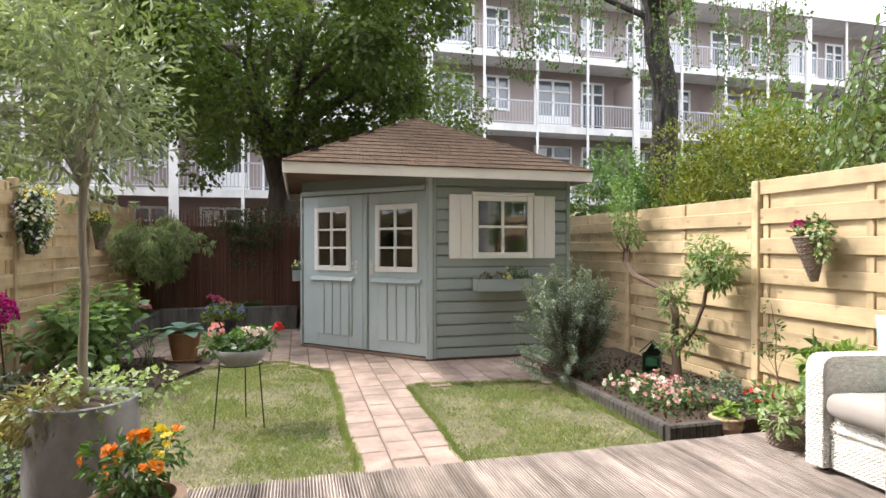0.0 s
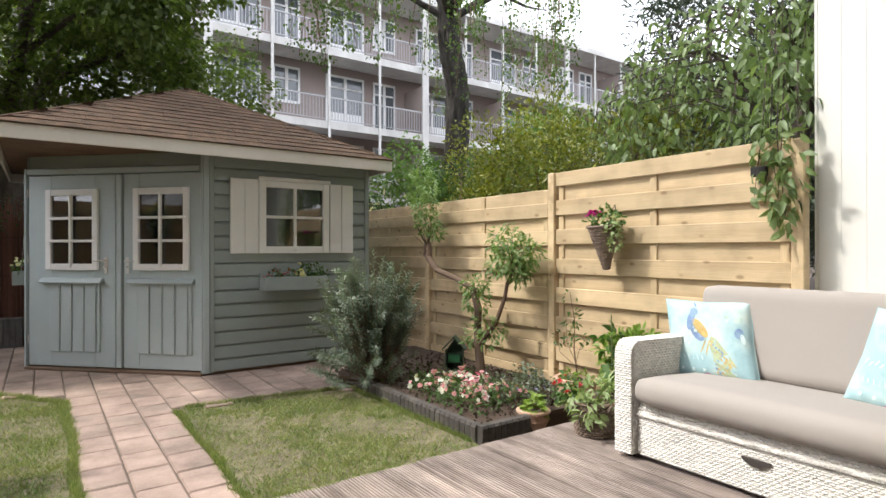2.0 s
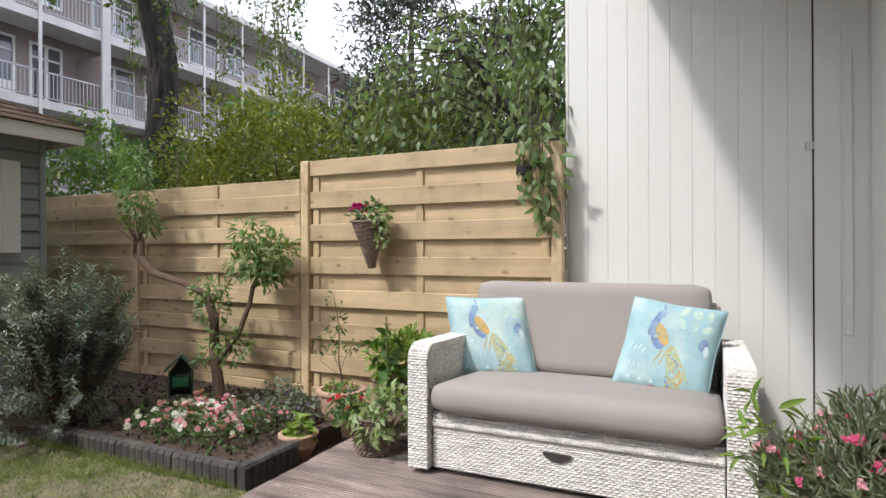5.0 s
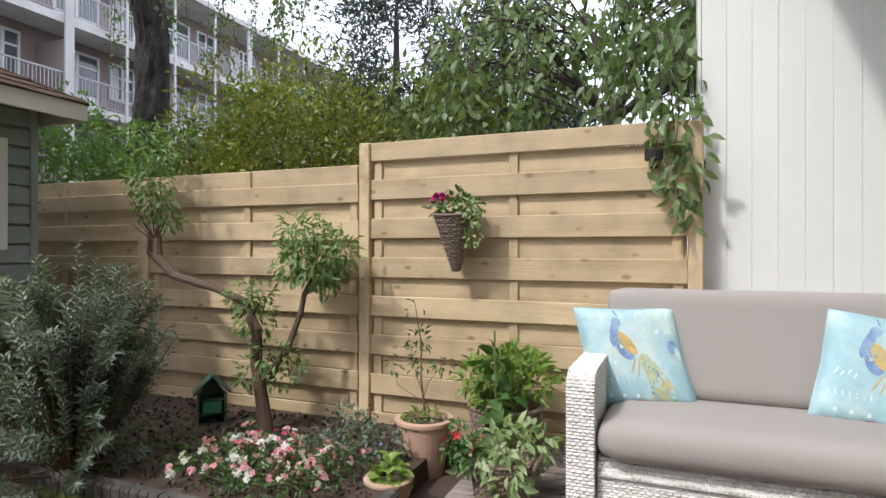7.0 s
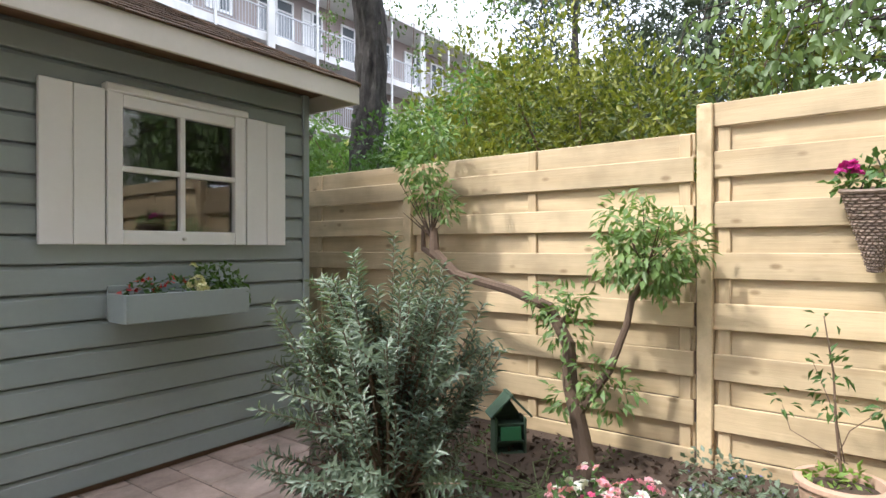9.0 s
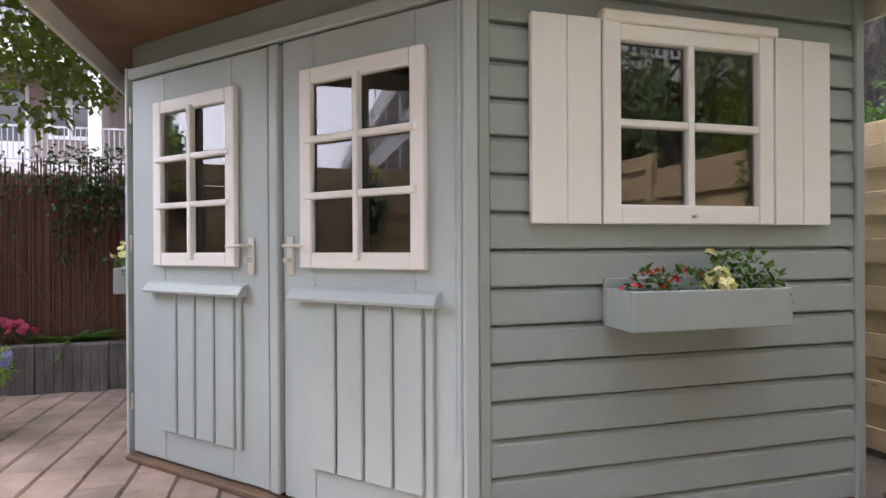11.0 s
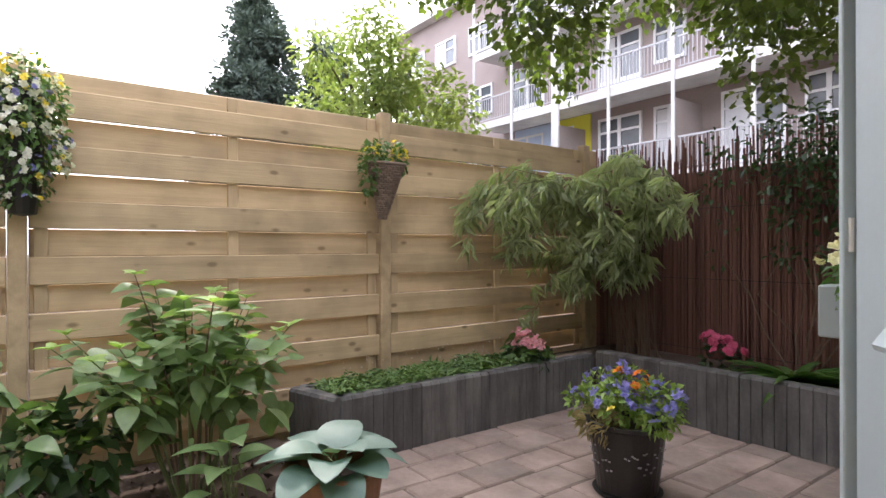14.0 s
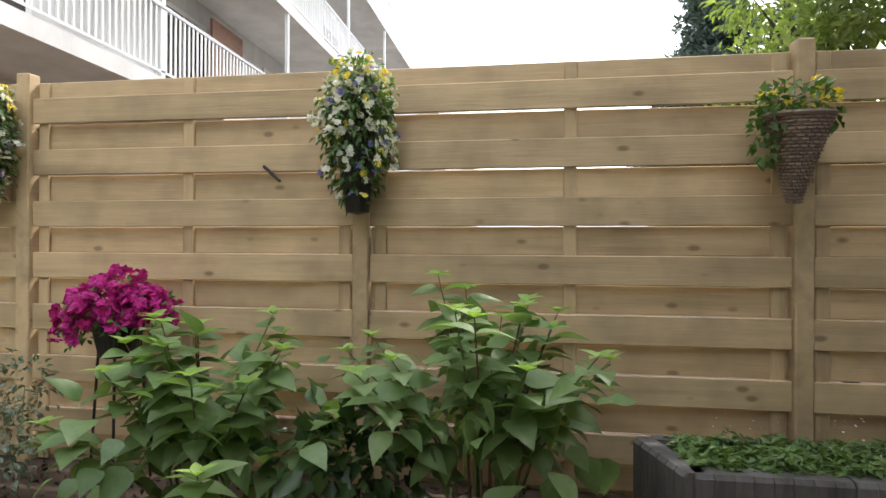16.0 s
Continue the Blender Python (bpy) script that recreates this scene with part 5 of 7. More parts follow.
part("trunk", Geo().tube([(0.0, 0, 0.55), (-0.008, 0.01, 0.8), (0.004, 0.0, 1.05), (-0.008, 0.0, 1.25), (0.0, 0, 1.45)], [0.019, 0.016, 0.014, 0.0135, 0.015], 10), OLIVE_BARK, olive, "pale slender trunk")
lim = Geo()
tips = []
for k in range(16):
    a, up = RNG.uniform(0, 6.28), RNG.uniform(0.15, 0.75)
    t = (0.03 + math.cos(a) * RNG.uniform(0.15, 0.42), math.sin(a) * RNG.uniform(0.15, 0.42), 1.42 + up)
    tips.append(t)
    lim.tube([(0.0, 0, 1.42), ((t[0]) * 0.35, t[1] * 0.35, 1.46 + up * 0.4), t], [0.007, 0.005, 0.002], 6, False)
tagged(part("branches", lim, OLIVE_BARK, olive), kind="stuff")
foliage("leaves", [(*t, 0.16) for t in tips] + [(0.03, 0, 1.80, 0.34), (0.0, 0.0, 1.55, 0.24)], 4000, 0.046, 0.013, G_OLIVE, olive, down=0.1, flat=0.3, shell=0.2)
foliage("underplanting", [(0.12 * math.cos(a), 0.12 * math.sin(a), 0.66, 0.09) for a in (0.3, 1.5, 2.6, 4.0, 5.3)] + [(0.24, 0.05, 0.66, 0.08), (-0.2, -0.1, 0.6, 0.09)], 500, 0.03, 0.022, G_PALE, olive, down=0.3)
foliage("dry_moss", [(-0.1, -0.1, 0.62, 0.1), (-0.2, 0.0, 0.6, 0.06)], 500, 0.05, 0.004, leafy("dry_straw", (0.30, 0.24, 0.14), (0.45, 0.38, 0.24), 0.8), olive, flat=0.8)
blooms([(-0.2, -0.12, 0.6, 0.06), (-0.1, 0.1, 0.66, 0.09)], 40, 0.02, F_WHITE, olive)

# orange pansies in a terracotta pot
pan = thing("orange_pansies", "orange and yellow pansies in a terracotta pot on the deck", "potted plant", (-0.79, 1.97, DECK_Z))
pot(pan, 0.105, 0.14, 0.37, TERRACOTTA)
bl = [(0, 0, 0.46, 0.11), (0.07, 0.05, 0.5, 0.08), (-0.08, 0.02, 0.5, 0.08), (0.0, -0.07, 0.48, 0.08)]
foliage("leaves", bl + [(0, 0, 0.40, 0.10)], 430, 0.042, 0.016, G_MID, pan)
blooms(bl, 18, 0.055, F_ORANGE, pan, shape=ROUND, outward=1.0)
blooms(bl[1:2], 6, 0.05, F_YELLOW, pan, shape=ROUND, outward=1.0)
stalks(pan, (0, 0, 0.35), [(0.1 * math.cos(a), 0.1 * math.sin(a), 0.56) for a in range(6)], 0.003, STEM)

# bowl of geraniums on a thin iron stand
bowl = thing("flower_stand", "thin black wire stand carrying a grey bowl of geraniums", "plant stand", (-0.66, 4.22, -0.01))
for ang in (200, 330, 85):
    a = radians(ang)
    part("leg", Geo().tube([(0.19 * math.cos(a), 0.19 * math.sin(a), 0), (0.15 * math.cos(a), 0.15 * math.sin(a), 0.46)], 0.005, 6), BLACK_METAL, bowl)
part("ring", Geo().tube([(0.155 * math.cos(a), 0.155 * math.sin(a), 0.455) for a in [2 * math.pi * k / 20 for k in range(21)]], 0.005, 6, False), BLACK_METAL, bowl)
part("bowl", Geo().lathe([(0, 0.44), (0.11, 0.45), (0.165, 0.50), (0.185, 0.56), (0.178, 0.562), (0.15, 0.53), (0, 0.52)], 28), ZINC, bowl, "grey-green stone bowl", smooth=True)
bl = [(-0.1, 0, 0.6, 0.09), (0.08, 0.02, 0.6, 0.1), (0.0, -0.06, 0.6, 0.1), (-0.19, -0.02, 0.6, 0.08), (0.18, 0.02, 0.62, 0.07)]
foliage("leaves", bl, 380, 0.05, 0.045, G_MID, bowl)
blooms([(-0.16, -0.05, 0.70, 0.05)], 34, 0.032, F_PINK, bowl, outward=1, top_only=-0.5, shape=ROUND)
blooms([(0.04, -0.06, 0.67, 0.05), (0.12, -0.04, 0.66, 0.05)], 60, 0.030, petal("petal_pale_pink", (0.75, 0.55, 0.62), (0.85, 0.78, 0.80)), bowl, outward=1, top_only=-0.3, shape=ROUND)
blooms([(0.26, 0.02, 0.70, 0.035)], 26, 0.03, F_RED, bowl, outward=1, top_only=-0.6, shape=ROUND)
stalks(bowl, (0, 0, 0.52), [(-0.16, -0.05, 0.7), (0.04, -0.06, 0.67), (0.12, -0.04, 0.66), (0.26, 0.02, 0.69)], 0.003, STEM)

# hosta in a wide terracotta pot
hosta = thing("hosta", "blue-green hosta in a wide terracotta pot on a saucer", "potted plant", (-1.49, 6.73, 0.02))
part("saucer", Geo().lathe([(0, 0), (0.17, 0), (0.2, 0.03), (0.19, 0.03), (0.165, 0.012), (0, 0.012)], 24), TERRACOTTA, hosta)
pot(hosta, 0.120, 0.165, 0.30, material("brown_terracotta", (0.25, 0.125, 0.065), 0.8, 0, 0.2, 5, 50, 0.3), 0.012, 1.05).location.z = 0.012
k = 15
a = np.arange(k) * 2.4 + RNG.uniform(-0.2, 0.2, k)
lift = np.linspace(0.8, -0.1, k)
out = np.linspace(0.02, 0.13, k)
d = np.column_stack([np.cos(a), np.sin(a), lift])
c0 = np.column_stack([out * np.cos(a), out * np.sin(a), 0.315 + 0.05 * lift])
stalks(hosta, (0, 0, 0.27), [tuple(q) for q in c0], 0.004, STEM)
scatter_parts("leaf", c0, d, np.column_stack([-np.cos(a) * lift, -np.sin(a) * lift, np.ones(k)]), RNG.uniform(0.14, 0.185, k), RNG.uniform(0.13, 0.165, k), leaf_shape("heart", 10, 0.22, 0.42), G_HOSTA, hosta, True)

# pansies in a black pot
pz = thing("violet_pansies", "violet and orange pansies in a black embossed pot", "potted plant", (-1.22, 8.0, 0.0))
part("pot", Geo().lathe([(0, 0.02), (0.125, 0.02), (0.13, 0.03), (0.165, 0.30), (0.178, 0.31), (0.178, 0.325), (0.16, 0.325), (0.15, 0.27), (0, 0.27)], 30), material("black_glazed", (0.018, 0.016, 0.015), 0.35, 0, 0.2, 20, 80, 0.6), pz)
orn = Geo()
for k in range(70):
    a, h = RNG.uniform(0, 6.28), RNG.uniform(0.13, 0.24)
    r = 0.127 + 0.13 * h + 0.004
    t = RNG.uniform(-0.5, 0.5)
    orn.tube([(r * math.cos(a), r * math.sin(a), h), (r * math.cos(a + 0.06), r * math.sin(a + 0.06), h + 0.012 * t)], 0.0035, 5)
tagged(part("ornament", orn, ZINC, pz, "small grey relief pattern"), kind="stuff")
part("saucer", Geo().lathe([(0, 0), (0.13, 0), (0.15, 0.02), (0, 0.018)], 24), BLACK_METAL, pz)
part("soil", Geo().lathe([(0.155, 0.29), (0, 0.31)], 16), SOIL, pz)
bl = [(0.0, 0.0, 0.42, 0.12), (-0.13, 0.0, 0.42, 0.09), (0.14, 0.02, 0.41, 0.10), (0.02, -0.1, 0.41, 0.08), (-0.22, -0.05, 0.36, 0.06), (0.2, -0.06, 0.38, 0.07)]
foliage("leaves", bl, 900, 0.04, 0.02, G_BRIGHT, pz, flat=0.4)
blooms(bl, 64, 0.05, F_BLUE, pz, shape=ROUND, outward=1, top_only=0)
blooms([(0.03, -0.02, 0.45, 0.1)], 12, 0.05, F_ORANGE, pz, shape=ROUND, outward=1, top_only=0.2)
blooms([(0.05, -0.08, 0.38, 0.11)], 4, 0.04, F_YELLOW, pz, shape=ROUND, outward=1)
foliage("dry_moss", [(-0.1, -0.1, 0.31, 0.06), (0, -0.13, 0.31, 0.05)], 260, 0.05, 0.004, bpy.data.materials["dry_straw"], pz, flat=0.8)

# terracotta pots by the flower bed
sp = thing("strawberry_pot", "bulbous terracotta pot with a bright green leafy plant", "potted plant", (2.67, 3.255, -0.05))
pot(sp, 0.072, 0.104, 0.14, TERRACOTTA, 0.014, 1.25)
foliage("leaves", [(0, 0, 0.145, 0.07)], 52, 0.065, 0.06, G_BRIGHT, sp, shape=BIG_LEAF, down=0.0, flat=0.8)
tp = thing("sapling_pot", "wide terracotta pot with a thin sapling", "potted plant", (3.11, 3.26, -0.05))
pot(tp, 0.10, 0.145, 0.30, TERRACOTTA, 0.018, 1.05)
part("stem", Geo().tube([(0.02, 0, 0.25), (0.0, 0.02, 0.5), (0.02, 0.03, 0.7), (0.0, 0.06, 0.92)], [0.006, 0.005, 0.004, 0.002], 6), TWIG, tp)
stalks(tp, (0.01, 0, 0.36), [(0.02, 0.20, 0.55), (-0.05, -0.14, 0.62), (0.0, 0.1, 0.75)], 0.0025, TWIG)
foliage("leaves", [(0.0, 0.03, 0.60, 0.07), (0, 0.04, 0.72, 0.06), (0.0, 0.06, 0.9, 0.05), (0.02, 0.20, 0.55, 0.05), (-0.05, -0.14, 0.60, 0.05)], 85, 0.045, 0.016, G_MID, tp)
foliage("undergrowth", [(0.0, 0.06, 0.28, 0.06), (0.03, -0.03, 0.28, 0.05)], 120, 0.05, 0.02, G_BRIGHT, tp)
b1 = thing("ivy_basket", "brown wicker basket with pale ivy and red flowers", "plant basket", (2.62, 2.69, DECK_Z))
wicker_pot(b1, 0.105, 0.140, 0.20, None, 26, 14)
part("handle", Geo().tube([(-0.05, -0.14, 0.17), (-0.03, -0.17, 0.22), (0.03, -0.17, 0.22), (0.05, -0.14, 0.17)], 0.008, 6), WICKER, b1)
part("soil", Geo().lathe([(0.13, 0.17), (0, 0.18)], 16), SOIL, b1)
bl = [(0, -0.02, 0.21, 0.12), (-0.08, 0.08, 0.20, 0.08), (0.08, -0.1, 0.23, 0.10), (-0.12, -0.05, 0.17, 0.08)]
foliage("leaves", bl, 340, 0.06, 0.026, G_PALE, b1, shape=leaf_shape("leaf", 3, 0.2, 0.3), down=0.3, flat=0.4)
bl2 = [(-0.06, 0.16, 0.26, 0.08), (-0.10, 0.12, 0.22, 0.06)]
foliage("geranium_leaves", bl2, 140, 0.04, 0.025, G_MID, b1)
blooms(bl2, 9, 0.05, F_RED, b1, outward=1, top_only=-0.2)
b2 = thing("laurel_basket", "wicker basket with a bushy bright green shrub", "plant basket", (3.15, 2.82, DECK_Z))
wicker_pot(b2, 0.15, 0.19, 0.27, None, 34, 18)
part("handle", Geo().tube([(-0.19, -0.05, 0.25), (-0.21, -0.03, 0.31), (-0.21, 0.03, 0.31), (-0.19, 0.05, 0.25)], 0.008, 6), WICKER, b2)
part("soil", Geo().lathe([(0.18, 0.24), (0, 0.25)], 16), SOIL, b2)
bl = [(0, 0, 0.42, 0.13), (0.0, 0.15, 0.40, 0.10), (0.0, -0.15, 0.43, 0.11), (-0.10, 0.05, 0.36, 0.09), (0.05, -0.05, 0.47, 0.10)]
foliage("leaves", bl, 760, 0.060, 0.021, G_BRIGHT, b2, shape=leaf_shape("leaf", 3, 0.2, 0.2), down=-0.3, flat=0.4)
foliage("climber_leaves", [(-0.2, -0.02, 0.34, 0.1), (-0.2, 0.0, 0.5, 0.09), (-0.2, -0.05, 0.2, 0.09)], 60, 0.08, 0.06, G_MID, b2, shape=BIG_LEAF, down=0.4)
stalks(b2, (0, 0, 0.26), [(b[0], b[1], b[2] + 0.05) for b in bl], 0.005, TWIG)
part("cane", Geo().tube([(-0.2, -0.01, 0.2), (-0.2, 0.0, 0.68)], 0.005, 5), STEM, b2)
pk = thing("carnation_pot", "terracotta pot crowded with pink carnations and white flowers", "potted plant", (2.14, 0.68, DECK_Z))
pot(pk, 0.12, 0.17, 0.26, TERRACOTTA, 0.02)
bl = [(0, 0, 0.36, 0.17), (0.0, -0.2, 0.36, 0.17), (0.05, 0.14, 0.34, 0.12), (0.1, -0.1, 0.48, 0.14), (-0.1, -0.1, 0.32, 0.14)]
foliage("leaves", bl, 2600, 0.06, 0.008, leafy("carnation_leaf", (0.20, 0.26, 0.17), (0.42, 0.48, 0.36), 0.5), pk, down=-0.6, flat=0.2, shell=0.2)
foliage("tall_leaves", [(0.05, 0.2, 0.42, 0.12), (0.02, 0.22, 0.55, 0.07)], 40, 0.08, 0.018, G_BRIGHT, pk, shape=BIG_LEAF, down=0.2)
stalks(pk, (0, -0.05, 0.25), [(0.12 * math.cos(k), -0.1 + 0.22 * math.sin(k * 1.7), 0.55 + 0.1 * math.sin(k * 3)) for k in range(22)], 0.003, STEM)
blooms(bl, 62, 0.038, F_ROSE, pk, shape=ROUND, outward=1)
blooms(bl, 40, 0.038, F_PINK, pk, shape=ROUND, outward=1)
blooms([(-0.1, -0.2, 0.3, 0.12)], 12, 0.045, F_WHITE, pk, shape=ROUND, outward=1)

# wall baskets and flower towers
def cone_basket(at, turn, label, flowers, cat="wall basket", trail=1):
    t = thing("wall_basket", label, cat, at, turn, "cone baskets on the fences")
    h, r = 0.33, 0.115
    g = Geo().lathe([(0.0, 0.0), (0.02, 0.005), (r - 0.006, h), (r - 0.02, h), (0.03, 0.06), (0, 0.05)], 18)
    weave(g, lambda u, v: ((0.022 + (r - 0.022) * v) * math.cos(2 * math.pi * u), (0.022 + (r - 0.022) * v) * math.sin(2 * math.pi * u), v * h), 20, 26, 0.006)
    b = part("basket", g, WICKER, t, "brown woven cone", at=pose(0, 0, 0, 7, 0, 0))
    part("rim", Geo().tube([(r * math.cos(a), r * math.sin(a), h) for a in [2 * math.pi * k / 20 for k in range(21)]], 0.009, 6, False), WICKER, b)
    part("hanger", Geo().tube([(-0.05, 0.04, h), (-0.01, 0.09, h + 0.13), (0.0, 0.1, h + 0.16), (0.01, 0.09, h + 0.13), (0.05, 0.04, h)], 0.003, 5), BLACK_METAL, t)
    bl = [(0, -0.02, h + 0.04, 0.1), (-0.08, -0.02, h + 0.03, 0.07), (0.08, -0.03, h + 0.02, 0.08)]
    foliage("leaves", bl, 220, 0.04, 0.028, G_MID, t, down=0.3)
    foliage("trailing_leaves", [(0.11 * trail, -0.05, h - 0.05, 0.06), (0.12 * trail, -0.05, h - 0.14, 0.045), (0.1 * trail, -0.07, h + 0.02, 0.07)], 150, 0.032, 0.026, G_PALE if flowers is F_MAGENTA else G_MID, t, down=0.6)
    blooms(bl if flowers is not F_MAGENTA else [(-0.09, -0.03, h + 0.05, 0.06)], 16, 0.045, flowers, t, shape=ROUND, outward=1)
    return t


cone_basket((RIGHT_X - 0.13, 3.16, 1.035), -90, "brown wicker cone basket with trailing green and magenta petunias", F_MAGENTA)
cone_basket((LEFT_X + 0.19, 7.58, 1.245), 90, "brown wicker cone basket with yellow pansies on the fence post", F_YELLOW, trail=-1)


def flower_tower(at, label):
    t = thing("flower_tower", label, "hanging flowers", at, 0, "flower bags on the fence posts")
    part("bag", Geo().lathe([(0.0, -0.58), (0.05, -0.57), (0.075, -0.4), (0.075, -0.1), (0.06, 0.0), (0, 0.01)], 14), BLACK_METAL, t)
    bl = [(0.02, 0.02 * math.sin(k * 2.1), -0.02 - 0.075 * k, (0.12, 0.145, 0.16, 0.16, 0.145, 0.12, 0.09)[k]) for k in range(7)] + [(0.03, 0.06, -0.1, 0.1), (0.03, -0.06, -0.2, 0.1)]
    foliage("leaves", bl, 1500, 0.035, 0.018, G_MID, t, down=0.6, shell=0.5)
    blooms(bl, 290, 0.036, F_WHITE, t, shape=ROUND, outward=1, top_only=-0.5)
    blooms(bl, 60, 0.032, F_BLUE, t, shape=ROUND, outward=1, top_only=-0.5)
    blooms(bl[:2], 26, 0.034, F_YELLOW, t, shape=ROUND, outward=1, top_only=0.1)
    blooms(bl, 16, 0.030, F_YELLOW, t, shape=ROUND, outward=1, top_only=-0.5)
    part("hook", Geo().tube([(-0.1, 0, 0.06), (0.0, 0, 0.1), (0.03, 0, 0.04)], 0.003, 5), BLACK_METAL, t)


flower_tower((LEFT_X + 0.17, 5.87, 1.79), "hanging bag of white, violet and yellow violas")
flower_tower((LEFT_X + 0.17, 4.03, 1.79), "hanging bag of violas on the fence post")

# magenta petunias on a stand
pet = thing("petunia_stand", "ball of magenta petunias in a dark pot on thin legs", "plant stand", (-2.53, 4.83, 0.03))
pet.scale = (1.06, 1.06, 1.01)
part("pot", Geo().lathe([(0, 0.56), (0.07, 0.56), (0.10, 0.70), (0.095, 0.70), (0.07, 0.6), (0, 0.6)], 20), BLACK_METAL, pet)
for ang in (30, 150, 270):
    a = radians(ang)
    part("leg", Geo().tube([(0.13 * math.cos(a), 0.13 * math.sin(a), 0), (0.085 * math.cos(a), 0.085 * math.sin(a), 0.66)], 0.006, 6), BLACK_METAL, pet)
bl = [(0, 0, 0.77, 0.15), (0, 0.13, 0.75, 0.11), (0, -0.13, 0.74, 0.11), (0.1, 0, 0.74, 0.11), (0.08, -0.12, 0.68, 0.08)]
foliage("leaves", bl, 260, 0.035, 0.02, G_MID, pet)
blooms(bl, 290, 0.054, F_MAGENTA, pet, shape=ROUND, outward=1, top_only=-0.4)

# window box on the shed, and a smaller one on its side wall
box = thing("window_box", "grey-green painted window box with red and cream flowers", "window box", (1.99, S_F - 0.02, 0.785))
g = Geo().soft(-0.32, 0.32, -0.205, -0.19, 0, 0.135, 0.003).soft(-0.32, 0.32, -0.03, -0.015, 0, 0.135, 0.003).soft(-0.32, -0.305, -0.19, -0.03, 0, 0.135, 0.003).soft(0.305, 0.32, -0.19, -0.03, 0, 0.135, 0.003).box(-0.305, 0.305, -0.19, -0.03, 0.0, 0.02)
part("box", g, GREY_PAINT, box)
part("backboard", Geo().soft(-0.315, 0.315, -0.014, 0.0, 0.01, 0.17, 0.003), GREY_PAINT, box)
part("soil", Geo().box(-0.30, 0.30, -0.185, -0.035, 0.08, 0.105), SOIL, box)
bl = [(-0.2, -0.11, 0.13, 0.07), (-0.05, -0.11, 0.14, 0.07), (0.12, -0.11, 0.18, 0.08), (0.22, -0.11, 0.17, 0.09), (0.3, -0.1, 0.12, 0.07)]
foliage("leaves", bl, 420, 0.04, 0.022, G_MID, box)
blooms(bl[:2] + [(-0.26, -0.12, 0.12, 0.05)], 26, 0.032, F_RED, box, outward=1)
blooms([(0.05, -0.15, 0.155, 0.045)], 22, 0.045, F_CREAM, box, shape=ROUND, outward=1, top_only=-0.4)
blooms([(0.05, -0.1, 0.25, 0.02)], 3, 0.03, F_CREAM, box, shape=ROUND)
sb = thing("side_flower_box", "small grey box of cream flowers hung on the shed side", "window box", (S_L - 0.05, 7.72, 0.83))
part("box", Geo().soft(-0.075, 0.082, -0.12, 0.12, 0, 0.14, 0.004), GREY_PAINT, sb)
foliage("leaves", [(0, 0, 0.18, 0.09), (0, -0.06, 0.17, 0.07)], 110, 0.04, 0.02, G_MID, sb)
blooms([(-0.02, -0.06, 0.2, 0.07)], 14, 0.045, F_CREAM, sb, shape=ROUND, outward=1)
part("hanger", Geo().tube([(0.0, -0.02, 0.14), (0.02, -0.02, 0.5)], 0.002, 4), STEEL, sb)

hook = thing("iron_hook", "dark iron rod sticking out of the fence", "hook", (LEFT_X + 0.05, 5.49, 1.44))
part("rod", Geo().tube([(0, -0.10, 0), (0.03, -0.05, -0.035), (0.05, 0.0, -0.075)], [0.008, 0.009, 0.006], 8), BLACK_METAL, hook)

# spotlight on the fence, insect house in the bed
lamp = thing("spotlight", "small black spotlight box on the fence", "lamp", (RIGHT_X - 0.02, 2.10, 1.645))
part("housing", Geo().soft(-0.055, -0.015, -0.045, 0.045, -0.025, 0.035, 0.006), BLACK_METAL, lamp)
part("bracket", Geo().soft(-0.016, 0.024, -0.02, 0.02, -0.06, 0.0, 0.003), BLACK_METAL, lamp)
bh = thing("insect_house", "small dark green insect house with a pitched roof", "insect house", (3.06, 4.69, 0.065), -44)
GREEN_DARK = material("dark_green_wood", (0.045, 0.08, 0.05), 0.7, 0, 0.2, 8, 60, 0.3)
part("side", Geo().soft(-0.085, -0.07, -0.05, 0.05, 0.0, 0.19), GREEN_DARK, bh)
part("side", Geo().soft(0.07, 0.085, -0.05, 0.05, 0.0, 0.19), GREEN_DARK, bh)
part("back", Geo().add([(-0.07, 0.045, 0.0), (0.07, 0.045, 0.0), (0.07, 0.045, 0.19), (0, 0.045, 0.29), (-0.07, 0.045, 0.19)], [(0, 1, 2, 3, 4)]).box(-0.07, 0.07, 0.04, 0.05, 0, 0.18), GREEN_DARK, bh)
part("shelf", Geo().soft(-0.07, 0.07, -0.045, 0.04, 0.06, 0.07, 0.002), GREEN_DARK, bh)
part("shelf", Geo().soft(-0.07, 0.07, -0.045, 0.04, 0.0, 0.012, 0.002), GREEN_DARK, bh)
part("shelf", Geo().soft(-0.07, 0.07, -0.045, 0.04, 0.15, 0.16, 0.002), GREEN_DARK, bh)
part("door", Geo().soft(-0.055, 0.055, -0.052, -0.046, 0.075, 0.145, 0.002), material("bright_green_wood", (0.05, 0.22, 0.10), 0.6, 0, 0.1, 8, 60, 0.2), bh, "bright green slotted door")
for s in (-1, 1):
    part("roof_board", Geo().soft(-0.012, 0.155, -0.065, 0.065, -0.006, 0.006, 0.003), GREEN_DARK, bh, at=pose(0, 0, 0.305, 0, 45, 0) if s > 0 else pose(0, 0, 0.305, 0, 45, 0) @ pose(0, 0, 0, 0, 90, 0))

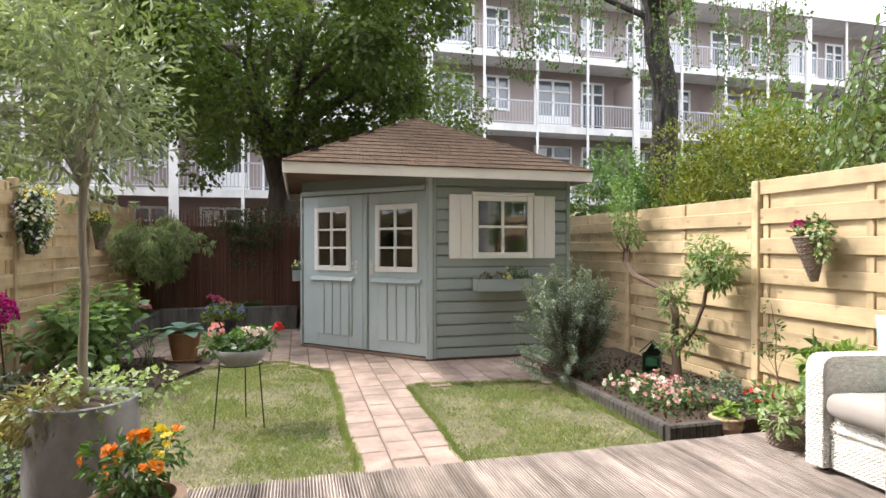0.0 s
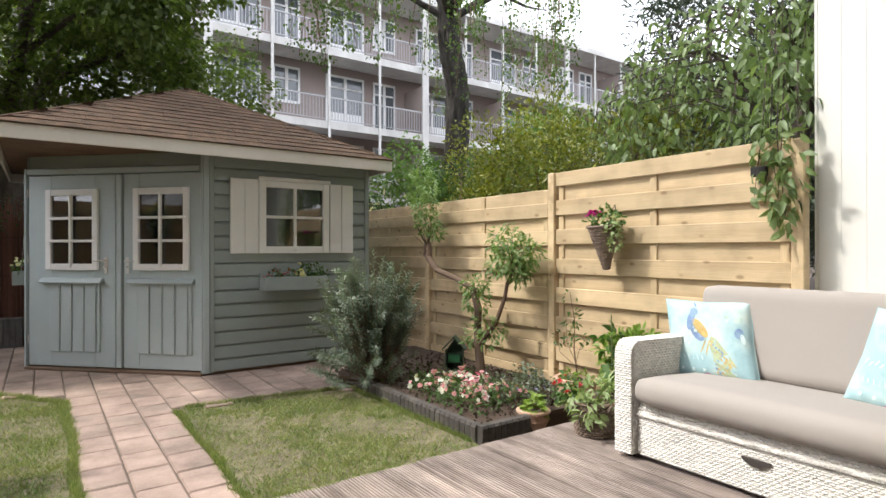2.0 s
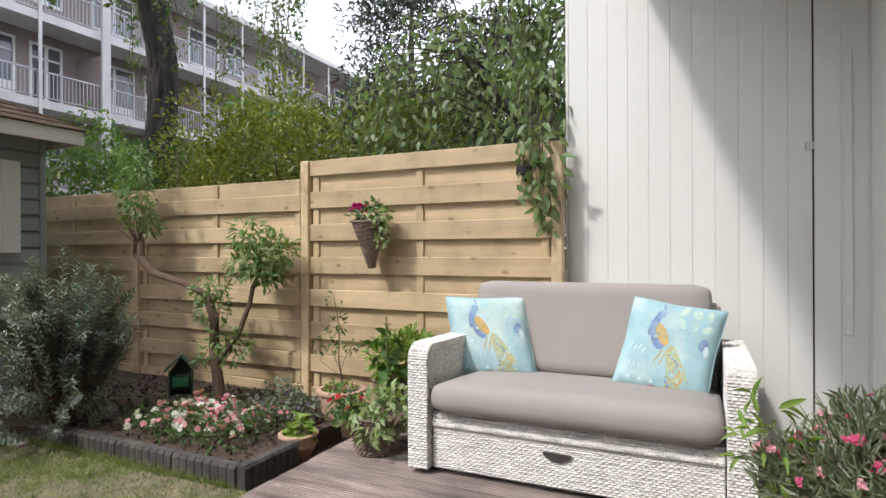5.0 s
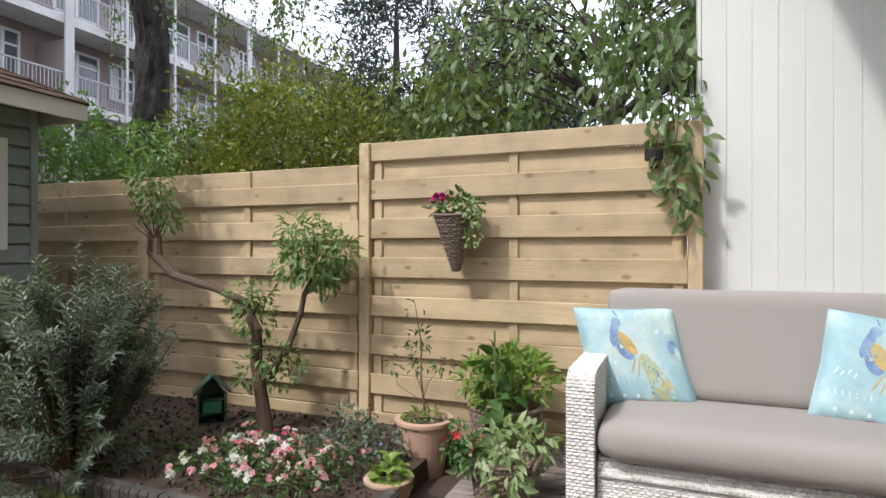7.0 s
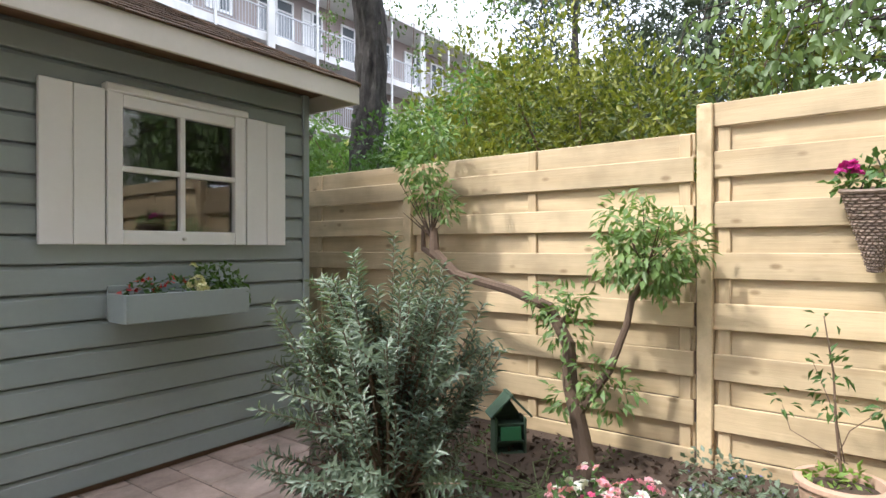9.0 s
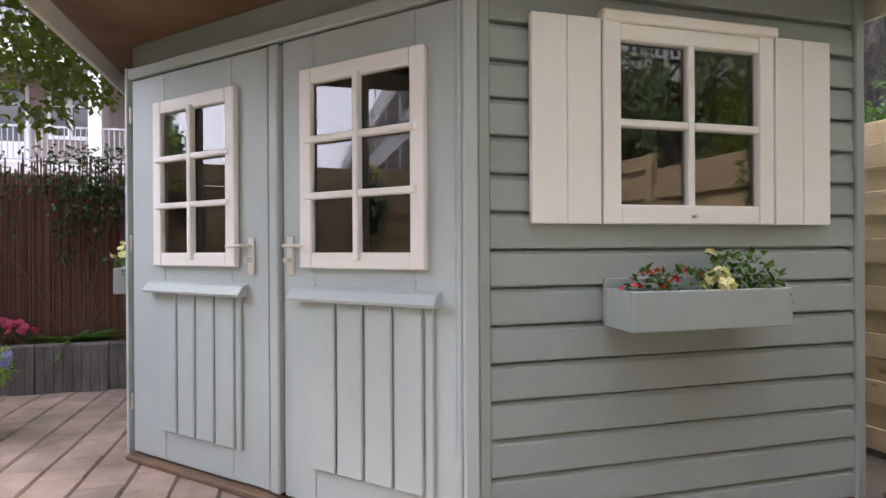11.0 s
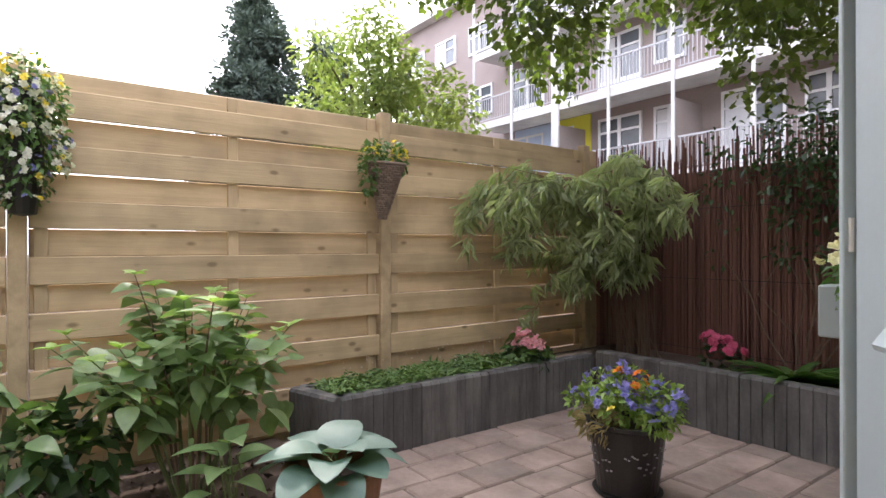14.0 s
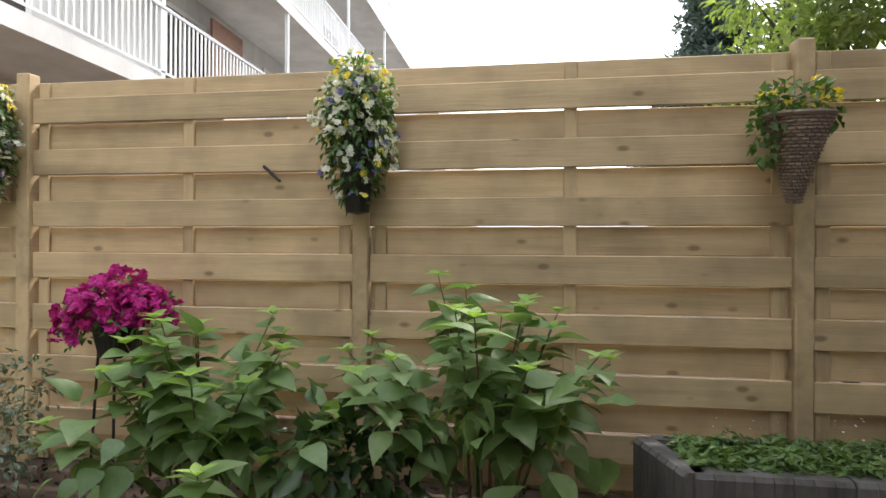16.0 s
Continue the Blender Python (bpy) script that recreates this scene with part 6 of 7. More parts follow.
# ---- planting in the beds ----
def edging_unit(parent, x0, y0, x1, y1, h, thick=0.06, ribs=0.055, mat=None, deep=0.015):
    """A concrete edging stone with a ribbed face and a wavy top."""
    a, b = Vector((x0, y0, 0)), Vector((x1, y1, 0))
    e = (b - a).normalized()
    n = Vector((e.y, -e.x, 0))
    ln = (b - a).length - 0.006
    k = max(2, round(ln / ribs))
    g = Geo()
    for i in range(k):
        w = ln / k
        prof = [(0, 0), (0.06, deep * 0.8), (0.5, deep), (0.94, deep * 0.8), (1, 0)]
        v = []
        for z in (-0.05, h - 0.015, h):
            for s, o in prof:
                p = a + e * (i * w + s * w) + n * (thick / 2 + o - (0.012 if z == h else 0))
                v.append((p.x, p.y, z))
            for s in (1, 0):
                p = a + e * (i * w + s * w) - n * thick / 2
                v.append((p.x, p.y, z))
        f = []
        for r in range(2):
            for j in range(7):
                q, t = r * 7 + j, r * 7 + (j + 1) % 7
                f.append((q, t, t + 7, q + 7))
        f.append(tuple(range(14, 21)))
        g.add(v, f)
    return part("edging_stone", g, mat or PALISADE, parent)


edge = thing("bed_edging", "dark ribbed concrete edging round the flower bed", "edging", kind="structure")
for i in range(4):
    edging_unit(edge, 2.14, 4.98 - 0.45 * i, 2.14, 4.98 - 0.45 * i - 0.45, 0.095, 0.045, 0.055, EDGE)
edging_unit(edge, 2.12, 3.17, 2.54, 3.17, 0.095, 0.045, 0.055, EDGE)

planter = thing("raised_planter", "ribbed grey concrete raised border along the fence", "planter", kind="structure")
for i in range(4):
    edging_unit(planter, -2.285, 7.13 + 0.485 * i, -2.285, 7.615 + 0.485 * i, 0.335, 0.07, 0.062, None, 0.007)
    edging_unit(planter, -2.61, 7.55 + 0.485 * i, -2.61, 7.065 + 0.485 * i, 0.335, 0.06, 0.062, None, 0.007)
edging_unit(planter, -2.605, 7.035, -2.255, 7.135, 0.335, 0.07, 0.062, None, 0.007)
for i in range(4):
    edging_unit(planter, -2.25 + 0.495 * i, 9.12, -1.755 + 0.495 * i, 9.12, 0.36, 0.07, 0.062, None, 0.007)
structure("planter_soil", slab([(-2.31, 7.15), (-2.31, 9.15), (-0.26, 9.15), (-0.26, 9.745), (-2.60, 9.745), (-2.60, 7.08)], 0.0, 0.29), SOIL, "dark soil in the raised border")

# leafy ground cover in the planter
def carpet(name, x0, x1, y0, y1, z, thick, count, length, width, mat, label, cat="ground cover"):
    t = thing(name, label, cat, ((x0 + x1) / 2, (y0 + y1) / 2, z))
    k = count
    p = np.column_stack([RNG.uniform(x0, x1, k) - (x0 + x1) / 2, RNG.uniform(y0, y1, k) - (y0 + y1) / 2, np.zeros(k)])
    p[:, 2] = thick * np.array([0.5 + 0.5 * noise.noise((a * 9, b * 9, 1)) for a, b in p[:, :2]]) * RNG.random(k) ** 0.4
    d = unit(k)
    d[:, 2] = np.abs(d[:, 2]) * 0.5 - 0.15
    part("leaves", scatter_mesh(name, p, d, np.array([0, 0, 1.0]) + 0.35 * unit(k), length * (0.6 + 0.7 * RNG.random(k)), width, leaf_shape()), mat, t)
    return t


gc = carpet("ground_cover", -2.60, -2.30, 7.14, 8.75, 0.29, 0.12, 5200, 0.042, 0.020, leafy("woodruff_leaf", (0.09, 0.17, 0.055), (0.24, 0.34, 0.13), 0.5), "dense low woodruff-like ground cover with tiny white stars")
blooms([(0, -0.6 + 0.2 * k, 0.08, 0.12) for k in range(7)], 70, 0.012, F_WHITE, gc, top_only=0.1)
foliage("tall_leaves", [(0.02, 0.62, 0.1, 0.12)], 80, 0.07, 0.06, G_MID, gc, shape=BIG_LEAF)
for at, cnt, mat, lab in (((-2.40, 8.55, 0.29), 30, F_PINK, "pink begonia in the raised border"), ((-1.52, 9.38, 0.29), 30, F_ROSE, "red-pink begonia in the raised border")):
    b = thing("begonia", lab, "flower", at, group="begonias in the border")
    foliage("leaves", [(0, 0, 0.06, 0.11), (0.1, 0, 0.05, 0.08)], 80, 0.06, 0.04, G_DARK, b)
    blooms([(0.02, -0.02, 0.16, 0.07), (-0.07, 0, 0.20, 0.045), (0.1, -0.02, 0.15, 0.055)], cnt * 2, 0.05, mat, b, shape=ROUND, outward=1, top_only=-0.2)
fern = thing("fern", "dark green fern clump in the raised border", "fern", (-1.08, 9.36, 0.29))
k = 34
a = RNG.uniform(0, 6.28, k)
d = np.column_stack([np.cos(a), np.sin(a), RNG.uniform(0.3, 1.3, k)])
part("fronds", scatter_mesh("fern", np.zeros((k, 3)), d, np.column_stack([-np.cos(a), -np.sin(a), np.ones(k)]), RNG.uniform(0.2, 0.36, k), 0.06, leaf_shape("leaf", 7, 0.15, 0.5)), G_MID, fern)

# bamboo in the corner: bending canes with hanging tufts
bamboo = thing("bamboo", "arching bamboo clump with hanging narrow leaves", "bamboo", (-2.14, 9.38, 0.29))
g = Geo()
tufts = []
for i in range(44):
    a, r = RNG.uniform(0, 6.28), RNG.uniform(0.05, 0.25)
    dx, dy = RNG.uniform(-1.25, 0.85), RNG.uniform(-1.05, 0.15)
    reach = RNG.uniform(0.3, 1.1)
    top = RNG.uniform(0.8, 1.55) - 0.15 * reach
    b = Vector((r * math.cos(a), r * math.sin(a) * 0.5, 0))
    pts = [b, b + Vector((0.05 * dx, 0.05 * dy, top * 0.6)), b + Vector((0.40 * dx * reach, 0.40 * dy * reach, top)), b + Vector((0.80 * dx * reach, 0.75 * dy * reach, top - 0.05)), b + Vector((1.0 * dx * reach, 0.9 * dy * reach, top - 0.35 * reach))]
    if i >= 34:
        reach = RNG.uniform(0.75, 1.0)
        tip = Vector((RNG.uniform(-0.50, -0.05), -1.30 * reach, RNG.uniform(0.75, 1.15)))
        pts = [b, Vector((tip.x * 0.3, tip.y * 0.2, 0.8)), Vector((tip.x * 0.7, tip.y * 0.55, 1.25)), Vector((tip.x * 0.9, tip.y * 0.85, tip.z + 0.15)), tip]
    for p in pts:
        p.x = max(p.x, -0.56)
    part("cane", Geo().tube(pts, [0.0042, 0.0035, 0.0025, 0.002, 0.0015], 4, False), TWIG, bamboo)
    for q in range(8):
        s = 1.5 + 2.5 * (q / 7)
        j = min(3, int(s))
        p = pts[j].lerp(pts[min(4, j + 1)], s - j)
        tufts.append(p + Vector((RNG.normal(0, 0.05), RNG.normal(0, 0.05), RNG.normal(0, 0.03))))
tp_ = np.array([tuple(t) for t in tufts])
n = 15
c0 = np.repeat(tp_, n, axis=0) + RNG.normal(0, 0.020, (len(tp_) * n, 3))
d = 0.75 * unit(len(c0)) + np.repeat(unit(len(tp_)) * np.array([0.7, 0.7, 0.2]), n, axis=0) + np.array([0, -0.15, -0.8])
part("leaves", scatter_mesh("bamboo", c0, d, unit(len(c0)) + np.array([0, -0.4, 0.8]), 0.13 * (0.6 + 0.6 * RNG.random(len(c0))), 0.0145, leaf_shape("leaf", 1, 0.2, 0.2)), leafy("bamboo_leaf", (0.28, 0.34, 0.18), (0.62, 0.65, 0.47), 0.4, 0.5), bamboo)

# creeper on the reed screen
creeper = thing("creeper", "thin dark creeper climbing the reed screen", "climbing plant", (-1.18, BACK_Y - 0.06, 0.29))
g = Geo()
blobs_ = []
for i in range(9):
    x = RNG.uniform(-0.35, 0.35)
    pts = [Vector((x * 0.3, -0.05, 0))]
    for s in range(6):
        pts.append(pts[-1] + Vector((RNG.normal(x * 0.25, 0.08), RNG.normal(0, 0.01), 0.24)))
        if s > 1:
            blobs_.append((*pts[-1], 0.08 + 0.03 * s * (s > 3)))
    g.tube(pts, [0.006, 0.005, 0.005, 0.004, 0.003, 0.003, 0.002], 5, False)
tagged(part("stems", g, TWIG, creeper), kind="stuff")
foliage("leaves", blobs_ + [(0.35, 0, 1.4, 0.2), (0.1, 0, 1.42, 0.15), (0.55, -0.02, 1.38, 0.15)], 1500, 0.05, 0.03, G_DARK, creeper)


# hydrangeas with big leaves on woody stems
def hydrangea(at, height, spread, count, label, seed):
    t = thing("hydrangea", label, "shrub", at, seed * 40, "hydrangeas by the fence")
    g = Geo()
    cs, ds, ns, ls = [], [], [], []
    for i in range(count):
        a = 6.28 * i / count + RNG.uniform(-0.2, 0.2)
        r = spread * RNG.uniform(0.15, 1.0) ** 0.7
        h = height * (1.05 - 0.45 * (r / spread) ** 1.5) * RNG.uniform(0.8, 1.05)
        tip = Vector((r * math.cos(a), r * math.sin(a), h))
        m1 = Vector((tip.x * 0.35, tip.y * 0.35, h * 0.45))
        part("stem", Geo().tube([(0.06 * math.cos(a), 0.06 * math.sin(a), 0), m1, m1.lerp(tip, 0.6) + Vector((0, 0, 0.03)), tip], [0.007, 0.005, 0.0035, 0.002], 6, False), STEM if i % 3 else TWIG, t)
        for lvl in range(9):
            s = lvl / 8
            p = tip.lerp(m1, s * 0.85)
            for q in range(2 if lvl else 4):
                b = a + RNG.uniform(-0.4, 0.4) + 3.14159 * q + 1.57 * (lvl % 2) if lvl else 1.57 * q + a
                up = 0.4 - 0.8 * s if lvl else 0.65
                cs.append(tuple(p))
                ds.append((math.cos(b), math.sin(b), up + RNG.normal(0, 0.15)))
                ns.append((-math.cos(b) * up * 0.6 + RNG.normal(0, 0.25), -math.sin(b) * up * 0.6 + RNG.normal(0, 0.25), 1.0))
                ls.append((0.065 if lvl == 0 else 0.085 + 0.065 * RNG.random()))
    cs, ds, ns, ls = np.array(cs), np.array(ds), np.array(ns), np.array(ls)
    young = ls < 0.07
    shp = leaf_shape("ovate", 7, 0.16, 0.30)
    old = leafy("hydrangea_leaf", (0.12, 0.205, 0.075), (0.26, 0.355, 0.155), 0.4, 0.4)
    fresh = leafy("hydrangea_young", (0.22, 0.36, 0.07), (0.34, 0.46, 0.14), 0.45, 0.4)
    foliage("inner_leaves", [(0.5 * spread * math.cos(q), 0.5 * spread * math.sin(q), height * 0.5, spread * 0.45) for q in range(6)] + [(0, 0, height * 0.62, spread * 0.45)], 110, 0.11, 0.08, old, t, shape=shp, down=0.4)
    scatter_parts("leaf", cs[~young], ds[~young], ns[~young], ls[~young], ls[~young] * 0.74, shp, old, t, True)
    scatter_parts("young_leaf", cs[young], ds[young], ns[young], ls[young], ls[young] * 0.55, shp, fresh, t, True)


hydrangea((-2.24, 6.44, 0.02), 1.06, 0.50, 17, "tall green hydrangea bush with bright young tips", 1)
hydrangea((-2.15, 5.45, 0.02), 0.88, 0.52, 17, "broad green hydrangea bush with large leaves", 2)
hydrangea((-2.30, 3.55, 0.02), 0.62, 0.42, 14, "low broad-leaved bush in the border", 3)


def border_plant(name, label, at, blobs, count, length, width, mat, flower=None, fcount=0, fsize=0.02, group="border plants"):
    t = thing(name, label, "plant", at, group=group)
    foliage("leaves", blobs, count, length, width, mat, t)
    stalks(t, (0, 0, 0), [(b[0], b[1], b[2]) for b in blobs], 0.004, STEM)
    if flower:
        blooms(blobs, fcount, fsize, flower, t, outward=0.8, top_only=0)
    return t


bp = thing("broad_leaf_plant", "low plant with large soft green leaves before the bushes", "plant", (-1.80, 6.46, 0.02), group="border plants")
k = 11
a = np.arange(k) * 2.4
up = np.linspace(1.0, 0.0, k)
c0 = np.column_stack([0.02 * np.cos(a) + 0.05 * (1 - up) * np.cos(a), 0.02 * np.sin(a) + 0.05 * (1 - up) * np.sin(a), 0.20 + 0.16 * up])
stalks(bp, (0, 0, 0), [tuple(q) for q in c0], 0.005, STEM)
scatter_parts("leaf", c0, np.column_stack([np.cos(a), np.sin(a), 0.2 + 0.4 * up]), np.column_stack([-0.3 * np.cos(a), -0.3 * np.sin(a), np.ones(k)]), RNG.uniform(0.11, 0.16, k), RNG.uniform(0.075, 0.10, k), leaf_shape("ovate", 8, 0.18, 0.35), bpy.data.materials["hydrangea_leaf"], bp, True)
border_plant("lavender_mound", "low mound of violet-blue flowers at the lawn edge", (-1.62, 3.6, 0.02), [(0, 0.2 * k - 0.6, 0.08, 0.14) for k in range(7)] + [(-0.2, 0.25 * k - 0.6, 0.12, 0.16) for k in range(6)], 1500, 0.03, 0.014, G_MID, F_BLUE, 260, 0.02)
border_plant("grey_shrub", "loose small-leaved grey-green shrub", (-2.35, 4.35, 0.02), [(0, 0, 0.3, 0.2), (0.1, 0.15, 0.22, 0.16), (0, -0.2, 0.25, 0.18), (-0.1, 0.1, 0.45, 0.14)], 900, 0.035, 0.018, G_GREY)
border_plant("lime_plant", "pale yellow-green feathery plant", (-1.75, 4.85, 0.02), [(0, 0, 0.13, 0.16), (0.1, 0.2, 0.1, 0.14), (-0.1, -0.2, 0.12, 0.15)], 800, 0.03, 0.012, G_PALE, F_BLUE, 40, 0.015)
border_plant("shade_leaves", "dark leafy growth under the bushes", (-2.3, 5.95, 0.02), [(0, 0, 0.2, 0.2), (0.1, 0.1, 0.35, 0.16), (0.1, -0.1, 0.3, 0.18)], 240, 0.10, 0.06, G_DARK)
border_plant("trailing_white", "straggling variegated plant with small white flowers", (-1.45, 3.2, 0.0), [(0, 0, 0.12, 0.16), (0.1, 0.2, 0.1, 0.15), (-0.1, -0.1, 0.2, 0.15)], 520, 0.035, 0.025, G_PALE, F_WHITE, 30, 0.02)

# daisies and companions in the edged bed
daisies = border_plant("bedding_daisies", "clumps of pink and white bedding daisies", (2.42, 3.84, 0.07), [(-0.1 + 0.12 * (k % 4), -0.35 + 0.2 * (k // 4), 0.05, 0.11) for k in range(16)], 1500, 0.035, 0.016, G_MID)
blooms([(-0.1 + 0.12 * (k % 4), -0.35 + 0.2 * (k // 4), 0.07, 0.1) for k in range(16)], 90, 0.042, F_PINK, daisies, shape=ROUND)
blooms([(-0.1 + 0.12 * (k % 4), -0.35 + 0.2 * (k // 4), 0.07, 0.1) for k in range(16)], 80, 0.042, F_WHITE, daisies, shape=ROUND)
blooms([(0.2, 0.1, 0.07, 0.15), (0.1, -0.2, 0.07, 0.12)], 16, 0.03, F_ROSE, daisies, shape=ROUND)
border_plant("lilac_bedding", "low grey-green plant with small lilac flowers", (2.95, 3.55, 0.07), [(0, 0, 0.07, 0.13), (0.1, 0.15, 0.08, 0.13), (-0.05, -0.15, 0.07, 0.12), (-0.25, 0.1, 0.06, 0.12)], 800, 0.035, 0.02, G_GREY, F_BLUE, 26, 0.02)

border_plant("bed_seedlings", "scattered low seedlings on the bare bed soil", (2.7, 4.3, 0.07), [(RNG.uniform(-0.45, 0.55), RNG.uniform(-0.5, 0.7), 0.02, 0.05) for _ in range(22)], 420, 0.03, 0.014, G_MID)

# narrow-leaved evergreen shrub beside the shed
shrub = thing("evergreen_shrub", "loose grey-green narrow-leaved evergreen shrub", "shrub", (2.24, 4.79, 0.04))
g = Geo()
cs, ds, ns = [], [], []
for i in range(270):
    o = unit(1)[0]
    q = RNG.random() ** 0.5
    base_ = Vector((0.34 * o[0] * q, 0.36 * o[1] * q, 0.46 + 0.42 * o[2] * q))
    low = i < 34
    if low:
        a = RNG.uniform(0, 6.28)
        base_ = Vector((RNG.uniform(0.1, 0.28) * math.cos(a) - 0.12, RNG.uniform(0.1, 0.28) * math.sin(a) - 0.05, RNG.uniform(0.02, 0.25)))
    way = Vector((o[0] * 0.5, o[1] * 0.5, 0.95 + 0.3 * RNG.random())) if not low else Vector((base_.x * 2.2, base_.y * 2.2, 0.3))
    if 34 <= i < 80:
        way = Vector((o[0] - 0.3, o[1] + 0.2, 0.5))
    way.normalize()
    tip = base_ + way * RNG.uniform(0.18, 0.34)
    part("stem", Geo().tube([(base_.x * 0.15, base_.y * 0.15, 0.0 if i % 3 == 0 else base_.z * 0.5), base_ * 0.85 + Vector((0, 0, base_.z * 0.1)), tip], [0.006, 0.004, 0.002], 4, False), TWIG, shrub)
    e1 = way.orthogonal().normalized()
    e2 = way.cross(e1)
    for k in range(42):
        b = k * 2.4
        side = e1 * math.cos(b) + e2 * math.sin(b)
        cs.append(tuple(base_.lerp(tip, k / 41)))
        ds.append(tuple(side + way * RNG.uniform(0.35, 0.9)))
        ns.append(tuple(way - side * 0.6))
k = len(cs)
tagged(part("leaves", scatter_mesh("shrub", np.array(cs), np.array(ds), np.array(ns), 0.052 * (0.6 + 0.6 * RNG.random(k)), 0.0135, leaf_shape("leaf", 1, 0.15, 0.1)), leafy("shrub_leaf", (0.085, 0.125, 0.085), (0.27, 0.32, 0.23), 0.38, 0.25), shrub), kind="stuff")

# gnarled clipped shrub trained into pads against the fence
puff = thing("trained_shrub", "gnarled trunk with clipped pads of feathery leaves", "shrub", (3.0, 4.22, 0.05))
g = Geo()
g.tube([(0, 0, 0), (0.02, 0.05, 0.2), (0.05, 0.12, 0.42), (0.08, 0.14, 0.62)], [0.046, 0.040, 0.036, 0.032], 10)
g.tube([(0.03, 0.07, 0.3), (0.12, -0.05, 0.5), (0.16, -0.12, 0.72), (0.17, -0.14, 0.84), (0.18, -0.20, 0.95)], [0.028, 0.02, 0.017, 0.016, 0.012], 8)
g.tube([(0.08, 0.14, 0.6), (0.1, 0.25, 0.78), (0.1, 0.48, 0.86), (0.12, 0.84, 0.93), (0.14, 1.02, 1.05), (0.16, 1.04, 1.2)], [0.036, 0.030, 0.026, 0.028, 0.036, 0.022], 8)
g.tube([(0.13, 0.86, 0.95), (0.16, 1.12, 1.08), (0.18, 1.14, 1.22)], [0.02, 0.018, 0.01], 7)
g.tube([(0.1, 0.2, 0.7), (0.05, 0.1, 0.78)], [0.02, 0.006], 6)
for i in range(14):
    g.tube([(0.18, -0.20, 0.95), (0.18 + RNG.normal(0, 0.08), -0.22 + RNG.normal(0, 0.1), 1.12 + RNG.normal(0, 0.06))], [0.006, 0.002], 5, False)
    g.tube([(0.16, 1.06, 1.15), (0.16 + RNG.normal(0, 0.08), 1.10 + RNG.normal(0, 0.1), 1.38 + RNG.normal(0, 0.1))], [0.006, 0.002], 5, False)
part("trunk", g, material("gnarled_bark", (0.12, 0.08, 0.055), 0.95, 0, 0.3, 9, 40, 1.0, (2, 2, 0.6)), puff, "gnarled brown trunk and limbs")
PUFF = leafy("feathery_leaf", (0.11, 0.19, 0.06), (0.24, 0.34, 0.12), 0.45)
foliage("pad", [(0.18, -0.22, 1.08, 0.2), (0.16, -0.12, 1.22, 0.14), (0.18, -0.36, 1.1, 0.13), (0.15, -0.08, 1.02, 0.12), (0.18, -0.25, 0.98, 0.13)], 950, 0.062, 0.024, PUFF, puff, down=0.35, shape=leaf_shape("leaf", 2, 0.2, 0.2))
foliage("pad", [(0.16, 1.06, 1.42, 0.13), (0.2, 0.98, 1.32, 0.08), (0.16, 1.14, 1.60, 0.14), (0.18, 1.28, 1.70, 0.11), (0.1, 0.95, 1.72, 0.09), (0.16, 1.12, 1.86, 0.12), (0.2, 1.3, 1.92, 0.08)], 900, 0.058, 0.021, PUFF, puff, down=0.2, shape=leaf_shape("leaf", 2, 0.2, 0.2))
foliage("pad", [(0.06, 0.14, 0.72, 0.13), (0.1, 0.26, 0.82, 0.1), (0.06, 0.1, 0.84, 0.08)], 230, 0.06, 0.022, PUFF, puff, shape=leaf_shape("leaf", 2, 0.2, 0.2))
foliage("pad", [(0.06, -0.08, 0.42, 0.12), (0.08, 0.05, 0.48, 0.1), (0.0, 0.12, 0.38, 0.08)], 230, 0.06, 0.022, PUFF, puff, shape=leaf_shape("leaf", 2, 0.2, 0.2))

# ---- trees and hedges beyond the fences ----
def limbs(base, tips, r0, mat, parent, sway=0.12, name="limb"):
    for tip in tips:
        g = Geo()
        b, t = Vector(base), Vector(tip)
        d = t - b
        m1 = b + d * 0.35 + Vector((0, 0, d.length * 0.10)) + Vector((RNG.normal(0, sway), RNG.normal(0, sway), 0))
        m2 = b + d * 0.7 + Vector((0, 0, d.length * 0.10)) + Vector((RNG.normal(0, sway), RNG.normal(0, sway), 0))
        g.tube([b, m1, m2, t], [r0, r0 * 0.7, r0 * 0.45, r0 * 0.15], 7, False)
        part(name, g, mat, parent)


def crown_blobs(center, size, count, r, seed):
    rn = np.random.default_rng(seed)
    out = []
    while len(out) < count:
        p = rn.uniform(-1, 1, 3)
        q = np.linalg.norm(p)
        if 0.35 < q < 1.0:
            out.append((center[0] + p[0] * size[0], center[1] + p[1] * size[1], center[2] + p[2] * size[2], r * rn.uniform(0.6, 1.25)))
    return out


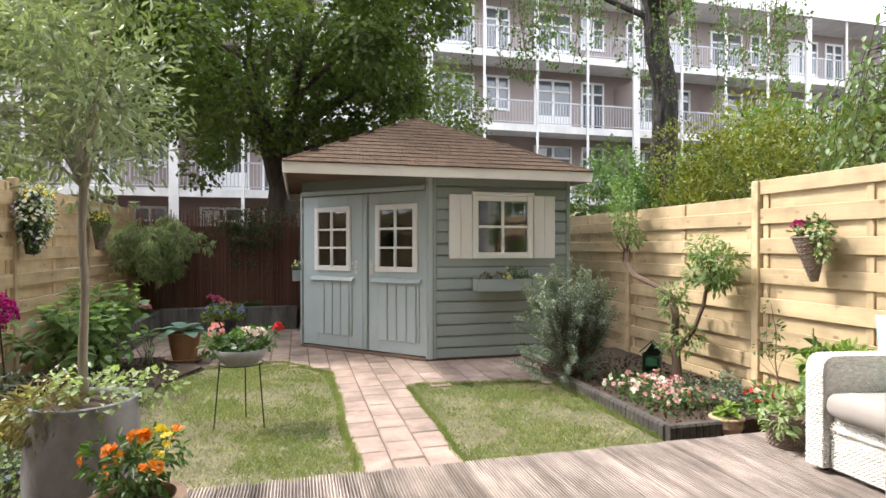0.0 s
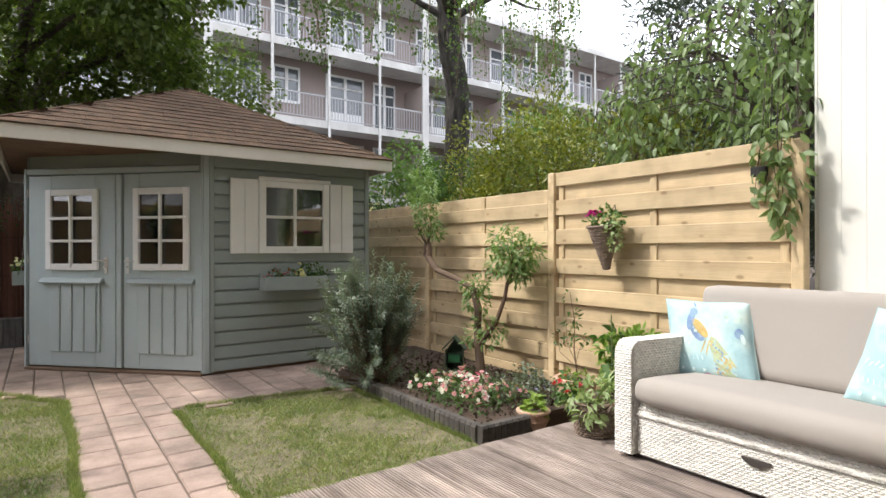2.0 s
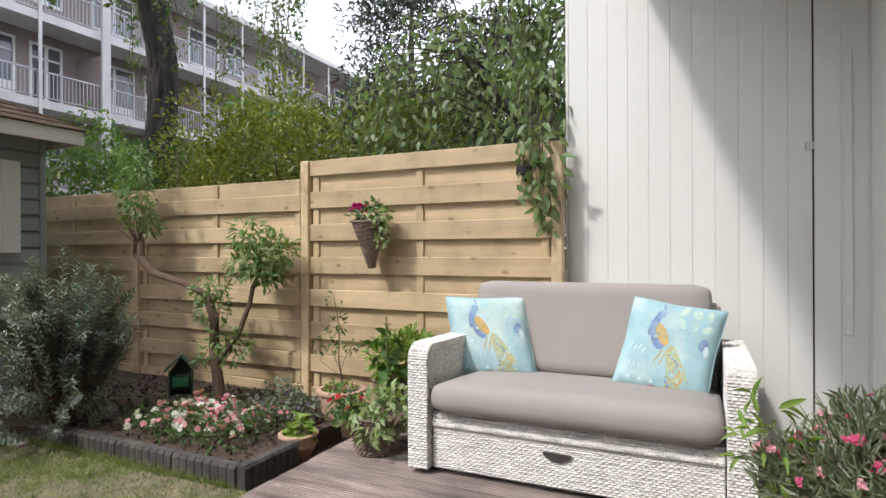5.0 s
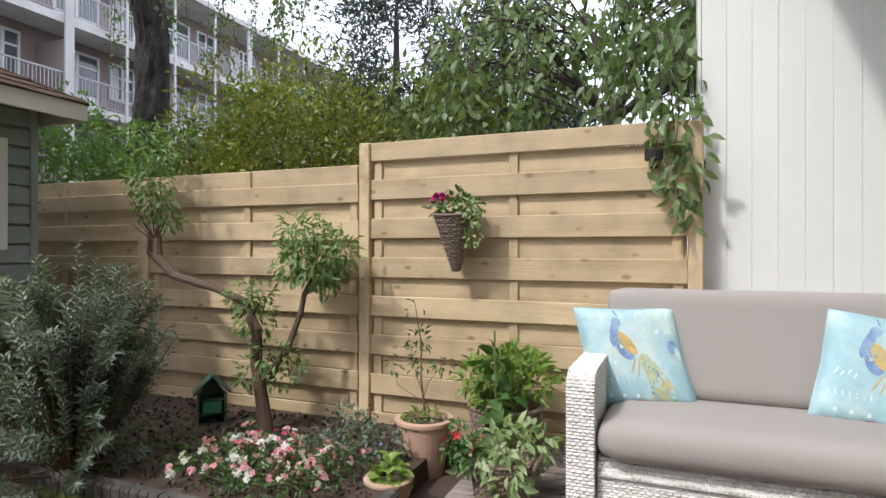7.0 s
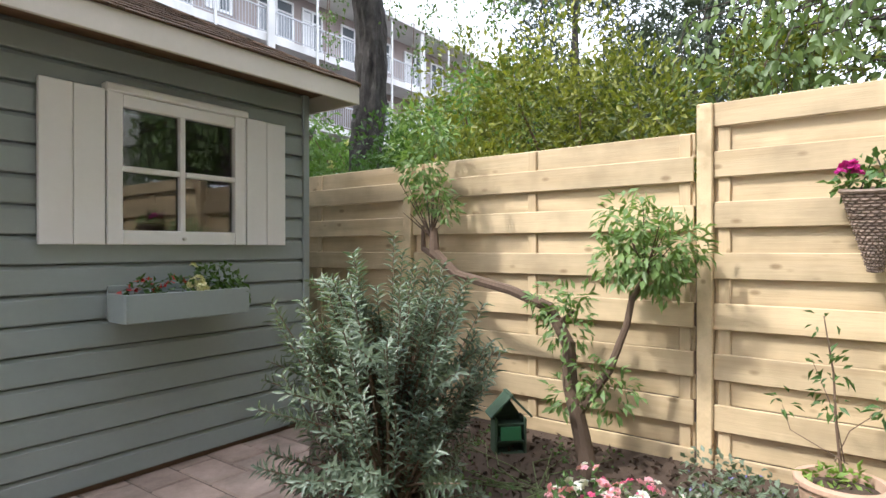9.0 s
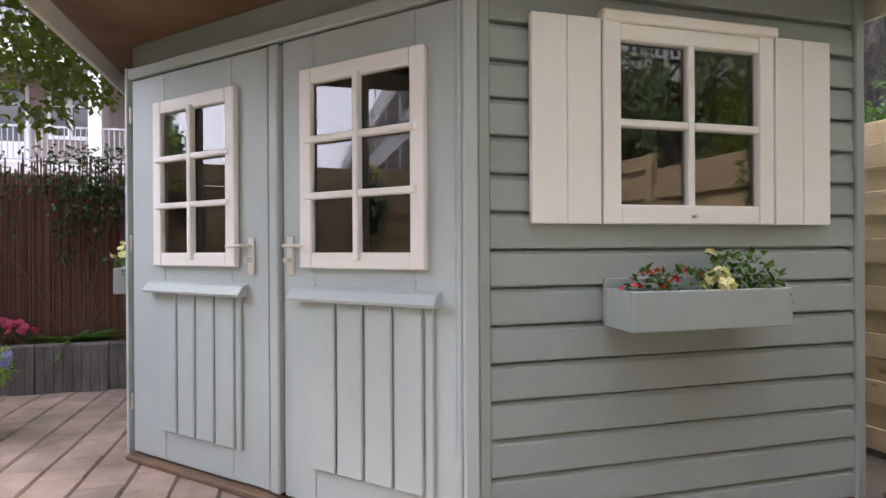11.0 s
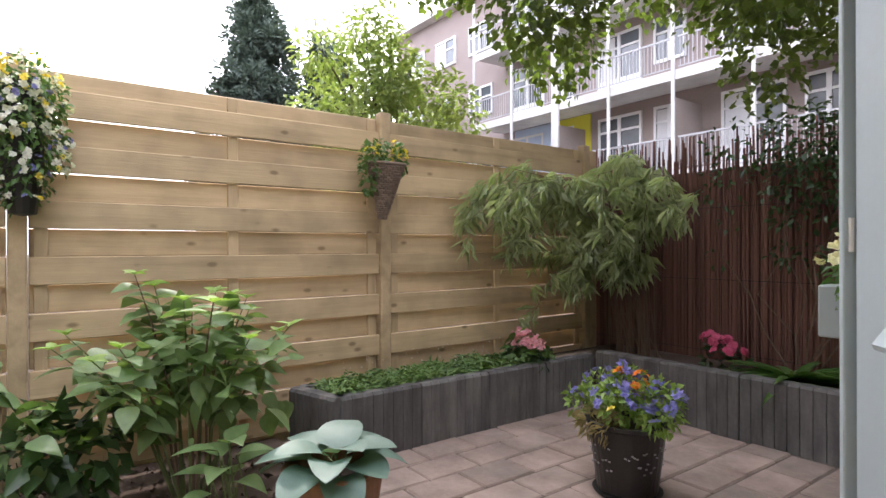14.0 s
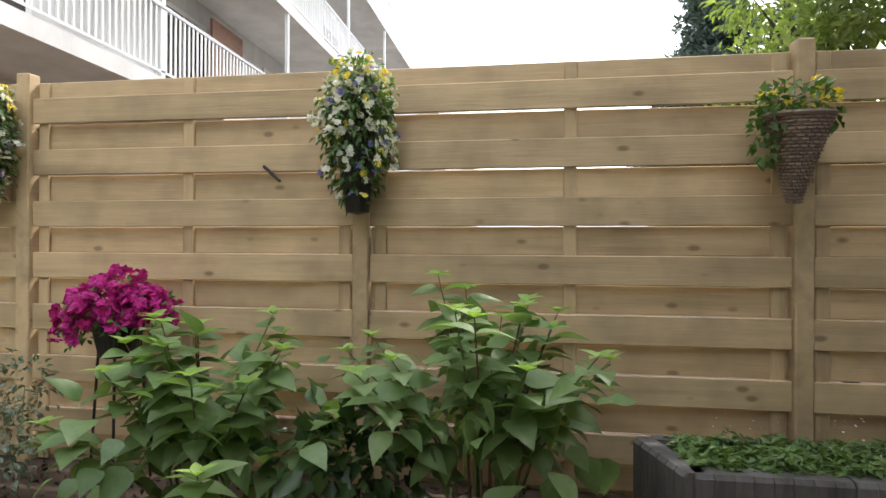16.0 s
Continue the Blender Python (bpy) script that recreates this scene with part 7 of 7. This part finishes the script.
maple = thing("maple_tree", "large dark green maple with spreading limbs", "tree", (-0.66, 11.6, -0.05))
part("trunk", Geo().trunk([(0, 0, 0), (0.02, 0, 1.0), (0.08, 0, 2.2), (0.18, 0, 3.2)], [0.36, 0.29, 0.27, 0.22], 20, 40, 0.08), BARK, maple, "thick dark trunk")
cr = crown_blobs((0.1, -0.3, 6.2), (4.3, 3.6, 3.1), 95, 0.62, 4)
cr = [b for b in cr if not (b[2] < 3.4 and abs(b[0]) < 1.0)]
cr += [(-2.4, -2.2, 3.3, 0.6), (-1.6, -2.4, 3.6, 0.6), (-0.6, -2.6, 3.7, 0.55), (2.2, -2.0, 3.5, 0.6), (3.0, -1.4, 3.3, 0.6), (2.6, -1.0, 3.0, 0.5), (1.6, -1.2, 3.3, 0.5), (-3.3, -1.0, 3.4, 0.6), (-1.3, -0.6, 2.75, 0.4), (-1.0, -1.2, 3.1, 0.45), (3.6, -0.8, 4.0, 0.6), (-2.0, -3.3, 4.0, 0.55), (-3.0, -3.0, 4.2, 0.6), (-1.0, -3.5, 4.3, 0.5)]
limbs((0.16, 0, 3.1), [(b[0], b[1], b[2]) for b in cr[::9]], 0.075, BARK, maple, 0.25, "limb")
limbs((0.02, 0, 2.4), [(-1.6, -1.0, 5.6), (0.6, -1.2, 6.4), (2.2, -1.0, 5.2), (-0.4, 0.8, 6.8)], 0.15, BARK, maple, 0.2)
rx = np.random.default_rng(77)
cr += [(rx.uniform(-4.2, 3.4), rx.uniform(-2.9, -0.8), rx.uniform(3.9, 7.2), rx.uniform(0.4, 0.62)) for _ in range(44)]
cr += [(1.2, -1.0, 4.0, 0.6), (0.9, -1.2, 3.6, 0.5), (1.7, -1.2, 3.7, 0.55), (1.3, -1.2, 4.6, 0.6), (2.2, -1.2, 4.2, 0.55)]
# unseen extra foliage, added on the sun's side to shade the planter corner
cr += [(-3.4 + 0.35 * (q % 5), -2.3 + 0.45 * (q // 5), 4.3 + 0.3 * ((q * 7) % 4), 0.58) for q in range(15)]
foliage("crown", cr, 92000, 0.088, 0.084, leafy("maple_leaf", (0.048, 0.079, 0.022), (0.178, 0.238, 0.062), 0.45, 0.52), maple, down=0.5, flat=0.6, shell=0.35)

birch = thing("birch_tree", "leaning dark-barked birch with thin hanging twigs", "tree", (5.70, 8.38, -0.05))
part("trunk", Geo().trunk([(-0.05, 0, 0), (0.0, 0, 1.4), (0.06, 0.0, 2.2), (0.16, 0, 3.3), (0.17, 0, 3.9), (-0.02, 0, 4.9), (-0.05, 0, 6.2), (0.1, 0, 8.0)], [0.26, 0.225, 0.215, 0.205, 0.20, 0.185, 0.16, 0.09], 30, 200, 0.20, 5.0), BIRCH_BARK, birch, "rough dark grey trunk")
bt = [(-2.6, -1.0, 6.2), (-1.8, -1.8, 6.6), (-3.0, 0.8, 6.4), (2.0, -1.0, 6.6), (1.4, 1.5, 7.0), (-1.0, 0.8, 7.4), (2.8, 0.4, 6.2), (0.8, -2.0, 6.8), (-0.8, -2.6, 6.0)]
limbs((-0.03, 0, 5.2), bt, 0.06, BIRCH_BARK, birch, 0.2)
tw = Geo()
bl = []
for t in bt:
    for k in range(8):
        x, y = t[0] * RNG.uniform(0.45, 1.1) + RNG.normal(0, 0.2), t[1] * RNG.uniform(0.45, 1.1) + RNG.normal(0, 0.2)
        z1 = t[2] * RNG.uniform(0.9, 1.02)
        ln = RNG.uniform(0.7, 2.4)
        tw.tube([(x, y, z1), (x + RNG.normal(0, 0.06), y + RNG.normal(0, 0.06), z1 - ln * 0.5), (x + RNG.normal(0, 0.1), y + RNG.normal(0, 0.1), z1 - ln)], 0.006, 4, False)
        bl += [(x, y, z1 - ln * s, 0.14) for s in (0.25, 0.5, 0.7, 0.85, 1.0)]
tagged(part("hanging_twigs", tw, TWIG, birch), kind="stuff")
foliage("crown", bl, 7000, 0.06, 0.045, leafy("birch_leaf", (0.07, 0.13, 0.03), (0.17, 0.25, 0.07), 0.4), birch, down=0.8, flat=0.3, shell=0.1)

# yellow-green hedge shrubs behind the fence
def bush(name, label, at, blobs, count, length, width, mat, twigs=12, group="", shell=0.45, shape=None, down=0.0):
    t = thing(name, label, "shrub", at, group=group)
    limbs((0, 0, 0), [(b[0], b[1], b[2]) for b in blobs[:twigs]], 0.035, TWIG, t, 0.1, "branch")
    foliage("leaves", blobs, count, length, width, mat, t, down=down, flat=0.45, shell=shell, shape=shape)
    return t


HEDGE = leafy("hedge_leaf", (0.045, 0.08, 0.015), (0.34, 0.34, 0.055), 0.4, 0.3, 0.5)
ELDER = leafy("elder_leaf", (0.10, 0.19, 0.05), (0.22, 0.33, 0.10), 0.45, 0.4)
bush("hedge_shrub", "dense yellow-green privet-like shrub behind the fence", (4.75, 5.4, -0.05), crown_blobs((0, 0, 1.85), (0.95, 0.95, 0.95), 40, 0.36, 21), 12500, 0.06, 0.026, HEDGE, down=-0.3)
bush("hedge_shrub", "dense yellow-green privet-like shrub behind the fence", (4.85, 4.2, -0.05), crown_blobs((0, 0, 1.80), (0.85, 0.9, 0.95), 38, 0.36, 22), 12000, 0.06, 0.026, HEDGE, down=-0.3)
bush("hedge_shrub", "darker green shrub behind the fence", (4.9, 6.6, -0.05), crown_blobs((0, 0, 1.7), (0.9, 0.8, 0.75), 30, 0.36, 23), 8500, 0.06, 0.03, G_MID, down=-0.2)
el = bush("elder_shrub", "light green elder with cream flower heads", (6.4, 9.8, -0.05), crown_blobs((0, 0, 2.0), (2.0, 1.2, 1.15), 44, 0.42, 24), 8000, 0.11, 0.05, ELDER, down=0.2)
blooms(crown_blobs((0, -0.2, 2.1), (1.9, 1.2, 1.1), 26, 0.2, 25), 60, 0.12, F_CREAM, el, shape=ROUND, outward=0.4, top_only=0.3)
bush("elder_shrub", "light green shrub growing behind the fence", (7.4, 7.4, -0.05), crown_blobs((0, 0, 2.3), (1.5, 1.4, 1.4), 40, 0.42, 26), 7000, 0.10, 0.05, ELDER, down=0.2)
bush("dark_shrub", "dark shrub beside the shed", (4.2, 9.0, -0.05), crown_blobs((0, 0, 1.3), (0.7, 0.7, 0.75), 20, 0.3, 27), 2400, 0.06, 0.035, G_DARK)

# weeping tree leaning over the fence by the wall
weep = thing("weeping_tree", "weeping tree with long hanging leafy shoots over the fence", "tree", (4.75, 2.45, -0.05))
part("trunk", Geo().tube([(0, 0, 0), (-0.03, 0.02, 1.0), (0.0, 0.0, 2.0), (0.02, -0.05, 2.35)], [0.11, 0.09, 0.08, 0.07], 10), BARK, weep)
g = Geo()
cs, ds = [], []
for i in range(135):
    a = RNG.uniform(0, 6.28)
    r = RNG.uniform(0.35, 1.0) ** 0.6 * 1.65
    top = RNG.uniform(2.5, 3.35) - 0.25 * (r / 1.6) ** 2
    ex, ey = r * math.cos(a) * 0.72, r * math.sin(a) * 1.15
    ln = RNG.uniform(0.5, 1.1)
    if i % 27 == 0:
        ex, ey, ln, top = -1.36 + RNG.uniform(-0.05, 0.08), -0.48 + RNG.uniform(-0.07, 0.12), RNG.uniform(0.7, 1.0), 2.35
    low = 1.95 if ex < -1.05 and i % 27 else 1.05
    pts = [Vector((ex * 0.25, ey * 0.25, top - 0.05)), Vector((ex * 0.5, ey * 0.5, top + 0.12)), Vector((ex * 0.92, ey * 0.92, top)), Vector((ex, ey, max(low + 0.1, top - ln * 0.5))), Vector((ex + RNG.normal(0, 0.05), ey + RNG.normal(0, 0.05), max(low, top - ln)))]
    part("shoot", Geo().tube(pts, [0.008, 0.007, 0.005, 0.003, 0.002], 5, False), BARK, weep)
    for q in range(48):
        s = 0.2 + 3.8 * (q / 48) ** 0.85
        j = min(3, int(s))
        p = pts[j].lerp(pts[j + 1], s - j)
        cs.append(tuple(p + Vector((RNG.normal(0, 0.07), RNG.normal(0, 0.07), RNG.normal(0, 0.05)))))
        b = RNG.uniform(0, 6.28)
        ds.append((math.cos(b) * 0.7, math.sin(b) * 0.7, -0.75 + RNG.normal(0, 0.25)))
clear = [i for i, p in enumerate(cs) if not (p[1] < -0.60 and p[0] < -0.9)]
cs, ds = [cs[i] for i in clear], [ds[i] for i in clear]
limbs((0.02, -0.05, 2.2), [(0.7, 0.9, 2.9), (-0.6, 0.9, 2.9), (0.5, -1.0, 2.95), (-0.7, -0.5, 2.9), (-0.2, 0.1, 3.2), (0.1, 1.3, 2.8)], 0.035, BARK, weep, 0.08)
k = len(cs)
part("leaves", scatter_mesh("weeping", np.array(cs), np.array(ds), unit(k) + np.array([-0.3, 0, 0.9]), 0.092 * (0.65 + 0.5 * RNG.random(k)), 0.040, leaf_shape("leaf", 3, 0.2, 0.25)), leafy("weeping_leaf", (0.085, 0.145, 0.05), (0.26, 0.34, 0.16), 0.45, 0.35), weep)


foliage("hanging_leaves", [(-1.38 + 0.03 * math.sin(q), -0.50 + 0.04 * math.cos(q * 1.7), 1.84 - 0.08 * q, 0.10 - 0.006 * q) for q in range(8)], 80, 0.085, 0.038, bpy.data.materials["weeping_leaf"], weep, shape=leaf_shape("leaf", 3, 0.2, 0.25), down=1.1, flat=0.3, shell=0.2)


def conifer(at, h, r, label, count, mat, name="conifer"):
    t = thing(name, label, "tree", at)
    part("trunk", Geo().tube([(0, 0, 0), (0, 0, h * 0.96)], [r * 0.09, 0.02], 8), BARK, t)
    bl = []
    rn = np.random.default_rng(int(h * 10))
    for i in range(120):
        s = rn.random() ** 0.8
        a = rn.uniform(0, 6.28)
        rr_ = r * (1 - s) ** (0.55 if name == "conifer" else 0.36) * rn.uniform(0.2, 1)
        bl.append((rr_ * math.cos(a), rr_ * math.sin(a), h * (0.12 + 0.86 * s), r * 0.30 * (1.3 - s)))
    foliage("needles", bl + ([(0, 0, h * (0.2 + 0.09 * q), r * 0.55 * (1 - 0.1 * q)) for q in range(8)] if name == "conifer" else []), count * (8 if name == "conifer" else 3), 0.32, 0.11 if name == "conifer" else 0.045, mat, t, down=-0.2, flat=0.3, shell=0.3)


CONIFER = leafy("conifer_needles", (0.04, 0.065, 0.05), (0.11, 0.15, 0.115), 0.6, 0.1)
conifer((-23.5, 13.7, -0.05), 12.3, 2.9, "tall dark conifer beyond the gardens", 5200, CONIFER)
conifer((-24.0, 17.0, -0.05), 11.0, 3.0, "dark conifer beyond the gardens", 3600, CONIFER)
conifer((19.5, 11.5, -0.05), 12.5, 4.5, "broad dark pine beyond the neighbouring gardens", 9000, leafy("pine_needles", (0.035, 0.055, 0.035), (0.09, 0.115, 0.07), 0.6, 0.1), "pine")
conifer((16.5, 6.5, -0.05), 9.5, 3.2, "dark pine beyond the neighbouring gardens", 6000, bpy.data.materials["pine_needles"], "pine")

YOUNG = leafy("sunlit_leaf", (0.15, 0.215, 0.065), (0.36, 0.42, 0.19), 0.4, 0.5)
lt = thing("ash_tree", "light green sunlit tree behind the weathered fence", "tree", (-4.95, 9.0, -0.05))
part("trunk", Geo().tube([(0, 0, 0), (0.05, 0, 1.6), (0.1, 0, 3.4)], [0.06, 0.045, 0.010], 10), BARK, lt)
cr = crown_blobs((0, 0, 2.35), (1.15, 1.0, 0.75), 34, 0.26, 31) + [(0.1, 0, 3.2, 0.26), (-0.15, 0, 3.6, 0.22), (0.1, 0.1, 2.9, 0.3), (0.0, 0.0, 3.95, 0.15)] + crown_blobs((-0.1, -0.40, 2.8), (0.8, 0.6, 0.75), 24, 0.26, 32) + [(0.0, -0.1, 3.4, 0.3), (0.1, -0.3, 3.3, 0.3)]
limbs((0.05, 0, 1.6), [(b[0], b[1], b[2]) for b in cr[::3]], 0.025, BARK, lt, 0.06)
foliage("crown", cr, 6400, 0.085, 0.038, YOUNG, lt, down=0.3, shell=0.3)

# ---- paving ----
paving = thing("paving", "worn pinkish-brown concrete pavers laid in running bond", "paving", kind="structure")
PAVED = [(0.07, 2.965), (0.715, 2.965), (0.72, 4.95), (0.80, 5.06), (2.12, 4.92), (2.9, 6.0), (2.9, 6.4), (1.3, 6.4), (0.1, 7.6), (0.1, 9.1), (-2.17, 9.1), (-2.17, 7.0), (-1.62, 7.0), (-1.2, 6.32), (-0.45, 6.47), (0.07, 5.77)]
pm = []
for v in range(4):
    rv = random.Random(v)
    g = Geo().soft(-0.1025, 0.1025, -0.1487, 0.1487, -0.045, 0.0, 0.008)
    pts = g.v[0]
    for q in pts:
        q[2] += rv.uniform(-0.0015, 0.0015)
    me = g.mesh("paver")
    me.materials.append(PAVER)
    pm.append(me)
rp = random.Random(9)
col = 0
x = -2.17 + 0.105
xs = []
x = 0.07 + 0.1075 - 0.2125 * 11
while x < 2.95:
    y = 2.965 + 0.152 - (0.1525 if col % 2 else 0.0)
    while y < 9.2:
        c = np.array([[x, y]])
        if inside(c, PAVED)[0]:
            part("paver", pm[rp.randrange(4)], PAVER, paving).matrix_local = Matrix.Translation((x, y, rp.uniform(-0.003, 0.003))) @ Matrix.Rotation(rp.uniform(-0.01, 0.01), 4, "Z") @ Matrix.Rotation(rp.uniform(-0.006, 0.006), 4, "X") @ Matrix.Rotation(rp.uniform(-0.006, 0.006), 4, "Y")
        y += 0.305
    x += 0.2125
    col += 1
